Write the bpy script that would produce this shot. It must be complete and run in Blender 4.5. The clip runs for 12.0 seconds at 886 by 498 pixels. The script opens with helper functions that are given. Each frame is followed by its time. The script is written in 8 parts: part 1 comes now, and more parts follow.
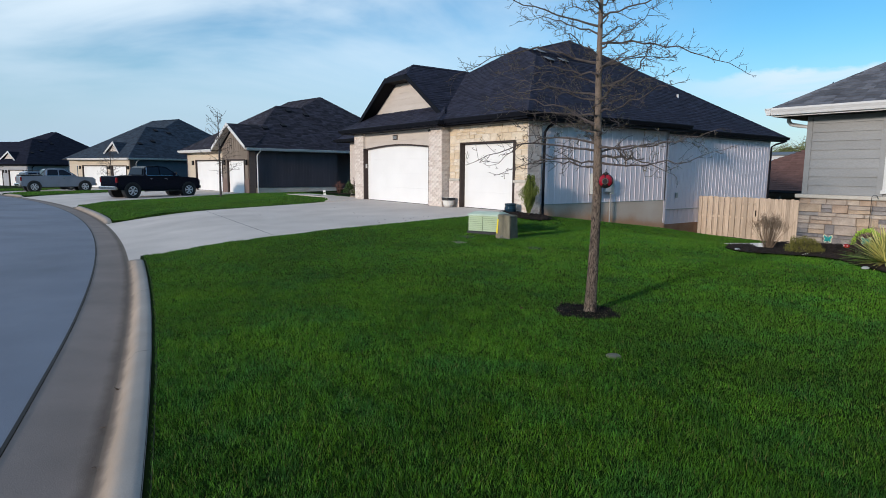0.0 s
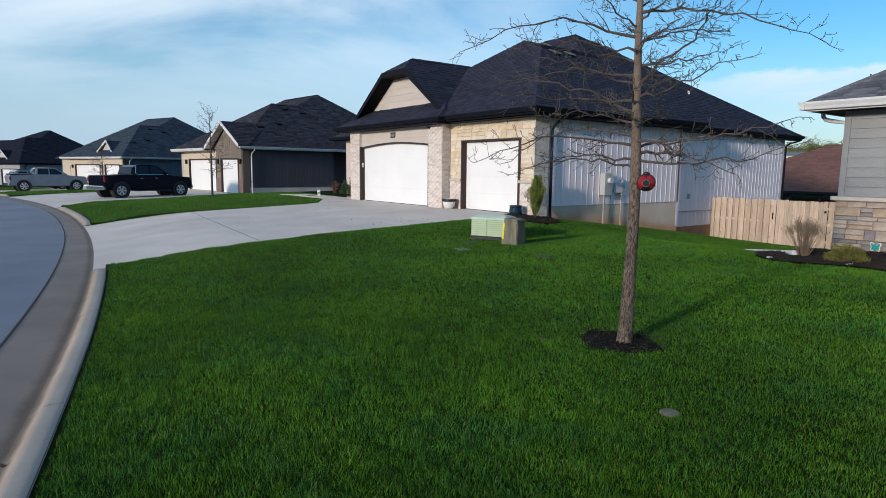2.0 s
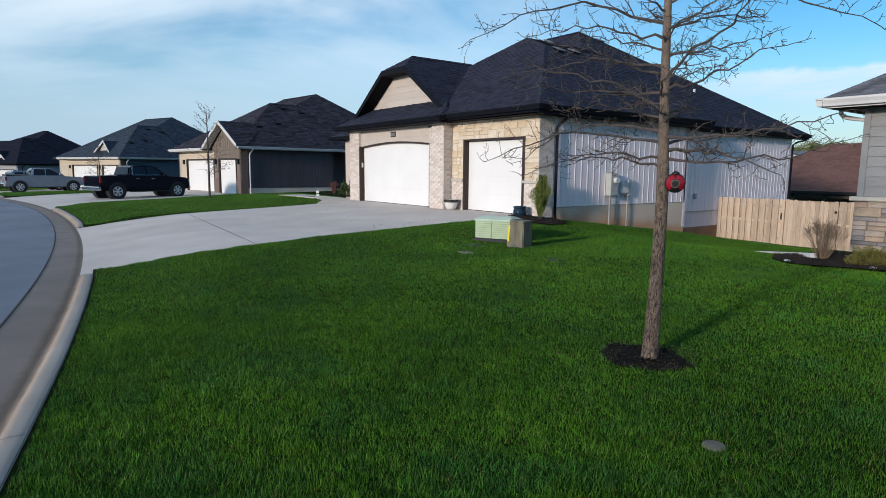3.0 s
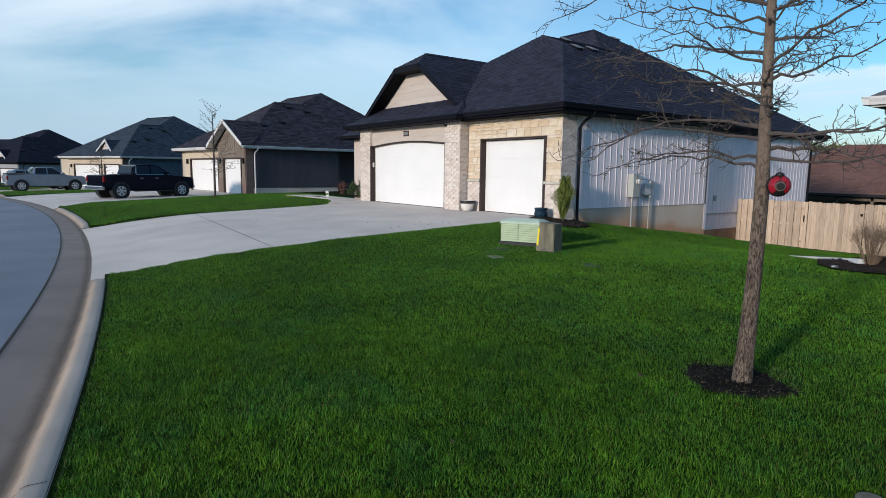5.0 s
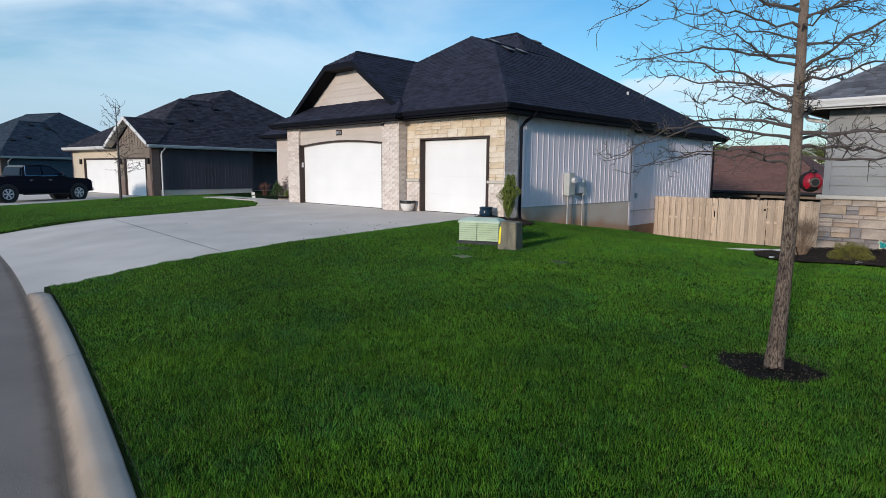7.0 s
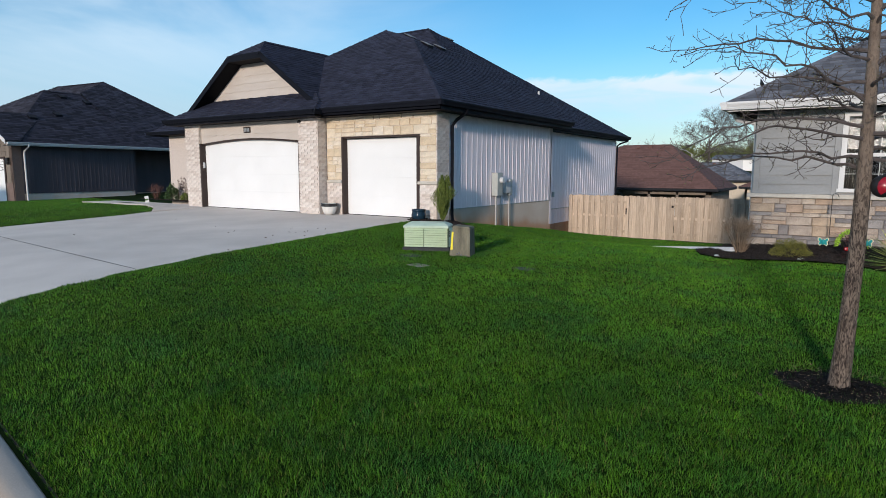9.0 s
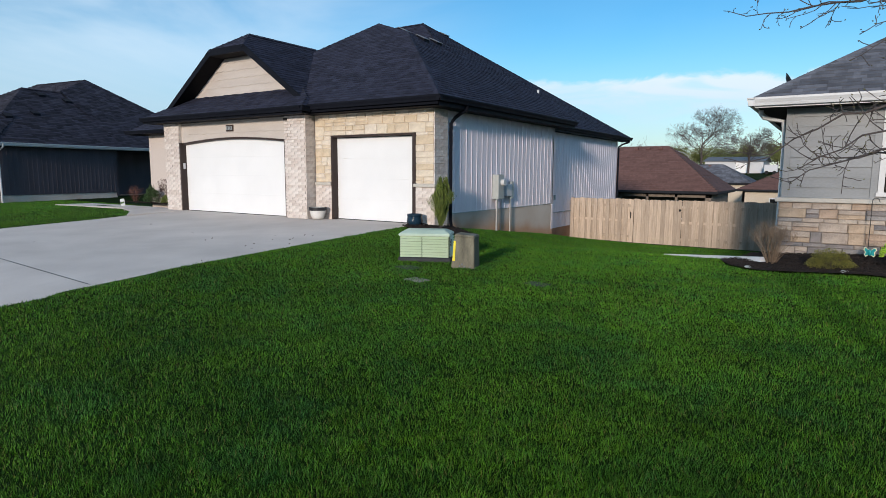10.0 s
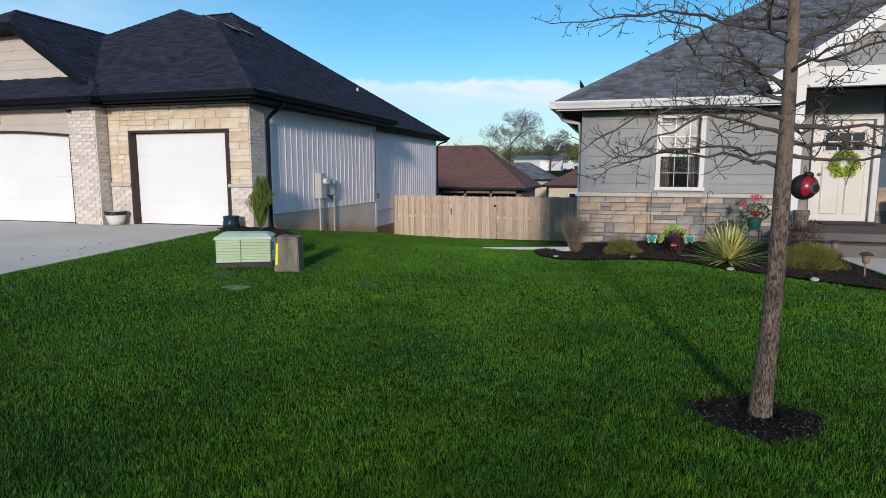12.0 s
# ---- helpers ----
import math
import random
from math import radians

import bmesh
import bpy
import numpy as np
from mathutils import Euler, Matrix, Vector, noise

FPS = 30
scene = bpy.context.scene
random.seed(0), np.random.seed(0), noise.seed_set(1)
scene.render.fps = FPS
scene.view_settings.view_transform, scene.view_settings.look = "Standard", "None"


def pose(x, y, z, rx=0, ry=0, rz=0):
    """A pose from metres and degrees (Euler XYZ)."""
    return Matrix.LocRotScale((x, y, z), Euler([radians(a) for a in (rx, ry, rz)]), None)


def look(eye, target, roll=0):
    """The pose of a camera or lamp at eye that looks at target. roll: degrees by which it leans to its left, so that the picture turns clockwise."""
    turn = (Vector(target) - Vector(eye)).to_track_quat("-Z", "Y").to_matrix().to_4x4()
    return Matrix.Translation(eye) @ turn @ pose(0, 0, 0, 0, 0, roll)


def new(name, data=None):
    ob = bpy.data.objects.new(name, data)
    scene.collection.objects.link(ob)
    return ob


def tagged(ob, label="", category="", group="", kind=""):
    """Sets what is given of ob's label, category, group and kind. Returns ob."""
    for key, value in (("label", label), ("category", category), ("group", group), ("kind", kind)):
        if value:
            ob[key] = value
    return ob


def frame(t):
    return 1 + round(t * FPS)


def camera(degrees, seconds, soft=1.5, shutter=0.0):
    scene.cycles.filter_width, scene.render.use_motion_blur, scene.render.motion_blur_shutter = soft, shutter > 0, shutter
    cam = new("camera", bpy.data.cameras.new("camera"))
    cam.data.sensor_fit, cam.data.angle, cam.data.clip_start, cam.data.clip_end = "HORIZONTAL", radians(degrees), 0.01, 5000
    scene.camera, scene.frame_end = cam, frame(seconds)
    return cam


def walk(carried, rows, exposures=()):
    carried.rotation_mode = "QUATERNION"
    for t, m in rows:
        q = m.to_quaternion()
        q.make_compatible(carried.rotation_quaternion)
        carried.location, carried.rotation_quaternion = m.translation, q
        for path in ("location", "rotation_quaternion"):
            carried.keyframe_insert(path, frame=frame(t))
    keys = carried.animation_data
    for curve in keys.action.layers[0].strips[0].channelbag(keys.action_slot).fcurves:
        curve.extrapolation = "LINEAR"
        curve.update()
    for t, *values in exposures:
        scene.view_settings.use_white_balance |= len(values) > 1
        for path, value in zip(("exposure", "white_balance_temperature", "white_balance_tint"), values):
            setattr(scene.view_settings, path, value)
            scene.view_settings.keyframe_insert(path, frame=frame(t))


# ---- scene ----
cam = camera(73.5, 12.0, soft=0.9)
PATH = [
    (0, (16.208, -12.731, 1.255), (14.61, -11.556, 0.992), 0.5),
    (0.5, (16.006, -12.583, 1.257), (14.41, -11.408, 0.994), 0.5),
    (1, (15.716, -12.395, 1.25), (14.12, -11.219, 0.987), 0.6),
    (1.5, (15.47, -12.208, 1.266), (13.874, -11.032, 1.002), 0.6),
    (2, (15.23, -12.045, 1.248), (13.634, -10.869, 0.984), 0.6),
    (2.5, (14.993, -11.926, 1.246), (13.398, -10.749, 0.982), 0.6),
    (3, (14.811, -11.825, 1.245), (13.216, -10.648, 0.981), 0.5),
    (5, (14.078, -11.905, 1.236), (12.483, -10.727, 0.973), 0.7),
    (5.5, (13.945, -12.052, 1.247), (12.372, -10.846, 0.984), 0.6),
    (6, (13.71, -12.224, 1.266), (12.232, -10.904, 1.001), 0.5),
    (6.5, (13.495, -12.437, 1.215), (12.04, -11.09, 0.954), 0.5),
    (7, (13.294, -12.621, 1.21), (11.904, -11.207, 0.951), 0.5),
    (7.2, (13.205, -12.731, 1.218), (11.895, -11.242, 0.96), 0.5),
    (8.8, (12.108, -12.814, 1.21), (10.999, -11.17, 0.952), 0.4),
    (9, (11.939, -12.642, 1.255), (10.828, -10.999, 0.993), 0.2),
    (9.5, (11.424, -12.094, 1.273), (10.314, -10.451, 1.015), 0.3),
    (10, (11.158, -11.746, 1.249), (10.07, -10.088, 0.993), 0.3),
    (10.5, (11.095, -11.65, 1.255), (10.125, -9.92, 0.998), 0.2),
    (11, (11.101, -11.624, 1.252), (10.278, -9.819, 0.995), 0.1),
    (11.5, (11.094, -11.607, 1.253), (10.417, -9.743, 0.994), 0.1),
    (12, (11.091, -11.625, 1.253), (10.53, -9.723, 0.993), -0.0),
]
walk(cam, [(t, look(eye, target, roll)) for t, eye, target, roll in PATH])

# ---------------------------------------------------------------- light
SUN_EL, SUN_DIR = radians(11.0), Vector((-0.21, 1.0, 0.0)).normalized()
SKY_GAIN, SKY_STRENGTH = 1.5, 0.115
world = bpy.data.worlds.new("sky")
scene.world = world
world.use_nodes = True
wn, wl = world.node_tree.nodes, world.node_tree.links
wn.clear()
w_out, w_bg = wn.new("ShaderNodeOutputWorld"), wn.new("ShaderNodeBackground")
w_sky = wn.new("ShaderNodeTexSky")
w_sky.sky_type, w_sky.sun_disc = "NISHITA", False
w_sky.sun_elevation, w_sky.sun_rotation = SUN_EL, math.atan2(-SUN_DIR.x, -SUN_DIR.y)
w_sky.air_density, w_sky.dust_density, w_sky.ozone_density = 1.0, 0.1, 3.0


def wnode(kind, **values):
    """A world node, with its inputs set by name (digits: by place)."""
    n = wn.new(kind)
    for key, value in values.items():
        (n.inputs[int(key[1:])] if key[0] == "i" and key[1:].isdigit() else n.inputs[key]).default_value = value
    return n


def wmath(op, a, b):
    n = wn.new("ShaderNodeMath")
    n.operation, n.use_clamp = op, op in ("ADD", "SUBTRACT")
    for socket, v in zip(n.inputs, (a, b)):
        if isinstance(v, (int, float)):
            socket.default_value = v
        else:
            wl.new(v, socket)
    return n.outputs["Value"]


def wrange(v, a, b, c, d):
    n = wn.new("ShaderNodeMapRange")
    n.interpolation_type = "SMOOTHSTEP"
    for key, value in (("From Min", a), ("From Max", b), ("To Min", c), ("To Max", d)):
        n.inputs[key].default_value = value
    wl.new(v, n.inputs["Value"])
    return n.outputs["Result"]


w_co = wn.new("ShaderNodeTexCoord")
w_xyz = wn.new("ShaderNodeSeparateXYZ")
wl.new(w_co.outputs["Generated"], w_xyz.inputs["Vector"])
w_hsv = wnode("ShaderNodeHueSaturation", Hue=0.497, Saturation=1.29, Value=SKY_GAIN)
wl.new(w_sky.outputs["Color"], w_hsv.inputs["Color"])


def wnoise(scale, stretch, turn, detail=6.0, rough=0.52, warp=0.6):
    mp = wnode("ShaderNodeMapping", Scale=stretch, Rotation=turn)
    nz = wnode("ShaderNodeTexNoise", Scale=scale, Detail=detail, Roughness=rough, Distortion=warp)
    wl.new(w_co.outputs["Generated"], mp.inputs["Vector"])
    wl.new(mp.outputs["Vector"], nz.inputs["Vector"])
    return nz.outputs["Fac"]


# thin high cloud, thicker down the street and in an unseen veil overhead, and a low bank of cumulus beyond the fence
w_veil = wrange(wnoise(1.5, (1.0, 1.2, 4.5), (radians(6), radians(-9), 0)), 0.29, 0.64, 0.08, 1.0)
w_west = wrange(wmath("MULTIPLY", w_xyz.outputs["X"], -1.0), 0.40, 1.0, 0.05, 1.0)
w_amt = wmath("MULTIPLY", wmath("MULTIPLY", w_veil, w_west), wrange(w_xyz.outputs["Z"], 0.02, 0.30, 0.35, 1.0))
w_h = wmath("ADD", w_xyz.outputs["Z"], wmath("MULTIPLY", wnoise(7.0, (1.0, 1.0, 2.0), (0, 0, 0), 7.0, 0.6, 0.3), 0.06))
w_bank = wmath("MULTIPLY", wrange(w_h, 0.167, 0.178, 1.0, 0.0), wrange(w_h, 0.085, 0.165, 0.05, 1.0))
w_bank = wmath("MULTIPLY", w_bank, wrange(wnoise(5.0, (1.0, 1.0, 6.0), (radians(4), 0, 0), 6.0, 0.55, 0.8), 0.34, 0.56, 0.55, 1.0))
w_bank = wmath("MULTIPLY", w_bank, wrange(w_xyz.outputs["X"], -0.62, -0.34, 0.0, 1.0))
w_bank = wmath("MULTIPLY", w_bank, wrange(w_xyz.outputs["Y"], 0.0, 0.4, 0.0, 1.0))
w_haze = wrange(w_xyz.outputs["Z"], 0.0, 0.14, 0.10, 0.0)
# unseen overhead veil, added to brighten the fill on level ground
w_over = wmath("MULTIPLY", wrange(w_xyz.outputs["Z"], 0.38, 0.75, 0.0, 0.40), wrange(w_veil, 0.0, 1.0, 0.55, 1.0))
w_sum = wmath("ADD", wmath("ADD", wmath("ADD", w_amt, w_over), w_bank), w_haze)
w_mix = wnode("ShaderNodeMixRGB", Color2=(7.2, 8.4, 9.4, 1))
wl.new(w_sum, w_mix.inputs["Fac"])
wl.new(w_hsv.outputs["Color"], w_mix.inputs["Color1"])
w_low = wnode("ShaderNodeMixRGB", Color2=(3.6, 5.1, 6.8, 1))
w_east = wmath("MULTIPLY", wrange(w_xyz.outputs["X"], -0.8, 0.1, 0.0, 0.55), wrange(w_xyz.outputs["Y"], 0.0, 0.3, 0.0, 1.0))
wl.new(wmath("MULTIPLY", wrange(w_xyz.outputs["Z"], 0.0, 0.21, 0.9, 0.0), wmath("SUBTRACT", 1.0, w_east)), w_low.inputs["Fac"])
wl.new(w_mix.outputs["Color"], w_low.inputs["Color1"])
wl.new(w_low.outputs["Color"], w_bg.inputs["Color"])
w_bg.inputs["Strength"].default_value = SKY_STRENGTH
wl.new(w_bg.outputs["Background"], w_out.inputs["Surface"])
sun = new("sun", bpy.data.lights.new("sun", "SUN"))
sun.data.energy, sun.data.angle, sun.data.color = 3.05, radians(5.0), (1.0, 0.87, 0.76)
sun.matrix_world = look((0, 0, 30), Vector((0, 0, 30)) + SUN_DIR * math.cos(SUN_EL) - Vector((0, 0, math.sin(SUN_EL))))


# ---------------------------------------------------------------- materials
def rgb(c):
    return (*c, 1.0) if len(c) == 3 else c


def surface(name, dark, light, scale=6.0, rough=0.8, bump=0.2, fine=60.0, metal=0.0, stain=0.0, stretch=(1, 1, 1), vary="", amount=0.25, spec=0.4, coords="Object"):
    """A two-scale material: large mottling, fine grain with relief, and a spread between pieces (vary: object or island)."""
    m = bpy.data.materials.new(name)
    m.use_nodes = True
    nt = m.node_tree
    n, l = nt.nodes, nt.links
    b = n["Principled BSDF"]
    co, mp = n.new("ShaderNodeTexCoord"), n.new("ShaderNodeMapping")
    mp.inputs["Scale"].default_value = stretch
    l.new(co.outputs[coords], mp.inputs["Vector"])
    big, small = n.new("ShaderNodeTexNoise"), n.new("ShaderNodeTexNoise")
    big.inputs["Scale"].default_value, big.inputs["Detail"].default_value = scale, 5
    small.inputs["Scale"].default_value, small.inputs["Detail"].default_value = fine, 4
    l.new(mp.outputs["Vector"], big.inputs["Vector"])
    l.new(mp.outputs["Vector"], small.inputs["Vector"])
    add = n.new("ShaderNodeMath")
    add.operation = "MULTIPLY_ADD"
    add.inputs[1].default_value = 0.45
    l.new(small.outputs["Fac"], add.inputs[0])
    half = n.new("ShaderNodeMath")
    half.operation = "MULTIPLY"
    half.inputs[1].default_value = 0.6
    l.new(big.outputs["Fac"], half.inputs[0])
    l.new(half.outputs["Value"], add.inputs[2])
    ramp = n.new("ShaderNodeValToRGB")
    ramp.color_ramp.elements[0].position, ramp.color_ramp.elements[1].position = 0.34, 0.70
    ramp.color_ramp.elements[0].color, ramp.color_ramp.elements[1].color = rgb(dark), rgb(light)
    l.new(add.outputs["Value"], ramp.inputs["Fac"])
    out = ramp.outputs["Color"]
    if stain:
        st = n.new("ShaderNodeTexNoise")
        st.inputs["Scale"].default_value, st.inputs["Detail"].default_value, st.inputs["Distortion"].default_value = scale * 0.3, 6, 1.0
        l.new(mp.outputs["Vector"], st.inputs["Vector"])
        sr = n.new("ShaderNodeValToRGB")
        sr.color_ramp.elements[0].position, sr.color_ramp.elements[1].position = 0.35, 0.65
        sr.color_ramp.elements[0].color, sr.color_ramp.elements[1].color = (1 - stain,) * 3 + (1,), (1, 1, 1, 1)
        l.new(st.outputs["Fac"], sr.inputs["Fac"])
        mu = n.new("ShaderNodeMixRGB")
        mu.blend_type = "MULTIPLY"
        mu.inputs["Fac"].default_value = 1
        l.new(out, mu.inputs["Color1"])
        l.new(sr.outputs["Color"], mu.inputs["Color2"])
        out = mu.outputs["Color"]
    if vary:
        info = n.new("ShaderNodeObjectInfo" if vary == "object" else "ShaderNodeNewGeometry")
        hsv, r1 = n.new("ShaderNodeHueSaturation"), n.new("ShaderNodeMapRange")
        r1.inputs["To Min"].default_value, r1.inputs["To Max"].default_value = 1 - amount, 1 + amount
        l.new(info.outputs["Random" if vary == "object" else "Random Per Island"], r1.inputs["Value"])
        l.new(r1.outputs["Result"], hsv.inputs["Value"])
        l.new(out, hsv.inputs["Color"])
        out = hsv.outputs["Color"]
    l.new(out, b.inputs["Base Color"])
    b.inputs["Roughness"].default_value, b.inputs["Metallic"].default_value = rough, metal
    b.inputs["Specular IOR Level"].default_value = spec
    if bump:
        bp = n.new("ShaderNodeBump")
        bp.inputs["Strength"].default_value, bp.inputs["Distance"].default_value = bump, 0.02
        l.new(add.outputs["Value"], bp.inputs["Height"])
        l.new(bp.outputs["Normal"], b.inputs["Normal"])
    return m


def pieces(name, colours, rough=0.85, bump=0.25, vary="object", scale=18.0, low=0.62):
    """A material whose pieces each take one of several colours at random, with grain."""
    m = surface(name, (low,) * 3, (1.05,) * 3, scale, rough, bump, 70.0)
    n, l = m.node_tree.nodes, m.node_tree.links
    info = n.new("ShaderNodeObjectInfo" if vary == "object" else "ShaderNodeNewGeometry")
    cr = n.new("ShaderNodeValToRGB")
    cr.color_ramp.interpolation = "CONSTANT"
    e = cr.color_ramp.elements
    while len(e) < len(colours):
        e.new(0.5)
    for i, c in enumerate(colours):
        e[i].position, e[i].color = i / len(colours), rgb(c)
    l.new(info.outputs["Random" if vary == "object" else "Random Per Island"], cr.inputs["Fac"])
    mu = n.new("ShaderNodeMixRGB")
    mu.blend_type = "MULTIPLY"
    mu.inputs["Fac"].default_value = 1
    b = n["Principled BSDF"]
    src = b.inputs["Base Color"].links[0].from_socket
    l.new(src, mu.inputs["Color1"])
    l.new(cr.outputs["Color"], mu.inputs["Color2"])
    l.new(mu.outputs["Color"], b.inputs["Base Color"])
    return m


def furrowed(m, scale=80.0, tall=0.30, dark=(0.034, 0.024, 0.020)):
    """Adds narrow upright furrows between ridges of bark, fading into smooth young bark higher up the trunk."""
    n, l = m.node_tree.nodes, m.node_tree.links
    co, mp, nz = n.new("ShaderNodeTexCoord"), n.new("ShaderNodeMapping"), n.new("ShaderNodeTexNoise")
    mp.inputs["Scale"].default_value = (1, 1, tall)
    nz.inputs["Scale"].default_value, nz.inputs["Detail"].default_value = scale, 6
    nz.inputs["Roughness"].default_value, nz.inputs["Distortion"].default_value = 0.62, 0.9
    l.new(co.outputs["Object"], mp.inputs["Vector"])
    l.new(mp.outputs["Vector"], nz.inputs["Vector"])
    ramp = n.new("ShaderNodeValToRGB")
    ramp.color_ramp.elements[0].position, ramp.color_ramp.elements[1].position = 0.42, 0.55
    l.new(nz.outputs["Fac"], ramp.inputs["Fac"])
    sep, fade, soft_ = n.new("ShaderNodeSeparateXYZ"), n.new("ShaderNodeMapRange"), n.new("ShaderNodeMath")
    soft_.operation, soft_.use_clamp = "ADD", True
    for key, value in (("From Min", 1.0), ("From Max", 1.9), ("To Min", 0.0), ("To Max", 0.7)):
        fade.inputs[key].default_value = value
    l.new(co.outputs["Object"], sep.inputs["Vector"])
    l.new(sep.outputs["Z"], fade.inputs["Value"])
    l.new(ramp.outputs["Color"], soft_.inputs[0])
    l.new(fade.outputs["Result"], soft_.inputs[1])
    b = n["Principled BSDF"]
    src = b.inputs["Base Color"].links[0].from_socket
    mix = n.new("ShaderNodeMixRGB")
    mix.inputs["Color1"].default_value = rgb(dark)
    l.new(soft_.outputs["Value"], mix.inputs["Fac"])
    l.new(src, mix.inputs["Color2"])
    l.new(mix.outputs["Color"], b.inputs["Base Color"])
    bp = n.new("ShaderNodeBump")
    bp.inputs["Strength"].default_value, bp.inputs["Distance"].default_value = 0.8, 0.006
    l.new(soft_.outputs["Value"], bp.inputs["Height"])
    l.new(bp.outputs["Normal"], b.inputs["Normal"])


def plain(name, c, rough=0.5, metal=0.0):
    return surface(name, tuple(v * 0.86 for v in c), tuple(min(1, v * 1.08) for v in c), 9, rough, 0.05, 90, metal)


M = {}
# near-black green: shade among the blade bases is put into the soil colour
M["soil"] = surface("lawn_soil_shade", (0.006, 0.014, 0.002), (0.014, 0.033, 0.004), 3.0, 0.95, 0.6, 45, stain=0.25, spec=0.05)
def lawn_tints(m):
    """Dry blades among the green ones, and broad bluer and yellower patches."""
    n, l = m.node_tree.nodes, m.node_tree.links
    b = n["Principled BSDF"]
    src = b.inputs["Base Color"].links[0].from_socket
    co, nz, geo = n.new("ShaderNodeTexCoord"), n.new("ShaderNodeTexNoise"), n.new("ShaderNodeNewGeometry")
    nz.inputs["Scale"].default_value, nz.inputs["Detail"].default_value, nz.inputs["Roughness"].default_value = 1.7, 5, 0.6
    l.new(co.outputs["Object"], nz.inputs["Vector"])
    tint = n.new("ShaderNodeValToRGB")
    e = tint.color_ramp.elements
    e[0].position, e[0].color = 0.34, (0.72, 0.90, 1.9, 1)
    e[1].position, e[1].color = 0.66, (1.22, 1.07, 0.85, 1)
    e.new(0.5).color = (1, 1, 1, 1)
    l.new(nz.outputs["Fac"], tint.inputs["Fac"])
    mu = n.new("ShaderNodeMixRGB")
    mu.blend_type = "MULTIPLY"
    mu.inputs["Fac"].default_value = 1
    l.new(src, mu.inputs["Color1"])
    l.new(tint.outputs["Color"], mu.inputs["Color2"])
    tuft, tone, mt = n.new("ShaderNodeTexNoise"), n.new("ShaderNodeValToRGB"), n.new("ShaderNodeMixRGB")
    tuft.inputs["Scale"].default_value, tuft.inputs["Detail"].default_value, tuft.inputs["Roughness"].default_value = 13.0, 5, 0.7
    l.new(co.outputs["Object"], tuft.inputs["Vector"])
    g = tone.color_ramp.elements
    g[0].position, g[0].color = 0.34, (0.70, 0.80, 1.15, 1)
    g[1].position, g[1].color = 0.68, (1.28, 1.08, 0.95, 1)
    g.new(0.5).color = (1, 1, 1, 1)
    l.new(tuft.outputs["Fac"], tone.inputs["Fac"])
    mt.blend_type = "MULTIPLY"
    mt.inputs["Fac"].default_value = 1
    l.new(mu.outputs["Color"], mt.inputs["Color1"])
    l.new(tone.outputs["Color"], mt.inputs["Color2"])
    mu = mt
    old = n.new("ShaderNodeMixRGB")
    old.inputs["Color2"].default_value = (0.20, 0.19, 0.055, 1)
    pick = n.new("ShaderNodeMath")
    pick.operation = "GREATER_THAN"
    pick.inputs[1].default_value = 0.972
    l.new(geo.outputs["Random Per Island"], pick.inputs[0])
    l.new(pick.outputs["Value"], old.inputs["Fac"])
    l.new(mu.outputs["Color"], old.inputs["Color1"])
    l.new(old.outputs["Color"], b.inputs["Base Color"])


M["blade"] = surface("grass_blades", (0.035, 0.113, 0.007), (0.086, 0.240, 0.0155), 0.7, 0.5, 0, 6, vary="island", amount=0.74, stain=0.25, spec=0.2)
lawn_tints(M["blade"])
M["asphalt"] = surface("asphalt", (0.150, 0.172, 0.222), (0.212, 0.236, 0.294), 0.8, 0.85, 0.35, 120, stain=0.2)
M["concrete"] = surface("driveway_concrete", (0.55, 0.485, 0.445), (0.685, 0.615, 0.565), 0.9, 0.85, 0.12, 90, stain=0.16)
M["kerb"] = surface("kerb_concrete", (0.82, 0.82, 0.82), (1.08, 1.08, 1.08), 1.6, 0.9, 0.2, 110, stain=0.18)


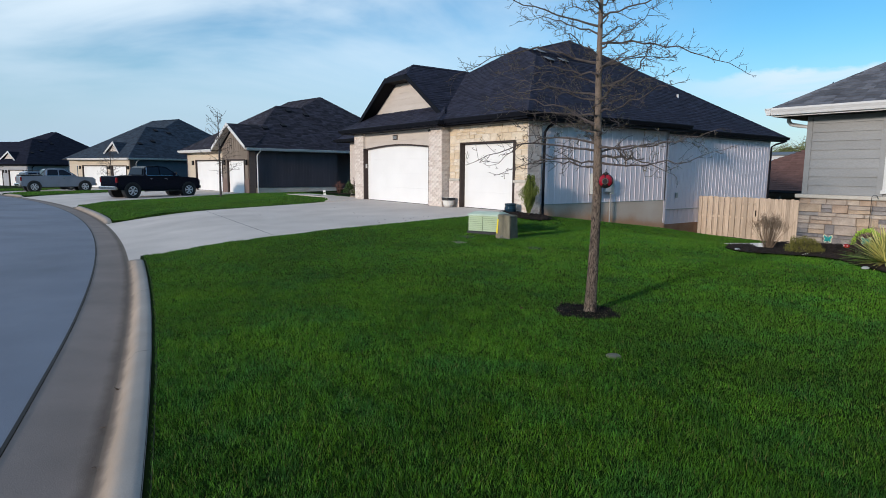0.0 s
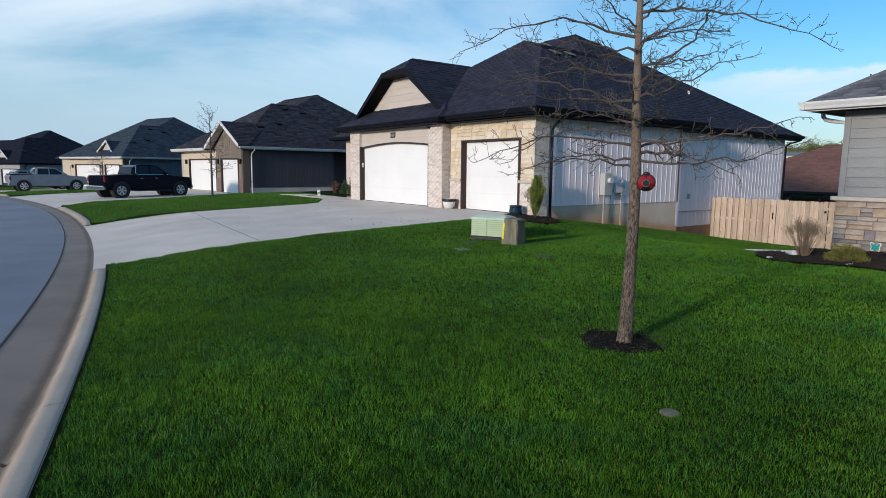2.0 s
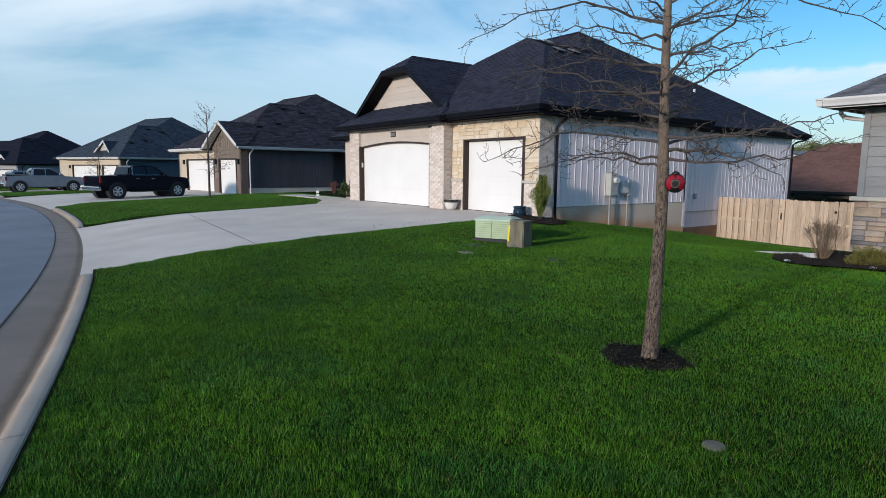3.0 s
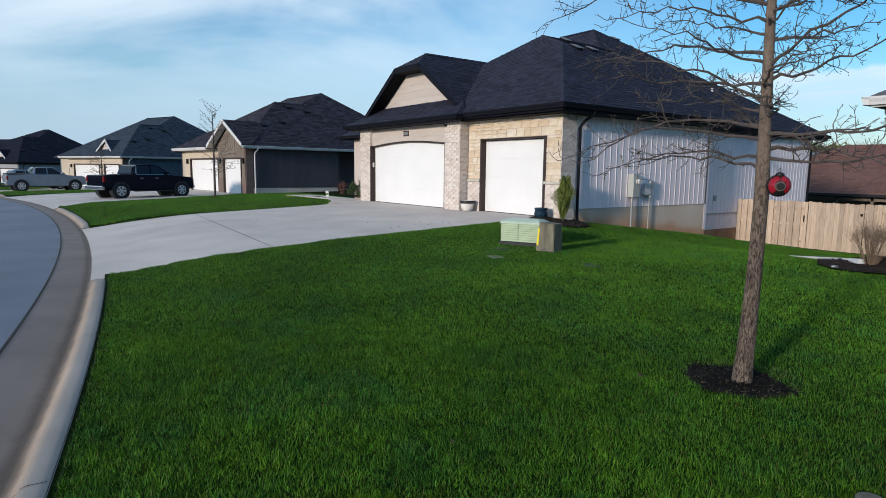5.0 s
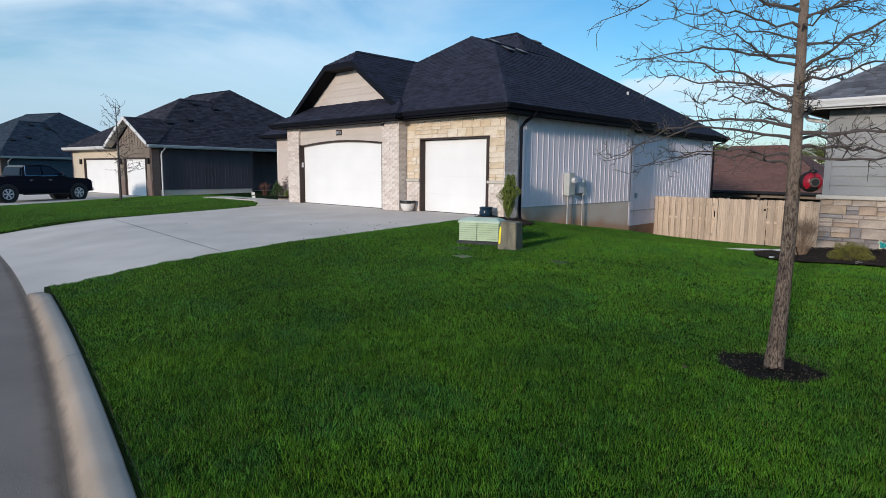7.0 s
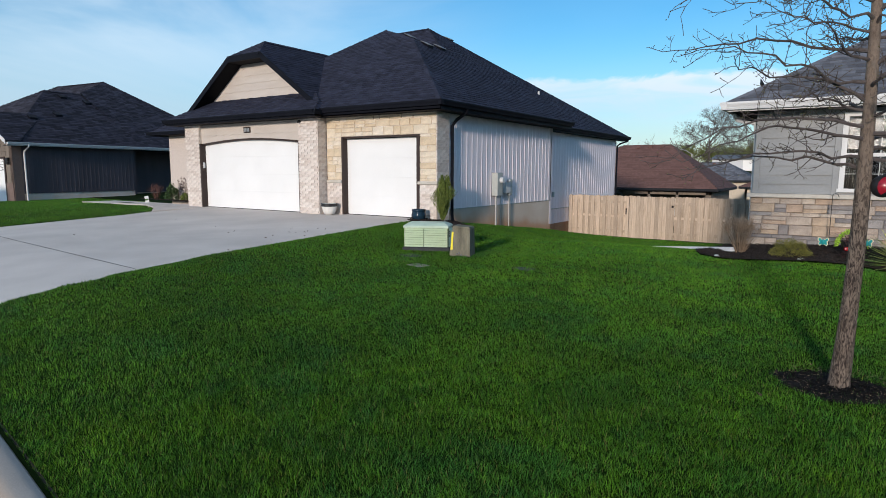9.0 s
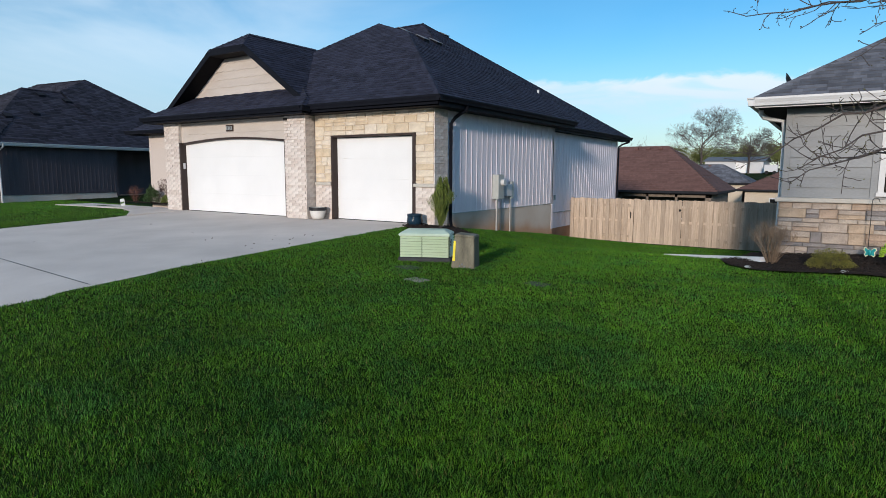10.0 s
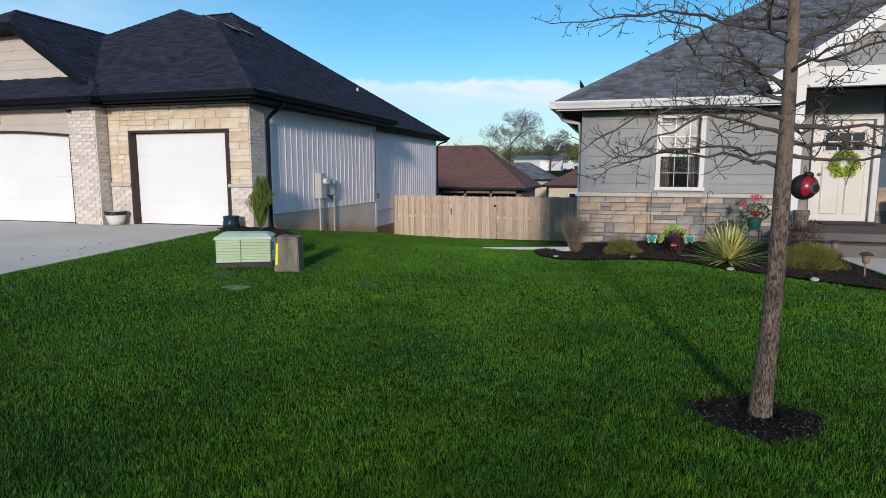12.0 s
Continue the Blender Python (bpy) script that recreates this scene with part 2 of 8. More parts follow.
def gutter_dirt(m):
    """Bare grey kerb top, tan rolled face and a brown line of silt at its foot, over mottled concrete."""
    n, l = m.node_tree.nodes, m.node_tree.links
    b = n["Principled BSDF"]
    uv, sep, co, nz = n.new("ShaderNodeUVMap"), n.new("ShaderNodeSeparateXYZ"), n.new("ShaderNodeTexCoord"), n.new("ShaderNodeTexNoise")
    uv.uv_map = "across"
    nz.inputs["Scale"].default_value, nz.inputs["Detail"].default_value, nz.inputs["Roughness"].default_value = 5.0, 7, 0.65
    l.new(uv.outputs["UV"], sep.inputs["Vector"])
    l.new(co.outputs["Object"], nz.inputs["Vector"])
    wob, pos = n.new("ShaderNodeMath"), n.new("ShaderNodeMapRange")
    wob.operation = "MULTIPLY_ADD"
    wob.inputs[1].default_value = 0.09
    l.new(nz.outputs["Fac"], wob.inputs[0])
    l.new(sep.outputs["Y"], wob.inputs[2])
    for key, value in (("From Min", -0.755), ("From Max", 0.045), ("To Min", 0.0), ("To Max", 1.0)):
        pos.inputs[key].default_value = value
    l.new(wob.outputs["Value"], pos.inputs["Value"])
    ramp = n.new("ShaderNodeValToRGB")
    e = ramp.color_ramp.elements
    stops = ((-0.755, (0.250, 0.205, 0.188)), (-0.31, (0.238, 0.190, 0.168)), (-0.235, (0.135, 0.102, 0.084)), (-0.185, (0.18, 0.138, 0.110)), (-0.135, (0.36, 0.285, 0.225)), (-0.095, (0.34, 0.285, 0.242)), (-0.045, (0.30, 0.280, 0.262)), (0.045, (0.29, 0.275, 0.262)))
    while len(e) < len(stops):
        e.new(0.5)
    for i, (p, c) in enumerate(stops):
        e[i].position, e[i].color = (p + 0.755) / 0.80, rgb(c)
    l.new(pos.outputs["Result"], ramp.inputs["Fac"])
    mu = n.new("ShaderNodeMixRGB")
    mu.blend_type = "MULTIPLY"
    mu.inputs["Fac"].default_value = 1
    l.new(b.inputs["Base Color"].links[0].from_socket, mu.inputs["Color1"])
    l.new(ramp.outputs["Color"], mu.inputs["Color2"])
    l.new(mu.outputs["Color"], b.inputs["Base Color"])


gutter_dirt(M["kerb"])
M["gutter"] = surface("gutter_concrete", (0.265, 0.230, 0.20), (0.38, 0.335, 0.30), 1.2, 0.9, 0.2, 110, stain=0.3)
M["porch"] = surface("porch_concrete", (0.13, 0.115, 0.105), (0.21, 0.185, 0.17), 2.0, 0.9, 0.2, 110, stain=0.3)
# near-black stands for the shade in the gap beside the kerb
M["edge_gap_shade"] = plain("edge_gap_shade", (0.006, 0.005, 0.004), 0.95)
M["tar"] = plain("joint_tar", (0.012, 0.012, 0.013), 0.8)
M["foundation"] = surface("foundation_concrete", (0.64, 0.44, 0.30), (0.82, 0.76, 0.69), 0.5, 0.9, 0.08, 60, stain=0.15)


def clay_splash(m, y_scale, level, soft_):
    """Rust-orange clay splashed by rain on the foot of a foundation, with a ragged upper edge that follows the sloping ground."""
    nt = m.node_tree
    n, l = nt.nodes, nt.links
    b = n["Principled BSDF"]
    co, sep, ns = n.new("ShaderNodeTexCoord"), n.new("ShaderNodeSeparateXYZ"), n.new("ShaderNodeTexNoise")
    l.new(co.outputs["Object"], sep.inputs["Vector"])
    l.new(co.outputs["Object"], ns.inputs["Vector"])
    ns.inputs["Scale"].default_value, ns.inputs["Detail"].default_value = 1.3, 6
    a, c = n.new("ShaderNodeMath"), n.new("ShaderNodeMath")
    a.operation = c.operation = "MULTIPLY_ADD"
    a.inputs[1].default_value = y_scale
    l.new(sep.outputs["Y"], a.inputs[0])
    l.new(sep.outputs["Z"], a.inputs[2])
    c.inputs[1].default_value = 0.55
    l.new(ns.outputs["Fac"], c.inputs[0])
    l.new(a.outputs["Value"], c.inputs[2])
    mr = n.new("ShaderNodeMapRange")
    mr.interpolation_type = "SMOOTHSTEP"
    mr.inputs["From Min"].default_value, mr.inputs["From Max"].default_value = level - soft_, level + soft_
    mr.inputs["To Min"].default_value, mr.inputs["To Max"].default_value = 0.75, 0.0
    l.new(c.outputs["Value"], mr.inputs["Value"])
    mix = n.new("ShaderNodeMixRGB")
    mix.inputs["Color2"].default_value = (0.50, 0.24, 0.11, 1)
    l.new(mr.outputs["Result"], mix.inputs["Fac"])
    l.new(b.inputs["Base Color"].links[0].from_socket, mix.inputs["Color1"])
    l.new(mix.outputs["Color"], b.inputs["Base Color"])
    return m


M["foundation_clay"] = clay_splash(surface("splashed_foundation", (0.58, 0.44, 0.33), (0.78, 0.69, 0.60), 0.5, 0.9, 0.08, 60, stain=0.12), 0.10, 0.42, 0.2)
M["clay"] = surface("clay_stained_concrete", (0.30, 0.15, 0.08), (0.44, 0.27, 0.17), 2.0, 0.95, 0.2, 50)
M["brick"] = pieces("cream_brick", [(0.72, 0.63, 0.575), (0.78, 0.695, 0.635), (0.67, 0.575, 0.515), (0.75, 0.665, 0.605), (0.66, 0.565, 0.505), (0.80, 0.725, 0.665)])
M["brick_stuff"] = pieces("cream_brick_far", [(0.72, 0.63, 0.575), (0.78, 0.695, 0.635), (0.67, 0.575, 0.515), (0.75, 0.665, 0.605), (0.66, 0.565, 0.505), (0.80, 0.725, 0.665)], vary="island")
M["mortar"] = surface("mortar", (0.68, 0.61, 0.54), (0.78, 0.71, 0.64), 10, 0.95, 0.3, 90)
M["stone"] = pieces("tan_limestone", [(0.74, 0.615, 0.46), (0.79, 0.68, 0.53), (0.70, 0.565, 0.40), (0.78, 0.67, 0.53), (0.73, 0.60, 0.44), (0.81, 0.71, 0.58)], scale=5)
M["mortar_grey"] = surface("grey_brown_mortar", (0.28, 0.245, 0.22), (0.39, 0.345, 0.31), 10, 0.95, 0.3, 90)
M["veneer"] = pieces("grey_stone_veneer", [(0.33, 0.30, 0.285), (0.52, 0.43, 0.36), (0.58, 0.44, 0.32), (0.39, 0.36, 0.345), (0.27, 0.25, 0.25), (0.62, 0.52, 0.43), (0.54, 0.40, 0.30), (0.42, 0.37, 0.34), (0.56, 0.46, 0.38), (0.30, 0.27, 0.26)], scale=4, low=0.36, bump=0.8)
M["shingle"] = surface("black_shingles", (0.016, 0.018, 0.031), (0.038, 0.041, 0.066), 4, 0.9, 0.5, 150, vary="island", amount=0.28, spec=0.12)
M["shingle_grey"] = surface("grey_shingles", (0.085, 0.088, 0.104), (0.160, 0.166, 0.190), 4, 0.9, 0.7, 120, vary="island", amount=0.34, spec=0.12)
M["shingle_slate"] = surface("slate_blue_shingles", (0.022, 0.033, 0.050), (0.044, 0.061, 0.086), 4, 0.9, 0.5, 150, vary="island", amount=0.3, spec=0.12)
M["shingle_mix"] = surface("mottled_dark_shingles", (0.020, 0.020, 0.032), (0.044, 0.042, 0.056), 4, 0.9, 0.5, 150, vary="island", amount=0.5, spec=0.12)
M["shingle_brown"] = surface("brown_shingles", (0.118, 0.064, 0.056), (0.160, 0.090, 0.078), 5, 0.9, 0.5, 60, vary="island", amount=0.12, spec=0.15)
M["deck"] = surface("roof_deck", (0.012, 0.013, 0.016), (0.024, 0.025, 0.03), 6, 0.95, 0.3, 120)
M["fascia"] = surface("black_trim", (0.006, 0.007, 0.011), (0.010, 0.011, 0.016), 9, 0.55, 0.05, 90, spec=0.06)
M["soffit"] = surface("dark_soffit", (0.007, 0.007, 0.009), (0.012, 0.012, 0.014), 9, 0.7, 0.05, 90, spec=0.06)
M["door_white"] = surface("white_garage_paint", (0.76, 0.755, 0.745), (0.82, 0.815, 0.805), 1.4, 0.45, 0.04, 60)
M["bright_white"] = surface("white_vinyl", (0.74, 0.75, 0.76), (0.84, 0.84, 0.85), 3, 0.4, 0.05, 60)
M["white"] = surface("white_paint", (0.56, 0.56, 0.56), (0.66, 0.66, 0.66), 3, 0.45, 0.06, 60)
M["trim_brown"] = surface("brown_trim_paint", (0.028, 0.016, 0.013), (0.046, 0.028, 0.023), 5, 0.6, 0.1, 60, stretch=(1, 1, 0.2))
M["panel"] = surface("pale_grey_siding", (0.80, 0.72, 0.755), (0.90, 0.82, 0.855), 1.2, 0.6, 0.06, 40, stretch=(1, 1, 0.3))
M["shake"] = surface("beige_lap_siding", (0.48, 0.42, 0.375), (0.58, 0.52, 0.465), 4, 0.75, 0.12, 70, stretch=(0.3, 1, 1))
M["sage"] = surface("sage_grey_siding", (0.236, 0.243, 0.246), (0.310, 0.316, 0.320), 2.5, 0.7, 0.1, 70, stretch=(0.3, 1, 1), vary="object", amount=0.05)
M["ledge"] = surface("stone_ledge", (0.42, 0.39, 0.34), (0.58, 0.54, 0.48), 5, 0.9, 0.3, 60)
M["wood"] = surface("weathered_cedar", (0.37, 0.285, 0.215), (0.60, 0.49, 0.385), 4, 0.85, 0.3, 40, stretch=(6, 6, 0.5), vary="object", amount=0.2)
M["bark"] = surface("tree_bark", (0.125, 0.093, 0.072), (0.235, 0.182, 0.143), 9, 0.95, 0.4, 70, stretch=(1, 1, 0.6))
M["twig"] = surface("twig_bark", (0.045, 0.037, 0.036), (0.11, 0.092, 0.087), 16, 0.9, 0.3, 60)
furrowed(M["bark"])
M["red_twig"] = surface("reddish_twigs", (0.10, 0.045, 0.035), (0.19, 0.09, 0.07), 16, 0.9, 0.2, 60)
M["mulch_black"] = surface("black_mulch", (0.004, 0.004, 0.004), (0.018, 0.014, 0.012), 9, 0.95, 1.0, 70, vary="island", amount=0.5, spec=0.15)
M["bud"] = surface("spring_buds", (0.06, 0.055, 0.028), (0.14, 0.135, 0.05), 20, 0.7, 0.1, 60, vary="island", amount=0.5)
M["mulch"] = surface("dark_mulch", (0.009, 0.006, 0.005), (0.040, 0.026, 0.020), 9, 0.95, 1.0, 70, vary="island", amount=0.5)
M["gen_green"] = surface("pale_green_enclosure", (0.50, 0.62, 0.41), (0.60, 0.71, 0.51), 3, 0.5, 0.08, 60, stain=0.12)
# darker copy of the case green, for the shade between the louvres
M["gen_shade"] = surface("shaded_green_enclosure", (0.22, 0.28, 0.18), (0.29, 0.35, 0.24), 3, 0.6, 0.08, 60)
M["gen_lid"] = surface("bluish_green_enclosure_lid", (0.46, 0.58, 0.46), (0.56, 0.68, 0.56), 3, 0.45, 0.08, 60, stain=0.15)
M["gen_base"] = surface("dark_plastic_pad", (0.025, 0.027, 0.03), (0.05, 0.052, 0.055), 5, 0.8, 0.2, 70)
M["khaki"] = surface("faded_green_fibreglass", (0.13, 0.120, 0.082), (0.30, 0.275, 0.195), 4, 0.7, 0.2, 60, stain=0.55, stretch=(1.6, 1.6, 0.5))
M["dead_leaf"] = plain("brown_dead_leaf", (0.10, 0.058, 0.036), 0.85)
M["copper"] = surface("worn_copper_paint", (0.16, 0.10, 0.07), (0.28, 0.19, 0.14), 12, 0.5, 0.1, 60)
M["yellow"] = plain("yellow_sticker", (0.75, 0.62, 0.02), 0.5)
M["vent_grey"] = plain("weathered_vent_metal", (0.15, 0.155, 0.165), 0.55)
M["meter"] = plain("meter_grey", (0.42, 0.44, 0.42), 0.45)
M["steel"] = plain("galvanised_steel", (0.45, 0.45, 0.45), 0.4, 0.6)
M["dark"] = plain("dark_plastic", (0.015, 0.015, 0.017), 0.5)
M["pot_blue"] = surface("blue_glazed_ceramic", (0.006, 0.018, 0.034), (0.016, 0.042, 0.068), 6, 0.12, 0.1, 40)
M["pot_white"] = surface("white_glazed_ceramic", (0.62, 0.60, 0.56), (0.75, 0.73, 0.69), 6, 0.35, 0.1, 40)
M["leaf_juniper"] = surface("upright_evergreen_leaves", (0.075, 0.11, 0.015), (0.17, 0.21, 0.04), 8, 0.7, 0, 30, vary="island", amount=0.5)
M["leaf_shrub"] = surface("golden_green_leaves", (0.11, 0.105, 0.018), (0.21, 0.20, 0.045), 8, 0.7, 0, 30, vary="island", amount=0.5)
M["leaf_dark"] = surface("dark_green_leaves", (0.02, 0.05, 0.01), (0.06, 0.11, 0.03), 8, 0.6, 0, 30, vary="island", amount=0.5)
M["leaf_maroon"] = surface("maroon_leaves", (0.03, 0.012, 0.012), (0.085, 0.03, 0.028), 8, 0.6, 0, 30, vary="island", amount=0.5)
M["stalk"] = surface("dry_tan_stalks", (0.17, 0.11, 0.07), (0.36, 0.26, 0.18), 9, 0.9, 0.1, 40, vary="island", amount=0.35)
M["yucca_mid"] = surface("cream_yucca_stripe", (0.58, 0.52, 0.15), (0.74, 0.68, 0.27), 9, 0.5, 0, 40, vary="island", amount=0.2)
M["yucca_edge"] = surface("green_yucca_edge", (0.05, 0.11, 0.02), (0.11, 0.18, 0.04), 9, 0.5, 0, 40, vary="island", amount=0.3)
M["lime"] = surface("lime_green_foliage", (0.22, 0.42, 0.03), (0.42, 0.62, 0.08), 9, 0.6, 0, 40, vary="island", amount=0.3)
M["pink"] = surface("pink_petals", (0.55, 0.05, 0.12), (0.75, 0.14, 0.22), 9, 0.6, 0, 40, vary="island", amount=0.3)
M["crimson"] = surface("crimson_glaze", (0.24, 0.007, 0.018), (0.46, 0.020, 0.042), 9, 0.28, 0.05, 40, stain=0.4)
M["bird_ring"] = surface("worn_grey_rim", (0.06, 0.040, 0.036), (0.15, 0.115, 0.10), 30, 0.6, 0.2, 90)
M["red"] = surface("red_glaze", (0.28, 0.012, 0.014), (0.42, 0.03, 0.03), 6, 0.25, 0.05, 40)
M["cream_petal"] = surface("cream_petals", (0.7, 0.65, 0.4), (0.85, 0.8, 0.55), 9, 0.6, 0, 40, vary="island", amount=0.2)
M["pot_teal"] = plain("teal_glaze", (0.018, 0.075, 0.062), 0.4)
M["teal"] = plain("teal_enamel", (0.01, 0.28, 0.29), 0.35)
M["iron"] = plain("black_iron", (0.012, 0.012, 0.012), 0.5, 0.3)
M["door_leaf"] = surface("warm_white_door", (0.60, 0.57, 0.53), (0.68, 0.65, 0.61), 2, 0.45, 0.05, 60)
M["truck_black"] = surface("black_car_paint", (0.002, 0.003, 0.009), (0.003, 0.004, 0.012), 2, 0.10, 0, 60, spec=0.22)
M["truck_silver"] = surface("silver_car_paint", (0.23, 0.26, 0.32), (0.29, 0.32, 0.38), 2, 0.22, 0, 60, metal=0.3)
M["rubber"] = plain("tyre_rubber", (0.012, 0.012, 0.013), 0.85)
M["chrome"] = plain("chrome", (0.62, 0.62, 0.64), 0.18, 1.0)
M["alloy"] = plain("alloy_rim", (0.60, 0.61, 0.63), 0.4, 0.35)
M["tail"] = plain("red_tail_light", (0.16, 0.004, 0.008), 0.2)
M["bronze"] = surface("dark_brown_siding", (0.060, 0.048, 0.056), (0.090, 0.074, 0.086), 2, 0.7, 0.1, 50, stretch=(1, 1, 0.2))
M["taupe"] = surface("taupe_board_siding", (0.15, 0.12, 0.095), (0.22, 0.18, 0.145), 3, 0.8, 0.1, 50, stretch=(1, 1, 0.2))
M["slate_blue"] = surface("slate_blue_siding", (0.060, 0.092, 0.125), (0.090, 0.126, 0.165), 2, 0.7, 0.1, 50)
M["brick_dark"] = pieces("dark_brown_brick", [(0.15, 0.10, 0.085), (0.20, 0.14, 0.12), (0.12, 0.085, 0.078), (0.23, 0.17, 0.145)], vary="island")
M["brick_tan"] = surface("tan_brick_wall", (0.46, 0.38, 0.29), (0.62, 0.54, 0.43), 12, 0.9, 0.3, 50)
# white walls of the farthest house, greyed to carry the shade on them
M["grey_siding"] = surface("shaded_grey_siding", (0.30, 0.31, 0.34), (0.38, 0.39, 0.42), 3, 0.7, 0.1, 40)
M["shingle_navy"] = surface("navy_black_shingles", (0.008, 0.010, 0.020), (0.018, 0.020, 0.036), 4, 0.9, 0.4, 150, vary="island", amount=0.25, spec=0.08)
M["far_leaf"] = surface("spring_foliage", (0.11, 0.135, 0.04), (0.21, 0.235, 0.075), 0.25, 0.8, 0, 3, vary="island", amount=0.28)
M["far_wood"] = surface("bare_crown", (0.05, 0.040, 0.036), (0.10, 0.08, 0.072), 4, 0.9, 0, 10)
M["metal_roof"] = plain("pale_metal", (0.55, 0.56, 0.58), 0.5)
M["wreath"] = surface("lime_yellow_wreath_leaves", (0.30, 0.42, 0.03), (0.50, 0.60, 0.10), 9, 0.6, 0, 40, vary="island", amount=0.35)


def glass_mat(name, c, rough=0.04):
    m = bpy.data.materials.new(name)
    m.use_nodes = True
    b = m.node_tree.nodes["Principled BSDF"]
    b.inputs["Base Color"].default_value, b.inputs["Roughness"].default_value = rgb(c), rough
    b.inputs["Specular IOR Level"].default_value = 0.8
    return m


M["glass"] = glass_mat("window_glass", (0.012, 0.014, 0.016))
M["car_glass"] = glass_mat("tinted_car_glass", (0.006, 0.010, 0.020))
M["car_glass"].node_tree.nodes["Principled BSDF"].inputs["Specular IOR Level"].default_value = 0.3
M["clear"] = bpy.data.materials.new("clear_pane")
M["clear"].use_nodes = True
_b = M["clear"].node_tree.nodes["Principled BSDF"]
_b.inputs["Transmission Weight"].default_value, _b.inputs["Roughness"].default_value, _b.inputs["IOR"].default_value = 1.0, 0.0, 1.45
# curtain and room wall are near black: the dimness indoors is in their colour
M["curtain"] = surface("dimmed_curtain", (0.03, 0.03, 0.028), (0.055, 0.054, 0.05), 5, 0.9, 0.2, 30, stretch=(4, 4, 0.3))
M["room"] = plain("unlit_room_tone", (0.025, 0.025, 0.027), 0.9)


# ---------------------------------------------------------------- mesh helpers
def box(bm, x0, x1, y0, y1, z0, z1):
    v = [bm.verts.new(p) for p in ((x0, y0, z0), (x1, y0, z0), (x1, y1, z0), (x0, y1, z0), (x0, y0, z1), (x1, y0, z1), (x1, y1, z1), (x0, y1, z1))]
    for f in ((3, 2, 1, 0), (4, 5, 6, 7), (0, 1, 5, 4), (1, 2, 6, 5), (2, 3, 7, 6), (3, 0, 4, 7)):
        bm.faces.new([v[i] for i in f])
    return v


def rbox(bm, x0, x1, y0, y1, z0, z1, r=0.01, seg=1):
    """A box with rounded edges."""
    v = box(bm, x0, x1, y0, y1, z0, z1)
    edges = list({e for p in v for e in p.link_edges})
    bmesh.ops.bevel(bm, geom=edges, offset=r, segments=seg, affect="EDGES", profile=0.6)


def slab(bm, poly, d):
    """A polygon of 3D points given thickness by the offset d."""
    a = [bm.verts.new(p) for p in poly]
    b = [bm.verts.new(Vector(p) + Vector(d)) for p in poly]
    k = len(poly)
    bm.faces.new(a)
    bm.faces.new(b[::-1])
    for i in range(k):
        bm.faces.new((a[i], b[i], b[(i + 1) % k], a[(i + 1) % k]))


def tube(bm, pts, radii, sides=8, cap=True):
    pts = [Vector(p) for p in pts]
    if not hasattr(radii, "__len__"):
        radii = [radii] * len(pts)
    rings, ref = [], Vector((0.31, 0.17, 0.93))
    for i, p in enumerate(pts):
        d = (pts[min(i + 1, len(pts) - 1)] - pts[max(i - 1, 0)]).normalized()
        if abs(d.dot(ref)) > 0.95:
            ref = Vector((0.9, 0.3, 0.1))
        u = d.cross(ref).normalized()
        w = d.cross(u)
        rings.append([bm.verts.new(p + (u * math.cos(a) + w * math.sin(a)) * radii[i]) for a in [2 * math.pi * k / sides for k in range(sides)]])
    for a, b in zip(rings, rings[1:]):
        for k in range(sides):
            bm.faces.new((a[k], a[(k + 1) % sides], b[(k + 1) % sides], b[k]))
    if cap and sides > 2:
        bm.faces.new(rings[0][::-1])
        bm.faces.new(rings[-1])


def lathe(bm, profile, c=(0, 0, 0), sides=24):
    rings = []
    for r, z in profile:
        rings.append([bm.verts.new((c[0] + r * math.cos(2 * math.pi * k / sides), c[1] + r * math.sin(2 * math.pi * k / sides), c[2] + z)) for k in range(sides)])
    for a, b in zip(rings, rings[1:]):
        for k in range(sides):
            bm.faces.new((a[k], a[(k + 1) % sides], b[(k + 1) % sides], b[k]))
    bm.faces.new(rings[0][::-1])
    bm.faces.new(rings[-1])


def ball(bm, c, r, seg=12, rings=8, squash=(1, 1, 1)):
    m = Matrix.Translation(c) @ Matrix.Diagonal((r * squash[0], r * squash[1], r * squash[2], 1))
    bmesh.ops.create_uvsphere(bm, u_segments=seg, v_segments=rings, radius=1, matrix=m)


def mesh_of(name, bm, material, smooth=False):
    bmesh.ops.recalc_face_normals(bm, faces=bm.faces)
    me = bpy.data.meshes.new(name)
    bm.to_mesh(me)
    bm.free()
    me.materials.append(material)
    if smooth:
        for p in me.polygons:
            p.use_smooth = True
    return me


def part(name, bm, material, parent, label="", smooth=False):
    ob = new(name, mesh_of(name, bm, material, smooth))
    ob.parent = parent
    if label:
        tagged(ob, label)
    return ob


def thing(name, label, category, group="", kind=""):
    return tagged(new(name), label, category, group, kind)


def solid(name, bm, material, label, category, group="", kind="", smooth=False):
    return tagged(new(name, mesh_of(name, bm, material, smooth)), label, category, group, kind)


def raw(name, verts, faces, material, parent=None):
    me = bpy.data.meshes.new(name)
    me.from_pydata(verts, [], faces)
    me.materials.append(material)
    ob = new(name, me)
    ob.parent = parent
    return ob


def piece(name, me, parent, m):
    ob = new(name, me)
    ob.parent = parent
    ob.matrix_basis = m
    return ob


def bx(*a):
    bm = bmesh.new()
    box(bm, *a)
    return bm


def rb(*a, r=0.01, seg=1):
    bm = bmesh.new()
    rbox(bm, *a, r=r, seg=seg)
    return bm


rng = random.Random(11)


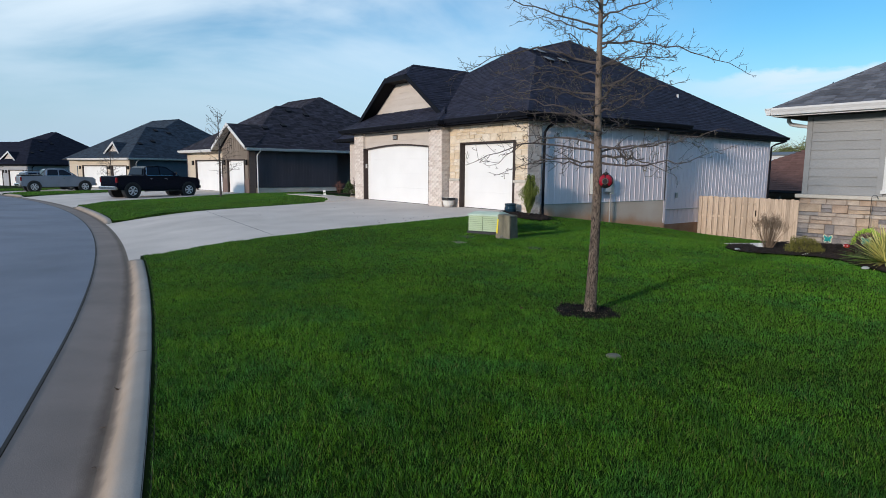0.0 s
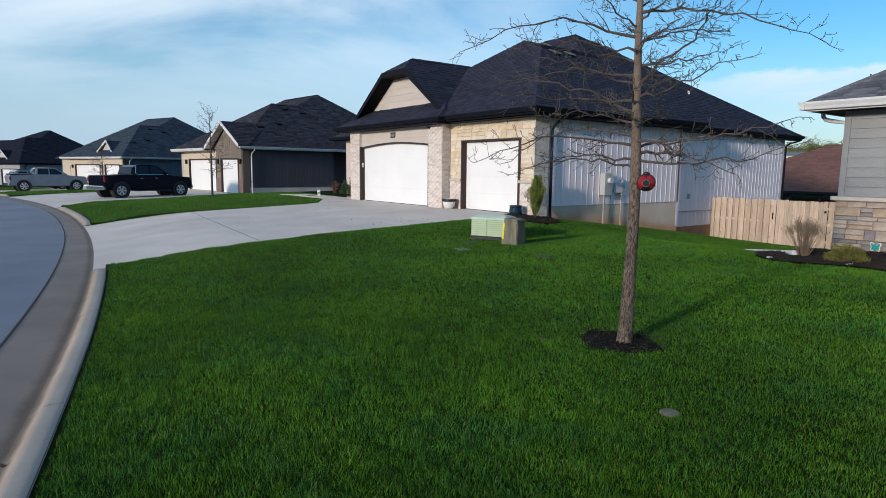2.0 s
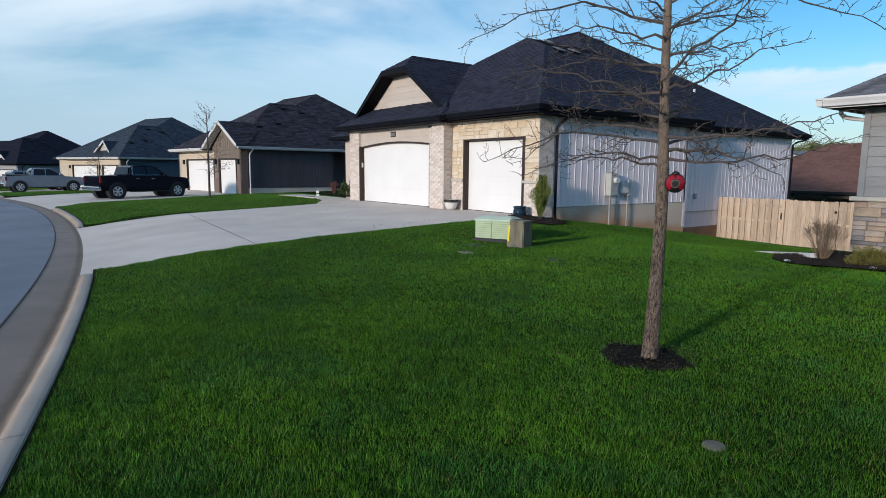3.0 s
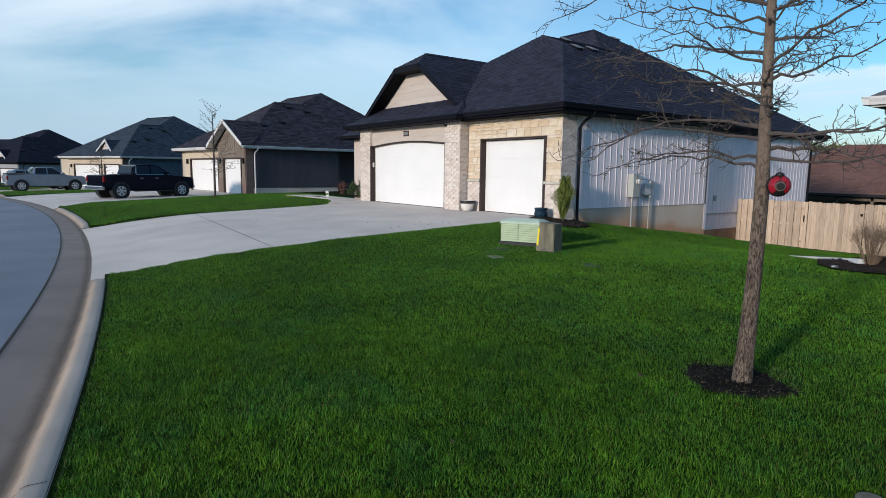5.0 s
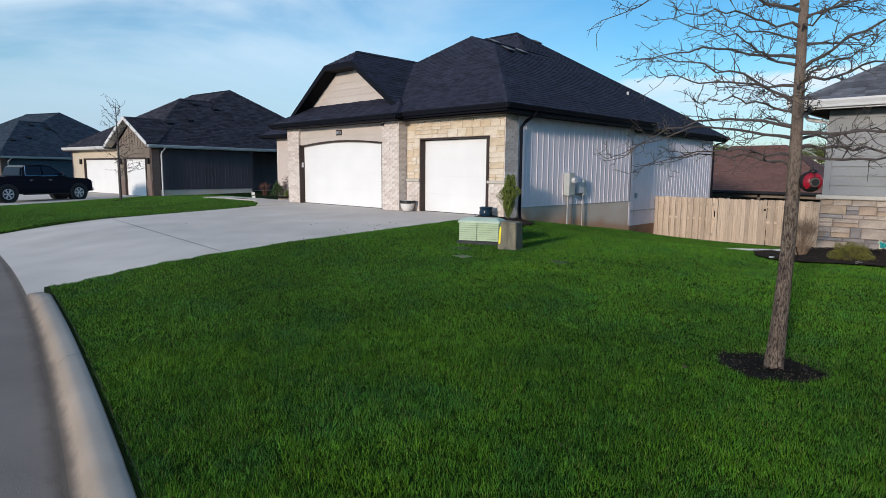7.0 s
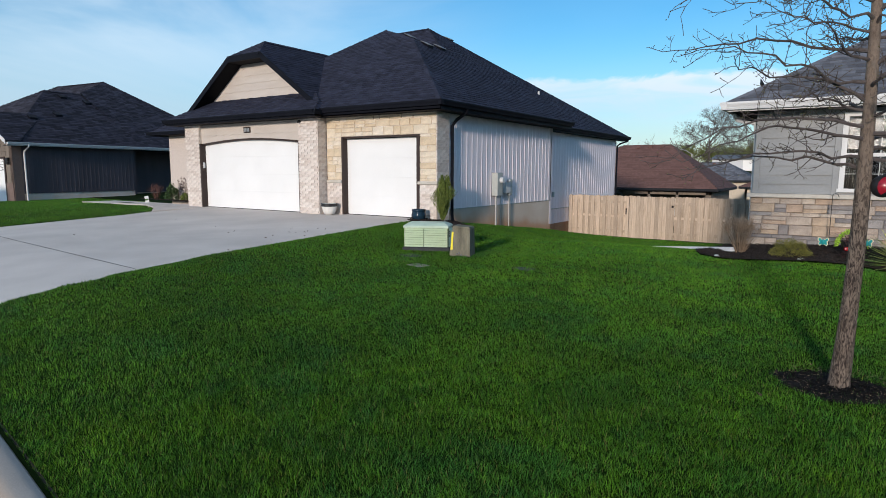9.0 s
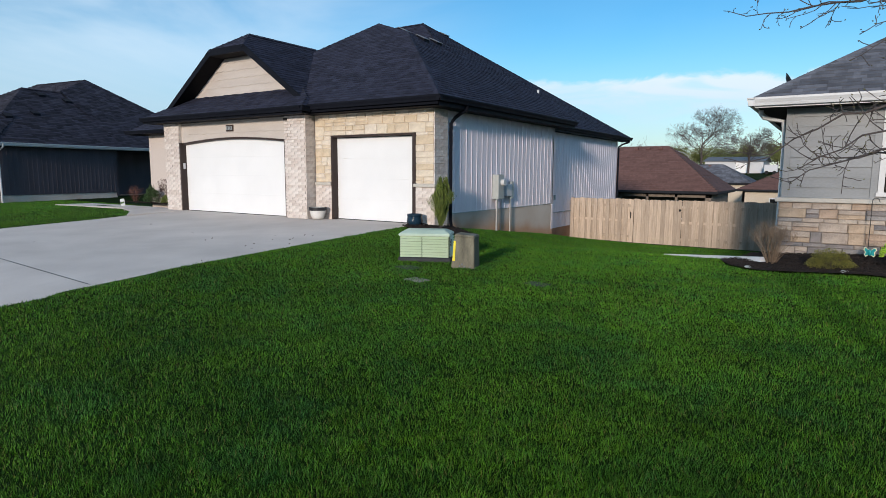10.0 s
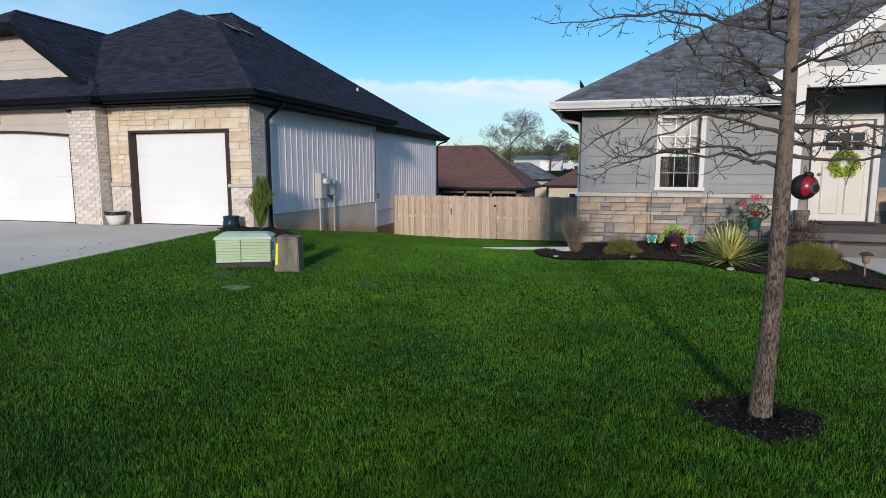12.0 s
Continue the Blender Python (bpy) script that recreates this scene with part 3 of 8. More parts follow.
def shingles(name, poly, material, parent, course=0.145, tab=0.30, thick=0.008, label=""):
    """Courses of separate tabs laid on a sloping roof polygon, each a little uneven."""
    p = [Vector(q) for q in poly]
    nrm = (p[1] - p[0]).cross(p[2] - p[0]).normalized()
    if nrm.z < 0:
        nrm = -nrm
    along = Vector((0, 0, 1)).cross(nrm).normalized()
    up = nrm.cross(along)
    o = p[0]
    uv = [((q - o).dot(along), (q - o).dot(up)) for q in p]
    umin, umax = min(u for u, v in uv), max(u for u, v in uv)
    vmin, vmax = min(v for u, v in uv), max(v for u, v in uv)
    verts, faces = [], []

    def spans(v):
        xs = []
        for (a, b), (c, d) in zip(uv, uv[1:] + uv[:1]):
            if (b <= v) != (d <= v):
                xs.append(a + (v - b) / (d - b) * (c - a))
        xs.sort()
        return list(zip(xs[::2], xs[1::2]))

    row, v = 0, vmin
    while v < vmax - 0.02:
        for a, b in spans(v + course * 0.5):
            u = umin - rng.random() * tab
            while u < b:
                w = tab * rng.choice((0.5, 0.8, 1.0, 1.0, 1.35))
                u0, u1 = max(u, a), min(u + w, b)
                if u1 - u0 > 0.02:
                    t0, lift = thick * (0.7 + 0.9 * rng.random()), 0.004
                    i = len(verts)
                    v1 = min(v + course * 0.985, vmax)
                    for (uu, vv, hh) in ((u0, v, 0.0), (u1, v, 0.0), (u1, v, lift + t0), (u0, v, lift + t0), (u1, v1, lift), (u0, v1, lift)):
                        verts.append(o + along * uu + up * vv + nrm * hh)
                    faces += [(i, i + 1, i + 2, i + 3), (i + 3, i + 2, i + 4, i + 5)]
                u += w
        v += course
        row += 1
    ob = raw(name, verts, faces, material, parent)
    tagged(ob, label, kind="stuff")
    return ob


def roof_faces(root, faces, material, deck=0.10, tab=0.30, course=0.145):
    """Roof planes as slabs with a shingle layer on each."""
    for poly in faces:
        bm = bmesh.new()
        slab(bm, poly, (0, 0, -deck))
        r = part("roof", bm, M["deck"], root)
        shingles("shingle_layer", poly, material, r, course=course, tab=tab)


# ---------------------------------------------------------------- ground, street and drives
def kerb_y(x):
    d = max(-75.0, min(60.0, x + 10.0))
    y = -9.88 - 0.0045 * d * d
    return y - 0.0090 * d * (x + 10.0 - d)


def smooth(t):
    t = max(0.0, min(1.0, t))
    return t * t * (3 - 2 * t)


ROAD_X, ROAD_Z = [-36.0, -6.6, 3.75, 9.0, 11.0, 13.0, 40.0], [-0.695, -0.575, -0.490, -0.437, -0.395, -0.37, -0.30]


def road_z(x):
    if x > -36:
        return float(np.interp(x, ROAD_X, ROAD_Z))
    return -0.30 * smooth((-36 - x) / 9.0) - 0.51 - 0.0045 * (5.0 - max(x, -110)) - 0.012 * max(0.0, -50 - max(x, -110))


Y_A, Z_A = [-60, -12.5, -11, -7.5, -3.5, 0, 3, 7, 10, 20, 32, 60, 110, 160, 420], [-0.31, -0.31, -0.30, -0.28, -0.26, -0.31, -0.73, -1.08, -1.28, -2.0, -2.8, -2.9, -0.8, 2.0, 5.0]
Y_B, Z_B = [-60, -11, -0.5, 0, 3, 7, 10, 20, 32, 60, 110, 160, 420], [-0.40, -0.40, 0.0, -0.03, -0.33, -0.80, -1.24, -2.0, -2.8, -2.9, -0.8, 2.0, 5.0]

Y_C, Z_C = [-60, -12.5, -11, -7.5, -3.5, 0, 1.5, 6, 12, 20, 32, 60, 110, 160, 420], [-0.28, -0.28, -0.275, -0.285, -0.26, -0.235, -0.205, -0.8, -1.35, -2.0, -2.8, -2.9, -0.8, 2.0, 5.0]


def lawn_z(x, y):
    a, b = float(np.interp(y, Y_A, Z_A)), float(np.interp(y, Y_B, Z_B))
    if x > 2.7:
        z = b + (a - b) * smooth((x - 2.7) / 3.0)
        if x > 8.5:
            z += (float(np.interp(y, Y_C, Z_C)) - a) * smooth((x - 9.0) / 1.2)
            z -= 0.11 * smooth((12.4 - x) / 2.4) * smooth((x - 9.0) / 1.2) * smooth((y + 4.0) / 2.5)
    elif x < -8:
        left = road_z(x) + 0.10 + 0.012 * (y - kerb_y(x)) if y < 12 else b
        z = b + (left - b) * smooth((-12 - x) / 9.0)
    else:
        z = b
    return z + 0.012 * noise.noise(Vector((x * 0.5, y * 0.5, 3.0)))


# each drive: y values with the left and right edge at each
DRIVES = [
    ([-10.6, -9.4, -8.0, -6.0, -3.0, 0.1], [-5.9, -6.05, -6.1, -6.15, -6.2, -7.0], [3.75, 3.3, 2.95, 2.72, 2.72, 2.85]),
    ([-11.8, -9.6, -7.5, 0.9], [-30.5, -31.2, -32.6, -35.0], [-16.0, -17.0, -19.2, -25.0]),
    ([-16.5, -13.0, -9.0, -3.0], [-45.5, -48.5, -52.5, -61.5], [-35.2, -35.8, -41.0, -49.5]),
]


def drive_z(x, y):
    z = lawn_z(x, y)
    if -7.2 < x < 4.2:
        z = float(np.interp(y, [-11, -0.5, 1], [-0.39, 0.01, 0.01]))
    low = road_z(x) - 0.019
    t = max(0.0, min(1.0, (y - kerb_y(x) + 0.22) / 3.4))
    return low + (z - 0.02 - low) * (1 - (1 - t) ** 2)


def in_drive(x, y):
    """How far inside a drive the point lies, in metres (negative outside)."""
    best = -9.0
    for ys, le, ri in DRIVES:
        if kerb_y(x) - 0.3 < y < ys[-1] + 0.5:
            best = max(best, min(x - np.interp(y, ys, le), np.interp(y, ys, ri) - x, ys[-1] - y + 0.2))
    return best


def ground_z(x, y):
    s = y - kerb_y(x)
    if s < -9.2:
        return road_z(x) + 0.09
    if s < -0.02:
        return road_z(x) - 0.20
    z = lawn_z(x, y)
    z = road_z(x) + 0.085 + (z - road_z(x) - 0.085) * smooth(s / 1.6)
    d = in_drive(x, y)
    if d > -0.2:
        z = z + (drive_z(x, y) - 0.10 - z) * smooth((d + 0.02) / 0.18)
    return z


def axis(*runs):
    out = []
    for a, b, n in runs:
        out += [a + (b - a) * i / n for i in range(n)]
    return out + [runs[-1][1]]


gx = axis((-420, -120, 10), (-120, -60, 24), (-60, -14, 80), (-14, 18, 160), (18, 40, 30), (40, 420, 14))
gs = axis((-400, -30, 10), (-30, -9.3, 10), (-9.3, -9.1, 1), (-9.1, -0.03, 4), (-0.03, -0.015, 1), (-0.015, 14, 84), (14, 40, 30), (40, 180, 30), (180, 430, 10))
g_verts = [(x, kerb_y(x) + s, ground_z(x, kerb_y(x) + s)) for x in gx for s in gs]
ns = len(gs)
g_faces = [(i * ns + j, (i + 1) * ns + j, (i + 1) * ns + j + 1, i * ns + j + 1) for i in range(len(gx) - 1) for j in range(ns - 1)]
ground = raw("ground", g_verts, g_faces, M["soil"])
for p in ground.data.polygons:
    p.use_smooth = True
tagged(ground, "green mown lawn ground sloping gently to the street", "ground", kind="structure")


def strip(xs, rows, ends=None):
    """A ribbon along the street: rows of (offset from the kerb line, height over the gutter), running down to the gutter at its ends."""
    v, f = [], []
    k = len(rows)
    for x in xs:
        slope = (kerb_y(x + 0.05) - kerb_y(x - 0.05)) / 0.1
        nx, ny = -slope / math.hypot(1, slope), 1 / math.hypot(1, slope)
        drop = 1.0 if ends is None else 0.12 + 0.88 * smooth(min(x - ends[0], ends[1] - x) / 0.9)
        for s, h in rows:
            v.append((x + nx * s, kerb_y(x) + ny * s, road_z(x) + (h * drop if h > 0 else h)))
    for i in range(len(xs) - 1):
        for j in range(k - 1):
            f.append((i * k + j, (i + 1) * k + j, (i + 1) * k + j + 1, i * k + j + 1))
    return v, f


road_x = axis((-95, -40, 40), (-40, 25, 130), (25, 70, 30))
road = raw("road", *strip(road_x, [(-8.4, -0.02), (-6.0, 0.05), (-4.5, 0.07), (-2.5, 0.045), (-0.775, 0.0)]), M["asphalt"])
tagged(road, "smooth blue-grey asphalt residential street", "road", kind="structure")
seam = raw("road_joint", *strip(road_x, [(-0.782, 0.0035), (-0.757, 0.0035)]), M["tar"])
tagged(seam, "black tar joint between asphalt and gutter", "joint", kind="structure")


def ribbon(name, xs, rows, material, ends=None):
    """A street ribbon whose second texture coordinate is the offset from the kerb line."""
    v, f = strip(xs, rows, ends)
    ob = raw(name, v, f, material)
    uv, k = ob.data.uv_layers.new(name="across"), len(rows)
    for lp in ob.data.loops:
        i = lp.vertex_index
        uv.data[lp.index].uv = (xs[i // k], rows[i % k][0])
    for p in ob.data.polygons:
        p.use_smooth = True
    return ob


gut = ribbon("gutter", road_x, [(-0.755, -0.002), (-0.5, -0.016), (-0.30, -0.021), (-0.12, -0.026)], M["kerb"])
tagged(gut, "worn grey-brown concrete gutter pan", "gutter", kind="structure")
for xs in (axis((3.75, 5.2, 12), (5.2, 70, 165)), axis((-16.2, -14.8, 10), (-14.8, -7.4, 30), (-7.4, -5.95, 12)), axis((-35.3, -30.6, 28)), axis((-95, -45.6, 40))):
    ends = (xs[0], xs[-1])
    kerb = ribbon("kerb", xs, [(-0.25, -0.0205), (-0.225, -0.018), (-0.20, -0.002), (-0.175, 0.030), (-0.152, 0.060), (-0.130, 0.084), (-0.10, 0.098), (-0.05, 0.102), (-0.012, 0.104), (0.0, 0.094), (0.0, -0.1)], M["kerb"], ends)
    tagged(kerb, "pale concrete kerb with dirt-stained rolled face", "kerb", kind="structure")
    edge = raw("lawn_edge", *strip(xs, [(-0.004, 0.1), (0.012, 0.055), (0.04, 0.098)], ends), M["edge_gap_shade"])
    tagged(edge, "cut soil edge between kerb and lawn, its near-black colour standing for the gap's shade", "soil edge", kind="structure")
    for x in [xs[0] + 0.9 + 3.05 * q for q in range(int((xs[-1] - xs[0]) / 3.05))]:
        if -8 < x < 18:
            jt = raw("kerb_joint", *strip([x, x + 0.006], [(-0.18, 0.042), (-0.146, 0.0685), (-0.129, 0.0935), (-0.100, 0.1035), (-0.015, 0.1075)]), M["tar"])
            tagged(jt, "thin dark joint across the kerb", "joint", kind="structure")
far_kerb = raw("kerb", *strip(road_x, [(-9.1, 0.1), (-8.65, 0.1), (-8.6, 0.0), (-8.35, -0.01)]), M["ledge"])
tagged(far_kerb, "pale concrete kerb along the far side of the street", "kerb", kind="structure")

for (ys, le, ri), lab in zip(DRIVES, ("broad pale concrete driveway with control joints", "pale concrete driveway under a parked pickup", "pale concrete driveway of a far house")):
    v, f = [], []
    nx_, ny_ = 18, 56
    w = nx_ + 1
    for j in range(ny_ + 1):
        for i in range(w):
            y0 = kerb_y(le[0] + (ri[0] - le[0]) * i / nx_) - 0.215
            y = y0 + (ys[-1] - y0) * (j / ny_) ** 1.3
            a, b = float(np.interp(y, ys, le)), float(np.interp(y, ys, ri))
            x = a + (b - a) * i / nx_
            v.append((x, y, drive_z(x, y)))
    for j in range(ny_):
        for i in range(nx_):
            f.append((j * w + i, j * w + i + 1, (j + 1) * w + i + 1, (j + 1) * w + i))
    d = raw("driveway", v, f, M["concrete"])
    tagged(d, lab, "driveway", kind="structure")
    for q in d.data.polygons:
        q.use_smooth = True
# control joints in the near drive
bm = bmesh.new()
for (xa, ya, xb, yb) in ((-6.1, -7.0, 2.8, -7.75),):
    dx, dy = xb - xa, yb - ya
    ln = math.hypot(dx, dy)
    ox, oy = -dy / ln * 0.008, dx / ln * 0.008
    for i in range(12):
        p, q = i / 12, (i + 1) / 12
        c = [(xa + dx * p - ox, ya + dy * p - oy), (xa + dx * q - ox, ya + dy * q - oy), (xa + dx * q + ox, ya + dy * q + oy), (xa + dx * p + ox, ya + dy * p + oy)]
        bm.faces.new([bm.verts.new((a, b, drive_z(a, b) + 0.004)) for a, b in c])
solid("driveway_joint", bm, M["gen_base"], "dark narrow control joints in the concrete drive", "joint", kind="structure")
WALK = [(-6.15, -2.3), (-7.3, -1.55), (-8.7, -1.05), (-10.4, -1.15), (-13.0, -1.2), (-13.0, 0.1), (-10.6, 0.15), (-9.0, 0.5), (-7.0, 0.4), (-6.15, 0.1)]
bm = bmesh.new()
slab(bm, [(x, y, lawn_z(x, y) + 0.04) for x, y in WALK], (0, 0, -0.28))
solid("front_walk", bm, M["concrete"], "pale concrete front walk joining the driveway", "walkway", kind="structure")


# ---------------------------------------------------------------- wall pieces
def brick_mesh(w, h, d, r=0.006):
    bm = bmesh.new()
    box(bm, -w / 2, w / 2, -d / 2, d / 2, -h / 2, h / 2)
    return mesh_of("brick", bm, M["brick"])


BW, BH, BD, JT = 0.245, 0.072, 0.03, 0.009
BRICK, BRICK_HALF = brick_mesh(BW, BH, BD), brick_mesh(BW / 2 - JT / 2, BH, BD)
BRICK_VAR = {}


def brick_field(parent, o, u, width, height, out, z0=0.0):
    """Bricks in running bond on a face: origin o, direction u along it, outward normal out."""
    o, u, out = Vector(o), Vector(u), Vector(out)
    rows = int(height / (BH + JT))
    rot = Matrix((u, -out, (0, 0, 1))).transposed().to_4x4()
    for r in range(rows):
        x = -(BW + JT) / 2 if r % 2 else 0.0
        while x < width - 0.02:
            a, b = max(x, 0.0), min(x + BW, width)
            w = b - a
            if w > 0.04:
                key = round(w, 2)
                if key not in BRICK_VAR:
                    BRICK_VAR[key] = brick_mesh(w, BH, BD)
                p = o + u * (a + w / 2) + Vector((0, 0, z0 + (r + 0.5) * (BH + JT))) + out * (BD / 2 - 0.019 + rng.random() * 0.004)
                piece("brick", BRICK_VAR[key], parent, Matrix.Translation(p) @ rot)
            x += BW + JT


def stone_field(parent, name, o, u, width, z0, z1, out, material, hs=(0.16, 0.22, 0.28), ws=(0.22, 0.50), joint=0.010, depth=0.05, proud=0.02):
    """Irregular coursed stones, each of its own size and a little out of plane."""
    o, u, out = Vector(o), Vector(u), Vector(out)
    rot = Matrix((u, -out, (0, 0, 1))).transposed().to_4x4()
    z = z0
    while z < z1 - 0.03:
        h = min(rng.choice(hs), z1 - z)
        if z1 - z - h < 0.06:
            h = z1 - z
        x = 0.0
        while x < width - 0.01:
            w = min(rng.uniform(*ws), width - x)
            if width - x - w < 0.1:
                w = width - x
            rows = [(0, h)] if h < 0.15 or rng.random() < 0.55 else [(0, h * 0.48), (h * 0.48, h)]
            for a, b in rows:
                bm = bmesh.new()
                hw, hh = (w - joint) / 2, (b - a - joint) / 2
                j = lambda k: rng.uniform(-k, k)
                base = [bm.verts.new((sx * hw, depth / 2, sz * hh)) for sx, sz in ((-1, -1), (1, -1), (1, 1), (-1, 1))]
                mid = [bm.verts.new((sx * hw + j(0.004), -depth / 2 + 0.012, sz * hh + j(0.004))) for sx, sz in ((-1, -1), (1, -1), (1, 1), (-1, 1))]
                top = [bm.verts.new((sx * (hw - 0.012) + j(0.005), -depth / 2 + j(0.006), sz * (hh - 0.01) + j(0.004))) for sx, sz in ((-1, -1), (1, -1), (1, 1), (-1, 1))]
                for q in range(4):
                    bm.faces.new((base[q], base[(q + 1) % 4], mid[(q + 1) % 4], mid[q]))
                    bm.faces.new((mid[q], mid[(q + 1) % 4], top[(q + 1) % 4], top[q]))
                bm.faces.new(top)
                p = o + u * (x + w / 2) + Vector((0, 0, z + (a + b) / 2)) + out * (proud - depth / 2 + rng.random() * 0.012)
                piece(name, mesh_of(name, bm, material), parent, Matrix.Translation(p) @ rot)
            x += w
        z += h


def gutter_run(root, a, b, out, name="gutter", material=None, h=0.13, d=0.11):
    """An eaves gutter of K section from a to b, on the outward side."""
    a, b, out = Vector(a), Vector(b), Vector(out)
    prof = [(0, 0), (d * 0.72, 0), (d * 0.80, h * 0.35), (d, h * 0.75), (d, h), (d - 0.012, h), (d - 0.012, h * 0.8), (0.01, h * 0.8), (0, h)]
    bm = bmesh.new()
    r1 = [bm.verts.new(a + out * x + Vector((0, 0, z))) for x, z in prof]
    r2 = [bm.verts.new(b + out * x + Vector((0, 0, z))) for x, z in prof]
    n = len(prof)
    for i in range(n):
        bm.faces.new((r1[i], r1[(i + 1) % n], r2[(i + 1) % n], r2[i]))
    bm.faces.new(r1)
    bm.faces.new(r2[::-1])
    return part(name, bm, material or M["fascia"], root)


def ridge_cap(root, pts, material, w=0.13):
    """Overlapping cap shingles along a hip or ridge."""
    for a, b in zip(pts, pts[1:]):
        a, b = Vector(a), Vector(b)
        bm = bmesh.new()
        d = (b - a)
        n = max(1, int(d.length / 0.22))
        side = Vector((d.y, -d.x, 0)).normalized() * w
        for i in range(n):
            p, q = a + d * (i / n), a + d * ((i + 1.15) / n)
            lo = Vector((0, 0, -0.055))
            up = Vector((0, 0, 0.022))
            v = [bm.verts.new(c) for c in (p + side + lo, p + up, p - side + lo, q - side + lo, q + up * 0.9, q + side + lo)]
            bm.faces.new((v[0], v[1], v[4], v[5]))
            bm.faces.new((v[1], v[2], v[3], v[4]))
        part("ridge_cap", bm, material, root)


def garage_door(root, x0, x1, y, z0, z1, sections=4, name="garage_door"):
    bm = bmesh.new()
    box(bm, x0, x1, y + 0.02, y + 0.05, z0, z1)
    d = part(name, bm, M["door_white"], root, "white sectional garage door, closed")
    h = (z1 - z0) / sections
    for i in range(sections):
        part("door_panel", rb(x0 + 0.004, x1 - 0.004, y - 0.012, y + 0.018, z0 + i * h + 0.0004, z0 + (i + 1) * h - 0.0004, r=0.0010), M["door_white"], d)
    part("bottom_seal", bx(x0, x1, y - 0.008, y + 0.03, z0 - 0.02, z0 + 0.004), M["dark"], d)
    return d


# ---------------------------------------------------------------- the near house
house = thing("house", "single-storey house with black hipped shingle roof, stone and brick garage front", "house")
w_front = part("wall", bx(-0.62, -0.04, -0.08, 0.14, -0.3, 2.86), M["mortar"], house)
part("wall", bx(2.68, 3.22, -0.08, 0.14, -0.3, 2.86), M["mortar"], house)
part("wall", bx(-0.04, 2.68, -0.08, 0.14, 2.19, 2.86), M["mortar"], house)
# stone facing with brick plinth
stone_field(w_front, "stone", (-0.62, -0.08, 0), (1, 0, 0), 0.58, 0.98, 2.19, (0, -1, 0), M["stone"], ws=(0.2, 0.36))
stone_field(w_front, "stone", (2.68, -0.08, 0), (1, 0, 0), 0.56, 0.98, 2.19, (0, -1, 0), M["stone"], ws=(0.24, 0.56))
stone_field(w_front, "stone", (-0.62, -0.08, 0), (1, 0, 0), 3.86, 2.19, 2.85, (0, -1, 0), M["stone"], hs=(0.18, 0.24, 0.28), ws=(0.22, 0.52))
brick_field(w_front, (2.68, -0.10, 0), (1, 0, 0), 0.58, 0.9, (0, -1, 0))
brick_field(w_front, (-0.62, -0.10, 0), (1, 0, 0), 0.58, 0.9, (0, -1, 0))
for a, b in ((-0.62, -0.04), (2.67, 3.30)):
    part("stone_cap", rb(a, b, -0.15, -0.02, 0.895, 0.975, r=0.012), M["ledge"], house)
part("brick_plinth", bx(2.68, 3.25, -0.10, 0.0, -0.25, 0.89), M["mortar"], house)
part("brick_plinth", bx(-0.62, -0.04, -0.10, 0.0, -0.25, 0.89), M["mortar"], house)
# corner return in brick
w_ret = part("wall", bx(3.06, 3.26, 0.0, 0.46, -0.3, 2.86), M["mortar"], house)
brick_field(w_ret, (3.26, -0.10, 0), (0, 1, 0), 0.56, 2.82, (1, 0, 0))
# single door
for a, b, c, d in ((-0.04, 0.02, 0.0, 2.19), (2.62, 2.73, 0.0, 2.19), (0.02, 2.62, 2.145, 2.19)):
    part("door_trim", rb(a, b, -0.115, 0.14, c, d, r=0.006), M["trim_brown"], house)
garage_door(house, 0.02, 2.62, 0.09, 0.01, 2.13)
# double door bay
w_col = part("brick_column", bx(-1.43, -0.67, -0.40, 0.14, -0.3, 2.84), M["mortar"], house)
brick_field(w_col, (-1.45, -0.41, 0), (1, 0, 0), 0.80, 2.82, (0, -1, 0))
brick_field(w_col, (-0.665, -0.41, 0), (0, 1, 0), 0.34, 2.82, (1, 0, 0))
w_col2 = part("brick_column", bx(-7.05, -6.30, -0.40, 0.14, -0.3, 2.84), M["mortar"], house)
brick_field(w_col2, (-7.07, -0.41, 0), (1, 0, 0), 0.78, 2.82, (0, -1, 0))
bm = bmesh.new()
arch = [(-6.30 + 4.87 * i / 20, 2.12 + 0.13 * math.sin(math.pi * i / 20)) for i in range(21)]
slab(bm, [(x, -0.30, z) for x, z in arch] + [(-1.43, -0.30, 2.80), (-6.30, -0.30, 2.80)], (0, 0.10, 0))
header = part("gable_header", bm, M["shake"], house, "beige lap board header with an arched lower edge")
for i in range(2):
    bm = bmesh.new()
    n = 40
    z = 2.38 + 0.25 * i
    lower = [(-6.29 + 4.85 * k / n, z + 0.012 * math.sin(k * 1.9) + 0.008 * math.sin(k * 4.7)) for k in range(n + 1)]
    slab(bm, [(x, -0.316, zz) for x, zz in lower] + [(-1.44, -0.302, min(2.76, z + 0.25)), (-6.29, -0.302, min(2.76, z + 0.25))], (0, 0.01, 0))
    part("shake_course", bm, M["shake"], header)
bm = bmesh.new()
lo = [(-6.30 + 4.87 * i / 20, 2.065 + 0.13 * math.sin(math.pi * i / 20)) for i in range(21)]
slab(bm, [(x, -0.325, z) for x, z in lo] + [(x, -0.325, z) for x, z in arch[::-1]], (0, 0.14, 0))
part("door_trim", bm, M["trim_brown"], house)
part("door_trim", rb(-6.30, -6.24, -0.415, -0.16, -0.01, 2.13, r=0.006), M["trim_brown"], house)
part("door_trim", rb(-1.49, -1.43, -0.415, -0.16, -0.01, 2.13, r=0.006), M["trim_brown"], house)
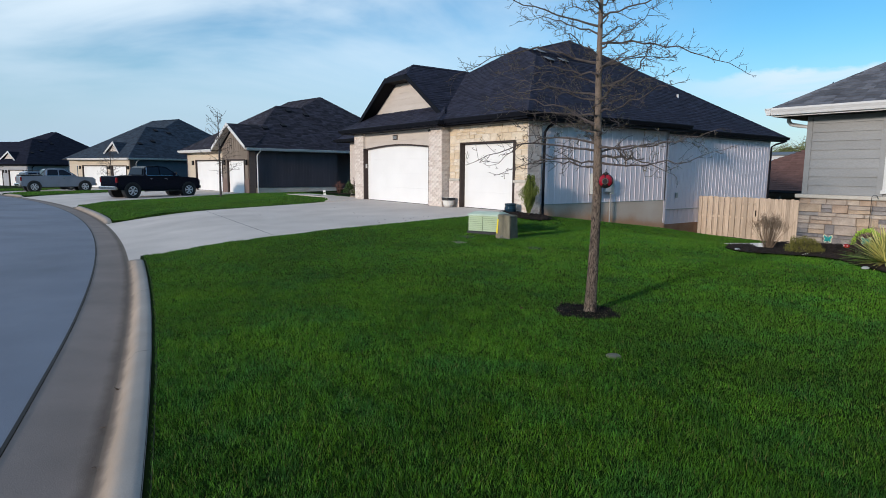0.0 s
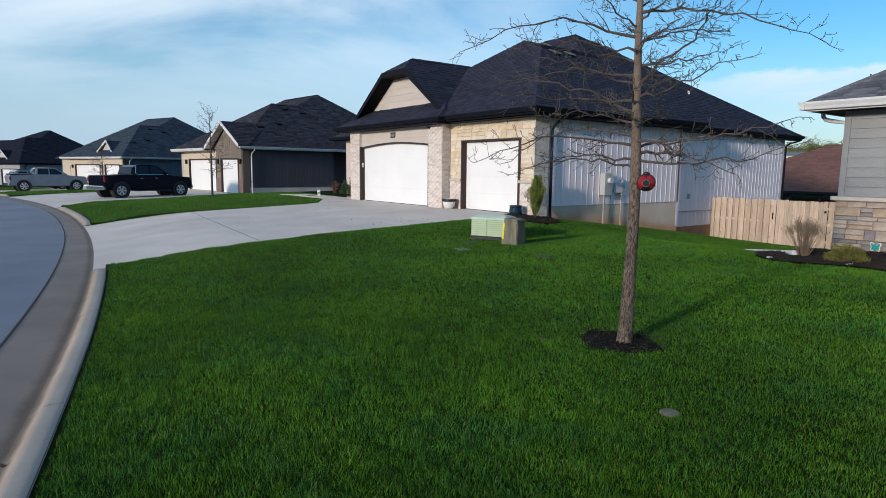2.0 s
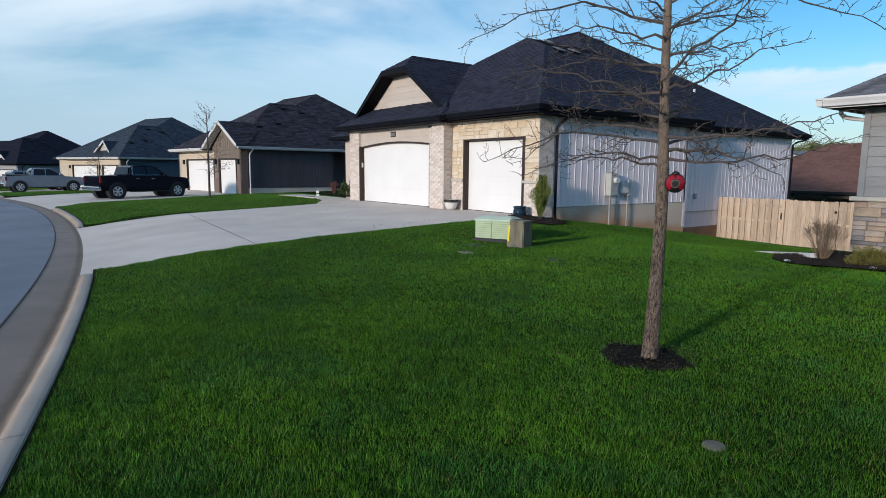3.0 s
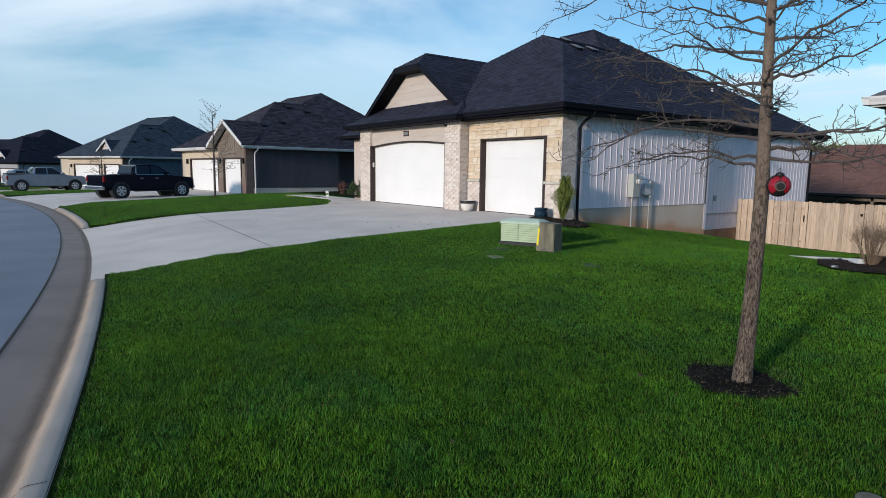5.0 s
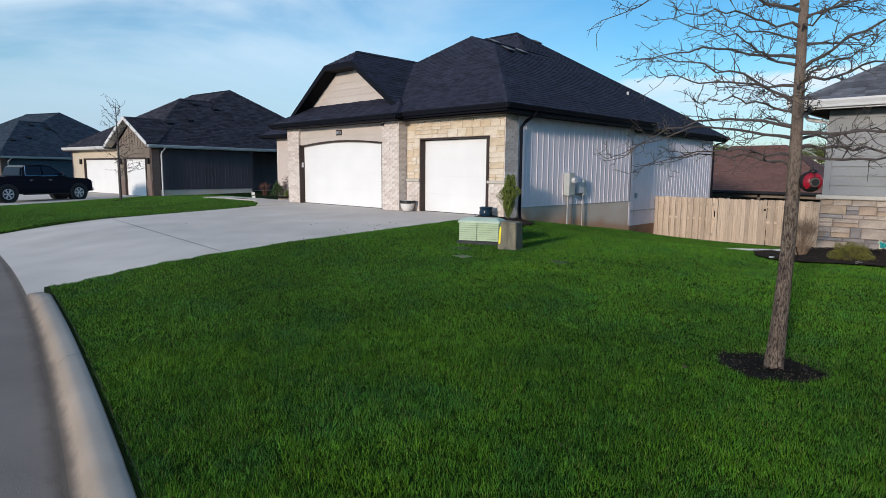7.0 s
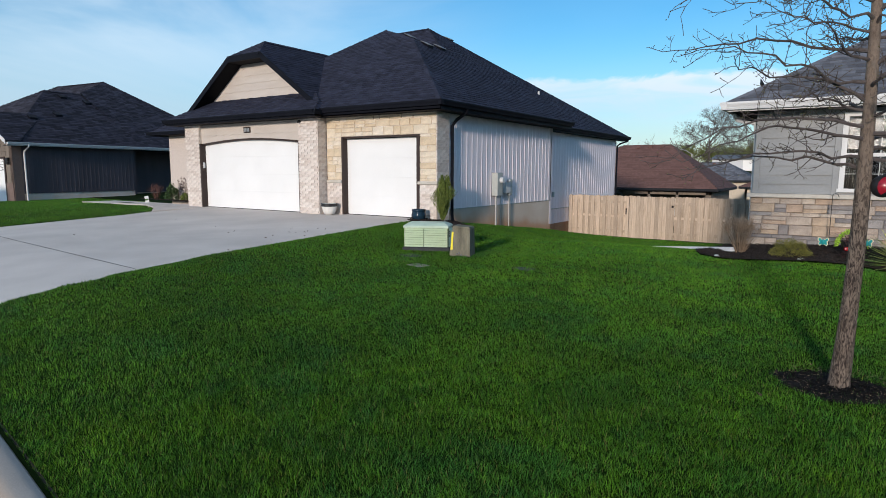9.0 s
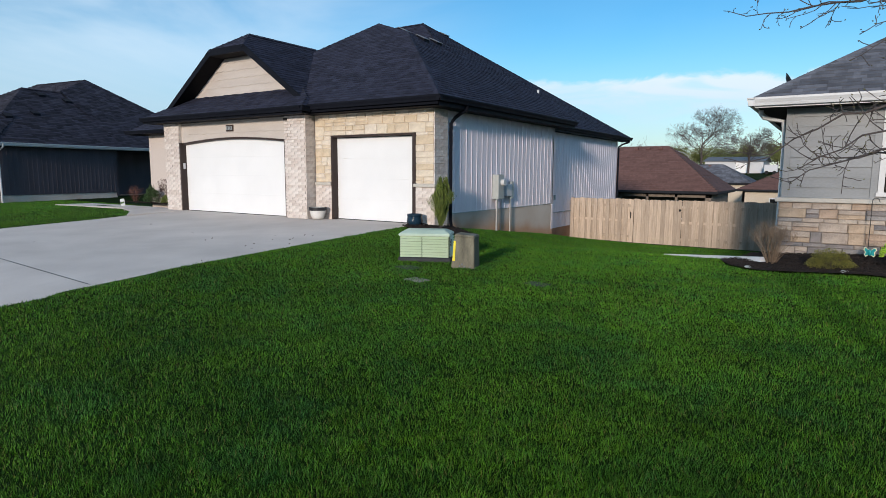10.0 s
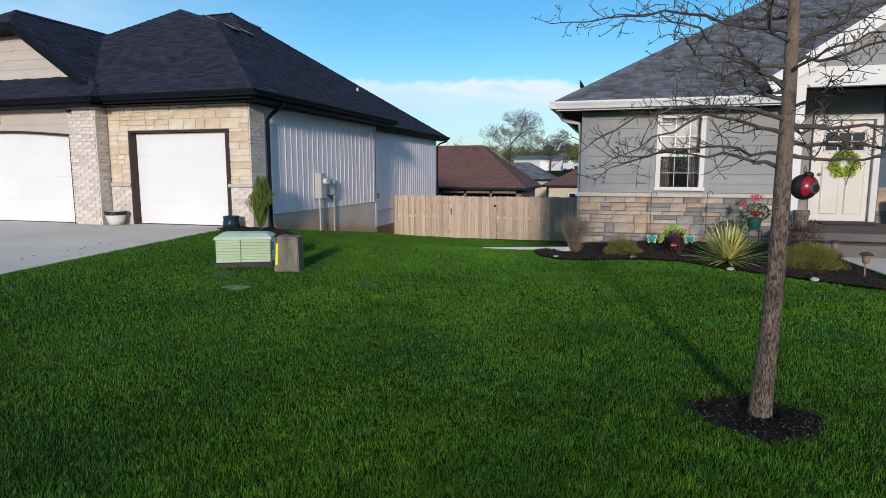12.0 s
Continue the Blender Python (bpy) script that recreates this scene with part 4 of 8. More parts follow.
garage_door(house, -6.25, -1.48, -0.20, 0.01, 2.24)
part("keypad", rb(-6.24, -6.215, -0.34, -0.27, 1.32, 1.50, r=0.006), M["white"], house)
# plaque with plain bars
plaque = part("house_plaque", rb(-4.04, -3.72, -0.34, -0.31, 2.415, 2.605, r=0.006), M["trim_brown"], house, "dark plaque with pale bars")
for k in range(4):
    part("plaque_bar", bx(-4.01 + k * 0.07, -3.965 + k * 0.07, -0.346, -0.338, 2.455, 2.565), M["steel"], plaque)
# side walls with ribbed panels
w_side = part("wall", bx(3.04, 3.22, 0.46, 7.08, 0.24, 2.84), M["panel"], house, "pale blue-grey ribbed metal siding")
w_side2 = part("wall", bx(2.28, 2.45, 7.08, 16.5, -0.80, 2.84), M["panel"], house, "pale blue-grey ribbed metal siding")
part("wall", bx(2.46, 3.22, 7.0, 7.14, -0.62, 2.84), M["panel"], house)


def rib_mesh(z0, z1):
    bm = bmesh.new()
    slab(bm, [(0, -0.022, z0), (0.010, -0.011, z0), (0.010, 0.011, z0), (0, 0.022, z0)], (0, 0, z1 - z0))
    return mesh_of("rib", bm, M["panel"])


r1, r2 = rib_mesh(0.24, 2.82), rib_mesh(-0.80, 2.82)
for k in range(24):
    piece("rib", r1, w_side, Matrix.Translation((3.22, 0.60 + 0.272 * k, 0)))
for k in range(34):
    piece("rib", r2, w_side2, Matrix.Translation((2.45, 7.28 + 0.272 * k, 0)))
part("flashing", bx(3.2, 3.232, 0.46, 7.12, 0.222, 0.24), M["meter"], w_side)
part("flashing", bx(2.42, 2.50, 7.14, 16.5, -0.225, -0.205), M["meter"], w_side2)
part("foundation", bx(2.9, 3.214, 0.4, 7.10, -1.4, 0.24), M["foundation_clay"], house, "stained poured concrete foundation")
part("foundation", bx(2.2, 2.445, 7.15, 16.45, -2.4, -0.78), M["clay"], house, "clay-stained concrete foundation")
part("wall", bx(-11.9, 2.3, 16.3, 16.5, -2.4, 2.84), M["panel"], house)
part("wall", bx(-12.0, -11.8, 3.6, 16.2, -2.0, 2.84), M["panel"], house)
part("wall", bx(-11.2, -7.0, 1.5, 1.7, -0.3, 2.7), M["brick_stuff"], house, "cream brick wall by the entry")
part("wall", bx(-11.2, -11.0, 1.7, 4.0, -0.3, 2.7), M["brick_stuff"], house)
part("wall", bx(-7.05, -6.9, 0.1, 1.6, -0.3, 2.8), M["brick_stuff"], house)
# roof planes
E_Z = 2.97
R1, R1B, BR, BRB, PK, PK2 = (-2.43, 4.84, 6.32), (-2.43, 7.8, 6.32), (-0.25, 3.60, 5.55), (-0.25, 7.3, 5.55), (-3.44, 8.93, 7.29), (-5.3, 8.93, 7.29)
roof_faces(house, [
    [(-6.43, -0.55, E_Z), (3.68, -0.55, E_Z), BR, R1],
    [(-6.43, -0.55, E_Z), R1, R1B, (-6.43, 7.8, E_Z)],
    [(3.68, -0.55, E_Z), (3.68, 7.72, E_Z), BRB, BR],
    [BR, BRB, R1B, R1],
    [(2.74, 3.2, 2.95), (2.74, 17.5, 2.95), PK],
    [(2.74, 17.5, 2.95), (-14.0, 17.5, 2.95), PK2, PK],
    [(-14.0, 3.2, 2.95), (2.74, 3.2, 2.95), PK, PK2],
    [(-14.0, 17.5, 2.95), (-14.0, 3.2, 2.95), PK2],
    [(-4, 0.60, 5.37), (-3.23, -0.25, 4.83), (-0.55, -0.25, 2.955), (-4, 3.36, 5.37)],
    [(-4, 0.60, 5.37), (-4, 4.0, 5.37), (-7.45, 4.0, 2.955), (-7.45, -0.25, 2.955), (-4.77, -0.25, 4.83)],
    [(-4, 0.60, 5.37), (-4.77, -0.25, 4.83), (-3.23, -0.25, 4.83)],
    [(-7.55, -0.82, 2.92), (-0.33, -0.82, 2.92), (-0.75, -0.25, 3.26), (-1.47, 0.32, 3.60), (-6.53, 0.32, 3.60)],
    [(-0.33, -0.82, 2.92), (-0.33, -0.25, 2.92), (-0.75, -0.25, 3.26)],
    [(-11.7, 0.98, 2.75), (-7.0, 0.98, 2.75), (-7.0, 4.8, 5.0), (-9.5, 4.8, 5.0)],
    [(-11.7, 0.98, 2.75), (-9.5, 4.8, 5.0), (-11.7, 6.0, 2.75)],
], M["shingle"])
for pts in ([(3.68, -0.55, E_Z), BR, R1, R1B], [(2.74, 17.5, 2.95), PK, PK2], [(-4, 0.60, 5.37), (-4, 3.36, 5.37)], [(-6.43, -0.55, E_Z), R1]):
    ridge_cap(house, pts, M["shingle"])
for pts in ([(-4, 0.60, 5.37), (-4.77, -0.25, 4.83)], [(-4, 0.60, 5.37), (-3.23, -0.25, 4.83)]):
    ridge_cap(house, pts, M["shingle"], 0.09)
# gable face over the double door
bm = bmesh.new()
slab(bm, [(-6.7, 0.3, 3.2), (-1.3, 0.3, 3.2), (-3.30, 0.3, 4.74), (-4.70, 0.3, 4.74)], (0, 0.15, 0))
gable = part("gable_wall", bm, M["shake"], house, "beige wavy-edged lap siding in the gable")
for i in range(5):
    z = 3.58 + 0.235 * i
    hw = 2.42 if i == 0 else 1.45 * (4.78 - z) + 0.62
    n = 30
    low = [(-4 - hw + 2 * hw * k / n, z + 0.014 * math.sin(k * 2.1 + i) + 0.009 * math.sin(k * 5.3 + 2 * i)) for k in range(n + 1)]
    zt = min(z + 0.25, 4.74)
    ht = 1.45 * (4.78 - zt) + 0.62
    bm = bmesh.new()
    slab(bm, [(x, 0.272, zz) for x, zz in low] + [(-4 + ht, 0.288, zt), (-4 - ht, 0.288, zt)], (0, 0.012, 0))
    part("shake_course", bm, M["shake"], gable)
for s in (-1, 1):
    bm = bmesh.new()
    slab(bm, [(-4 + s * 0.77, -0.27, 4.86), (-4 + s * 3.50, -0.27, 2.95), (-4 + s * 3.50, -0.27, 2.77), (-4 + s * 0.77, -0.27, 4.66)], (0, 0.03, 0))
    part("rake_board", bm, M["fascia"], house)
    bm = bmesh.new()
    slab(bm, [(-4 + s * 0.77, -0.24, 4.70), (-4 + s * 3.4, -0.24, 2.86), (-4 + s * 3.4, 0.3, 2.86), (-4 + s * 0.77, 0.3, 4.70)], (0, 0, 0.02))
    part("soffit", bm, M["soffit"], house)
part("rake_board", bx(-4.77, -3.23, -0.27, -0.24, 4.66, 4.85), M["fascia"], house)
part("soffit", bx(-4.8, -3.2, -0.24, 0.3, 4.66, 4.70), M["soffit"], house)
# eaves
for a in ((-0.35, 3.66, -0.55, 0.15, 2.735, 2.765), (-7.5, -0.36, -0.80, 0.0, 2.735, 2.765), (3.2, 3.66, 0.15, 7.72, 2.735, 2.765), (2.4, 2.72, 7.72, 17.45, 2.735, 2.765), (-11.7, -7.05, 1.0, 1.6, 2.60, 2.63)):
    part("soffit", bx(*a), M["soffit"], house)
gutter_run(house, (-0.33, -0.55, 2.83), (3.79, -0.55, 2.83), (0, -1, 0))
gutter_run(house, (3.68, -0.66, 2.83), (3.68, 7.74, 2.83), (1, 0, 0))
gutter_run(house, (2.74, 7.7, 2.81), (2.74, 17.55, 2.81), (1, 0, 0))
gutter_run(house, (-7.6, -0.82, 2.79), (-0.32, -0.82, 2.79), (0, -1, 0))
gutter_run(house, (-0.34, -0.9, 2.79), (-0.34, -0.5, 2.79), (1, 0, 0))
gutter_run(house, (-11.8, 0.98, 2.62), (-7.0, 0.98, 2.62), (0, -1, 0))
for a in ((-0.35, 3.68, -0.55, -0.53, 2.73, 2.97), (3.66, 3.685, -0.55, 7.72, 2.73, 2.97), (2.72, 2.745, 7.72, 17.5, 2.73, 2.95), (-7.55, -0.34, -0.82, -0.80, 2.73, 2.92), (-7.58, -7.54, -0.82, 4.0, 2.77, 2.93), (2.72, 3.68, 7.70, 7.74, 2.80, 2.97)):
    part("fascia", bx(*a), M["fascia"], house)
# downpipes
bm = bmesh.new()
tube(bm, [(3.72, 0.62, 2.84), (3.70, 0.62, 2.74), (3.42, 0.56, 2.56), (3.31, 0.54, 2.42), (3.31, 0.54, 0.10), (3.36, 0.50, -0.06), (3.50, 0.42, -0.10)], 0.042, 8)
part("downpipe", bm, M["fascia"], house)
bm = bmesh.new()
tube(bm, [(2.79, 17.2, 2.82), (2.77, 17.2, 2.72), (2.60, 16.7, 2.60), (2.50, 16.52, 2.48), (2.50, 16.52, -1.6)], 0.042, 8)
part("downpipe", bm, M["fascia"], house)
# roof vents and pipe
for x, y, z in ((0.04, 3.97, 5.36), (-0.06, 4.85, 5.42), (-1.65, 5.25, 6.04), (-2.95, 9.75, 6.90)):
    bm = bmesh.new()
    slab(bm, [(x - 0.13, y - 0.14, z + 0.14), (x + 0.15, y - 0.14, z + 0.0), (x + 0.15, y + 0.14, z + 0.0), (x - 0.13, y + 0.14, z + 0.14)], (0, 0, -0.16))
    rv = part("roof_vent", bm, M["fascia"], house)
    bm = bmesh.new()
    slab(bm, [(x - 0.15, y - 0.16, z + 0.17), (x + 0.18, y - 0.16, z + 0.01), (x + 0.18, y + 0.16, z + 0.01), (x - 0.15, y + 0.16, z + 0.17)], (0, 0, -0.02))
    part("vent_hood", bm, M["vent_grey"], rv, "weathered grey metal vent hood")
bm = bmesh.new()
tube(bm, [(0.40, 11.9, 4.2), (0.40, 11.9, 4.72)], 0.05, 10)
part("vent_pipe", bm, M["white"], house)
# fittings on the front
for x, y in ((-1.62, -0.44), (2.35, -0.2)):
    bm = bmesh.new()
    lathe(bm, [(0.055, 0), (0.07, 0.03), (0.05, 0.05)], (x, y - 0.12, 2.745), 14)
    part("soffit_light", bm, M["white"], house)
bm = bmesh.new()
tube(bm, [(-1.35, -0.43, 2.66), (-1.35, -0.52, 2.64)], 0.035, 10)
part("security_camera", bm, M["dark"], house)
# utility boxes on the side wall
mb = part("meter_box", rb(3.24, 3.44, 2.78, 3.10, 0.52, 1.20, r=0.012), M["meter"], house, "grey electric meter cabinet")
bm = bmesh.new()
tube(bm, [(3.44, 2.98, 0.98), (3.54, 2.98, 0.98)], 0.085, 18)
part("meter_glass", bm, M["white"], mb)
part("junction_box", rb(3.24, 3.36, 3.46, 3.76, 0.58, 0.92, r=0.012), M["white"], house)
part("junction_box", rb(3.24, 3.34, 3.76, 3.92, 0.50, 1.0, r=0.012), M["meter"], house)
for y, x, r, zt in ((2.90, 3.33, 0.032, 0.53), (3.80, 3.29, 0.022, 0.60), (3.30, 3.26, 0.012, 0.6)):
    bm = bmesh.new()
    tube(bm, [(x, y, zt), (x, y, -0.6)], r, 10)
    part("conduit", bm, M["steel"], house)
part("hose_bib", rb(2.46, 2.54, 8.9, 9.0, 0.25, 0.45, r=0.01), M["meter"], house)


# ---------------------------------------------------------------- the sage house
SAGE = Matrix.Translation((-0.56, 0.66, -0.055)) @ Matrix.Scale(1.056, 4)
sage = thing("house", "single-storey house with sage lap siding, stone veneer base and grey shingles", "house")
w_s = part("wall", bx(10.30, 11.72, 0.75, 0.95, 0.76, 2.46), M["sage"], sage)
part("wall", bx(12.56, 13.78, 0.75, 0.95, 0.76, 2.46), M["sage"], sage)
part("wall", bx(11.72, 12.56, 0.75, 0.95, 0.76, 0.89), M["sage"], sage)
part("wall", bx(11.72, 12.56, 0.75, 0.95, 2.32, 2.46), M["sage"], sage)
w_base = part("stone_wall", bx(10.28, 13.80, 0.70, 0.95, -0.5, 0.74), M["mortar_grey"], sage)
part("wall", bx(10.30, 10.5, 0.95, 12.0, -2.0, 2.46), M["sage"], sage)
part("wall", bx(13.6, 13.80, 0.95, 2.3, -0.3, 2.5), M["sage"], sage)
part("wall", bx(13.8, 14.78, 2.30, 2.45, 0.15, 2.9), M["sage"], sage)
part("wall", bx(15.98, 18.5, 2.30, 2.45, 0.15, 2.9), M["slate_blue"], sage)
part("wall", bx(14.78, 15.98, 2.30, 2.45, 2.36, 2.9), M["sage"], sage)
part("wall", bx(18.3, 18.5, -4.0, 12.0, -0.4, 2.46), M["sage"], sage)
part("wall", bx(10.3, 18.5, 11.8, 12.0, -2.0, 2.46), M["sage"], sage)
for x0, x1, z0, z1 in ((10.38, 11.60, 0.82, 2.46), (12.68, 13.78, 0.82, 2.46)):
    z = z0
    while z < z1 - 0.02:
        h = min(0.178, z1 - z)
        bm = bmesh.new()
        slab(bm, [(x0, 0.722, z + 0.004), (x1, 0.722, z + 0.004), (x1, 0.742, z + h), (x0, 0.742, z + h)], (0, 0.012, 0))
        part("lap_board", bm, M["sage"], w_s)
        z += h
z = -1.0
while z < 2.3:
    bm = bmesh.new()
    slab(bm, [(10.278, 0.95, z), (10.278, 11.9, z), (10.294, 11.9, z + 0.178), (10.294, 0.95, z + 0.178)], (0.01, 0, 0))
    part("lap_board", bm, M["sage"], w_s)
    z += 0.178
z = 0.64
while z < 2.45:
    bm = bmesh.new()
    slab(bm, [(13.82, 2.278, z), (14.76, 2.278, z), (14.76, 2.294, z + 0.178), (13.82, 2.294, z + 0.178)], (0, 0.01, 0))
    part("lap_board", bm, M["sage"], w_s)
    z += 0.178
for x0, x1 in ((10.28, 10.385), (11.60, 11.71), (12.57, 12.68)):
    part("corner_board", rb(x0, x1, 0.715, 0.76, 0.82, 2.46, r=0.004), M["sage"], sage)
part("ledge", rb(10.20, 13.84, 0.60, 0.78, 0.74, 0.82, r=0.012), M["ledge"], sage, "pale stone water-table ledge")
stone_field(w_base, "stone", (10.27, 0.70, 0), (1, 0, 0), 3.53, -0.32, 0.74, (0, -1, 0), M["veneer"], hs=(0.075, 0.10, 0.165, 0.20), ws=(0.16, 0.44), joint=0.004, proud=0.03)
stone_field(w_base, "stone", (10.28, 1.9, 0), (0, -1, 0), 1.2, -0.4, 0.74, (-1, 0, 0), M["veneer"], hs=(0.075, 0.10, 0.165, 0.20), ws=(0.16, 0.44), joint=0.004, proud=0.02)
# window, double hung with a grid
win = part("window", bx(11.705, 11.79, 0.69, 0.86, 0.89, 2.32), M["white"], sage, "white double-hung window with muntin grid")
part("window_frame", bx(12.49, 12.575, 0.69, 0.86, 0.89, 2.32), M["white"], win)
part("window_frame", bx(11.79, 12.49, 0.69, 0.86, 2.25, 2.32), M["white"], win)
part("window_sill", rb(11.68, 12.60, 0.67, 0.86, 0.865, 0.935, r=0.006), M["white"], win)
part("sash_rail", bx(11.79, 12.49, 0.715, 0.80, 1.52, 1.585), M["white"], win)
for x in (12.04, 12.295):
    part("muntin", bx(x, x + 0.013, 0.745, 0.765, 0.935, 1.52), M["meter"], win)
    part("muntin", bx(x, x + 0.013, 0.765, 0.785, 1.585, 2.25), M["white"], win)
part("muntin", bx(11.79, 12.49, 0.745, 0.765, 1.20, 1.212), M["meter"], win)
part("muntin", bx(11.79, 12.49, 0.765, 0.785, 1.90, 1.912), M["white"], win)
for z0, z1, y in ((0.935, 1.52, 0.77), (1.585, 2.25, 0.79)):
    pane = part("pane", bx(11.79, 12.49, y, y + 0.006, z0, z1), M["clear"], win)
    pane.visible_shadow = False
for k, (x0, x1) in enumerate(((11.75, 11.98), (12.30, 12.56))):
    bm = bmesh.new()
    n = 16
    v = [(x0 + (x1 - x0) * i / n, 0.94 + 0.018 * math.sin(i * 2.3), 0) for i in range(n + 1)]
    slab(bm, [(x, y, 0.86) for x, y, _ in v] + [(x1, 0.99, 0.86), (x0, 0.99, 0.86)], (0, 0, 1.44))
    part("curtain", bm, M["curtain"], win)
# added panel whose grey-green stands for the reflection in the upper sash
part("valance", rb(11.79, 12.49, 0.90, 0.93, 1.66, 2.30, r=0.008), M["sage"], win, "grey-green panel standing in for the upper sash's reflection")
part("room_wall", bx(11.0, 13.4, 2.6, 2.7, 0.2, 2.5), M["room"], sage)
# entrance door
part("door_frame", bx(14.78, 14.89, 2.22, 2.42, 0.20, 2.36), M["white"], sage)
part("door_frame", bx(15.87, 15.98, 2.22, 2.42, 0.20, 2.36), M["white"], sage)
part("door_frame", bx(14.89, 15.87, 2.22, 2.42, 2.26, 2.36), M["white"], sage)
fd = part("front_door", bx(14.89, 15.87, 2.32, 2.37, 0.22, 2.26), M["door_leaf"], sage, "warm white panelled front door with small upper lights")
for x0, x1, z0, z1 in ((15.0, 15.33, 0.36, 1.42), (15.43, 15.76, 0.36, 1.42)):
    part("door_panel", rb(x0, x1, 2.302, 2.33, z0, z1, r=0.02), M["door_leaf"], fd)
part("door_light", bx(15.02, 15.74, 2.305, 2.325, 1.66, 2.02), M["glass"], fd)
for x in (15.02, 15.25, 15.49, 15.72):
    part("muntin", bx(x - 0.012, x + 0.012, 2.295, 2.32, 1.64, 2.04), M["white"], fd)
for z in (1.64, 1.83, 2.02):
    part("muntin", bx(15.0, 15.76, 2.295, 2.32, z - 0.012, z + 0.012), M["white"], fd)
bm = bmesh.new()
ball(bm, (14.97, 2.27, 1.18), 0.035, 12, 8)
part("door_knob", bm, M["steel"], fd)
part("threshold", bx(14.78, 15.98, 2.16, 2.34, 0.18, 0.228), M["gen_base"], sage)
# porch
part("porch_floor", rb(13.8, 18.4, -0.2, 2.4, 0.06, 0.20, r=0.015), M["porch"], sage, "grey concrete porch slab")
part("porch_step", rb(14.05, 18.4, -0.55, 0.0, -0.32, 0.04, r=0.015), M["porch"], sage)
pw = part("stone_wall", bx(15.99, 18.4, 2.26, 2.30, 0.20, 0.92), M["mortar_grey"], sage)
stone_field(pw, "stone", (15.99, 2.26, 0), (1, 0, 0), 1.6, 0.20, 0.92, (0, -1, 0), M["veneer"], hs=(0.075, 0.10, 0.165, 0.20), ws=(0.16, 0.44), joint=0.004)
pw2 = part("stone_wall", bx(13.82, 14.77, 2.24, 2.275, 0.20, 0.62), M["mortar_grey"], sage)
stone_field(pw2, "stone", (13.82, 2.24, 0), (1, 0, 0), 0.95, 0.20, 0.62, (0, -1, 0), M["veneer"], hs=(0.075, 0.10, 0.165, 0.20), ws=(0.16, 0.44), joint=0.004)
part("porch_column", rb(13.93, 14.12, 0.36, 0.56, 0.20, 2.75, r=0.01), M["white"], sage, "white square porch post")
bm = bmesh.new()
slab(bm, [(13.93, 0.40, 2.70), (18.4, 0.40, 2.70), (18.4, 0.40, 3.00), (14.05, 0.40, 3.04), (13.93, 0.40, 2.98)], (0, 0.16, 0))
part("porch_beam", bm, M["white"], sage, "white boxed porch beam")
part("porch_ceiling", bx(13.8, 18.4, 0.56, 2.4, 2.86, 2.90), M["soffit"], sage)
bm = bmesh.new()
slab(bm, [(14.05, 0.46, 3.0), (18.6, 0.46, 3.0), (16.35, 0.46, 4.38)], (0, 0.12, 0))
pg = part("gable_wall", bm, M["sage"], sage)
for k in range(7):
    z = 3.04 + 0.178 * k
    xa, xb = 14.1 + (z - 3.0) * 1.62 + 0.15, 18.55 - (z - 3.0) * 1.62 - 0.15
    bm = bmesh.new()
    slab(bm, [(xa, 0.436, z), (xb, 0.436, z), (xb - 0.24, 0.452, z + 0.178), (xa + 0.24, 0.452, z + 0.178)], (0, 0.008, 0))
    part("lap_board", bm, M["sage"], pg)
bm = bmesh.new()
slab(bm, [(13.55, 0.09, 2.58), (16.35, 0.09, 4.48), (16.35, 0.09, 4.76), (13.42, 0.09, 2.82)], (0, 0.05, 0))
part("rake_board", bm, M["white"], sage, "white gable rake board")
bm = bmesh.new()
slab(bm, [(19.15, 0.09, 2.58), (16.35, 0.09, 4.48), (16.35, 0.09, 4.76), (19.28, 0.09, 2.82)], (0, 0.05, 0))
part("rake_board", bm, M["white"], sage)
# roof
EA = 2.56
roof_faces(sage, [
    [(9.790, 0.20, EA), (13.8, 0.20, EA), (13.8, 0.8, 2.92), (15.4, 2.5, 3.94), (15.4, 5.94, 6.0)],
    [(9.790, 12.5, EA), (9.790, 0.20, EA), (15.4, 5.94, 6.0), (15.4, 6.8, 6.0)],
    [(15.4, 2.4, 3.88), (19.2, 2.4, 3.88), (19.2, 5.94, 6.0), (15.4, 5.94, 6.0)],
    [(9.790, 12.5, EA), (15.4, 6.8, 6.0), (19.2, 6.8, 6.0), (19.2, 12.5, EA)],
    [(13.40, 0.145, 2.70), (16.35, 0.145, 4.66), (16.35, 4.2, 4.66), (13.40, 0.6, 2.70)],
    [(19.30, 0.145, 2.70), (19.30, 0.6, 2.70), (16.35, 4.2, 4.66), (16.35, 0.145, 4.66)],
], M["shingle_grey"], tab=0.20, course=0.135)
ridge_cap(sage, [(9.790, 0.20, EA), (15.4, 5.94, 6.0)], M["shingle_grey"])
part("soffit", bx(9.850, 13.9, 0.24, 0.80, 2.40, 2.43), M["soffit"], sage)
part("soffit", bx(9.850, 10.35, 0.80, 12.4, 2.40, 2.43), M["soffit"], sage)
gutter_run(sage, (9.710, 0.22, 2.42), (13.75, 0.22, 2.42), (0, -1, 0), material=M["white"], h=0.14, d=0.12)
gutter_run(sage, (9.810, 0.1, 2.42), (9.810, 12.4, 2.42), (-1, 0, 0), material=M["white"], h=0.14, d=0.12)
part("fascia", bx(9.810, 13.75, 0.215, 0.235, 2.39, 2.55), M["white"], sage)
part("fascia", bx(9.815, 9.830, 0.22, 12.4, 2.39, 2.55), M["white"], sage)
bm = bmesh.new()
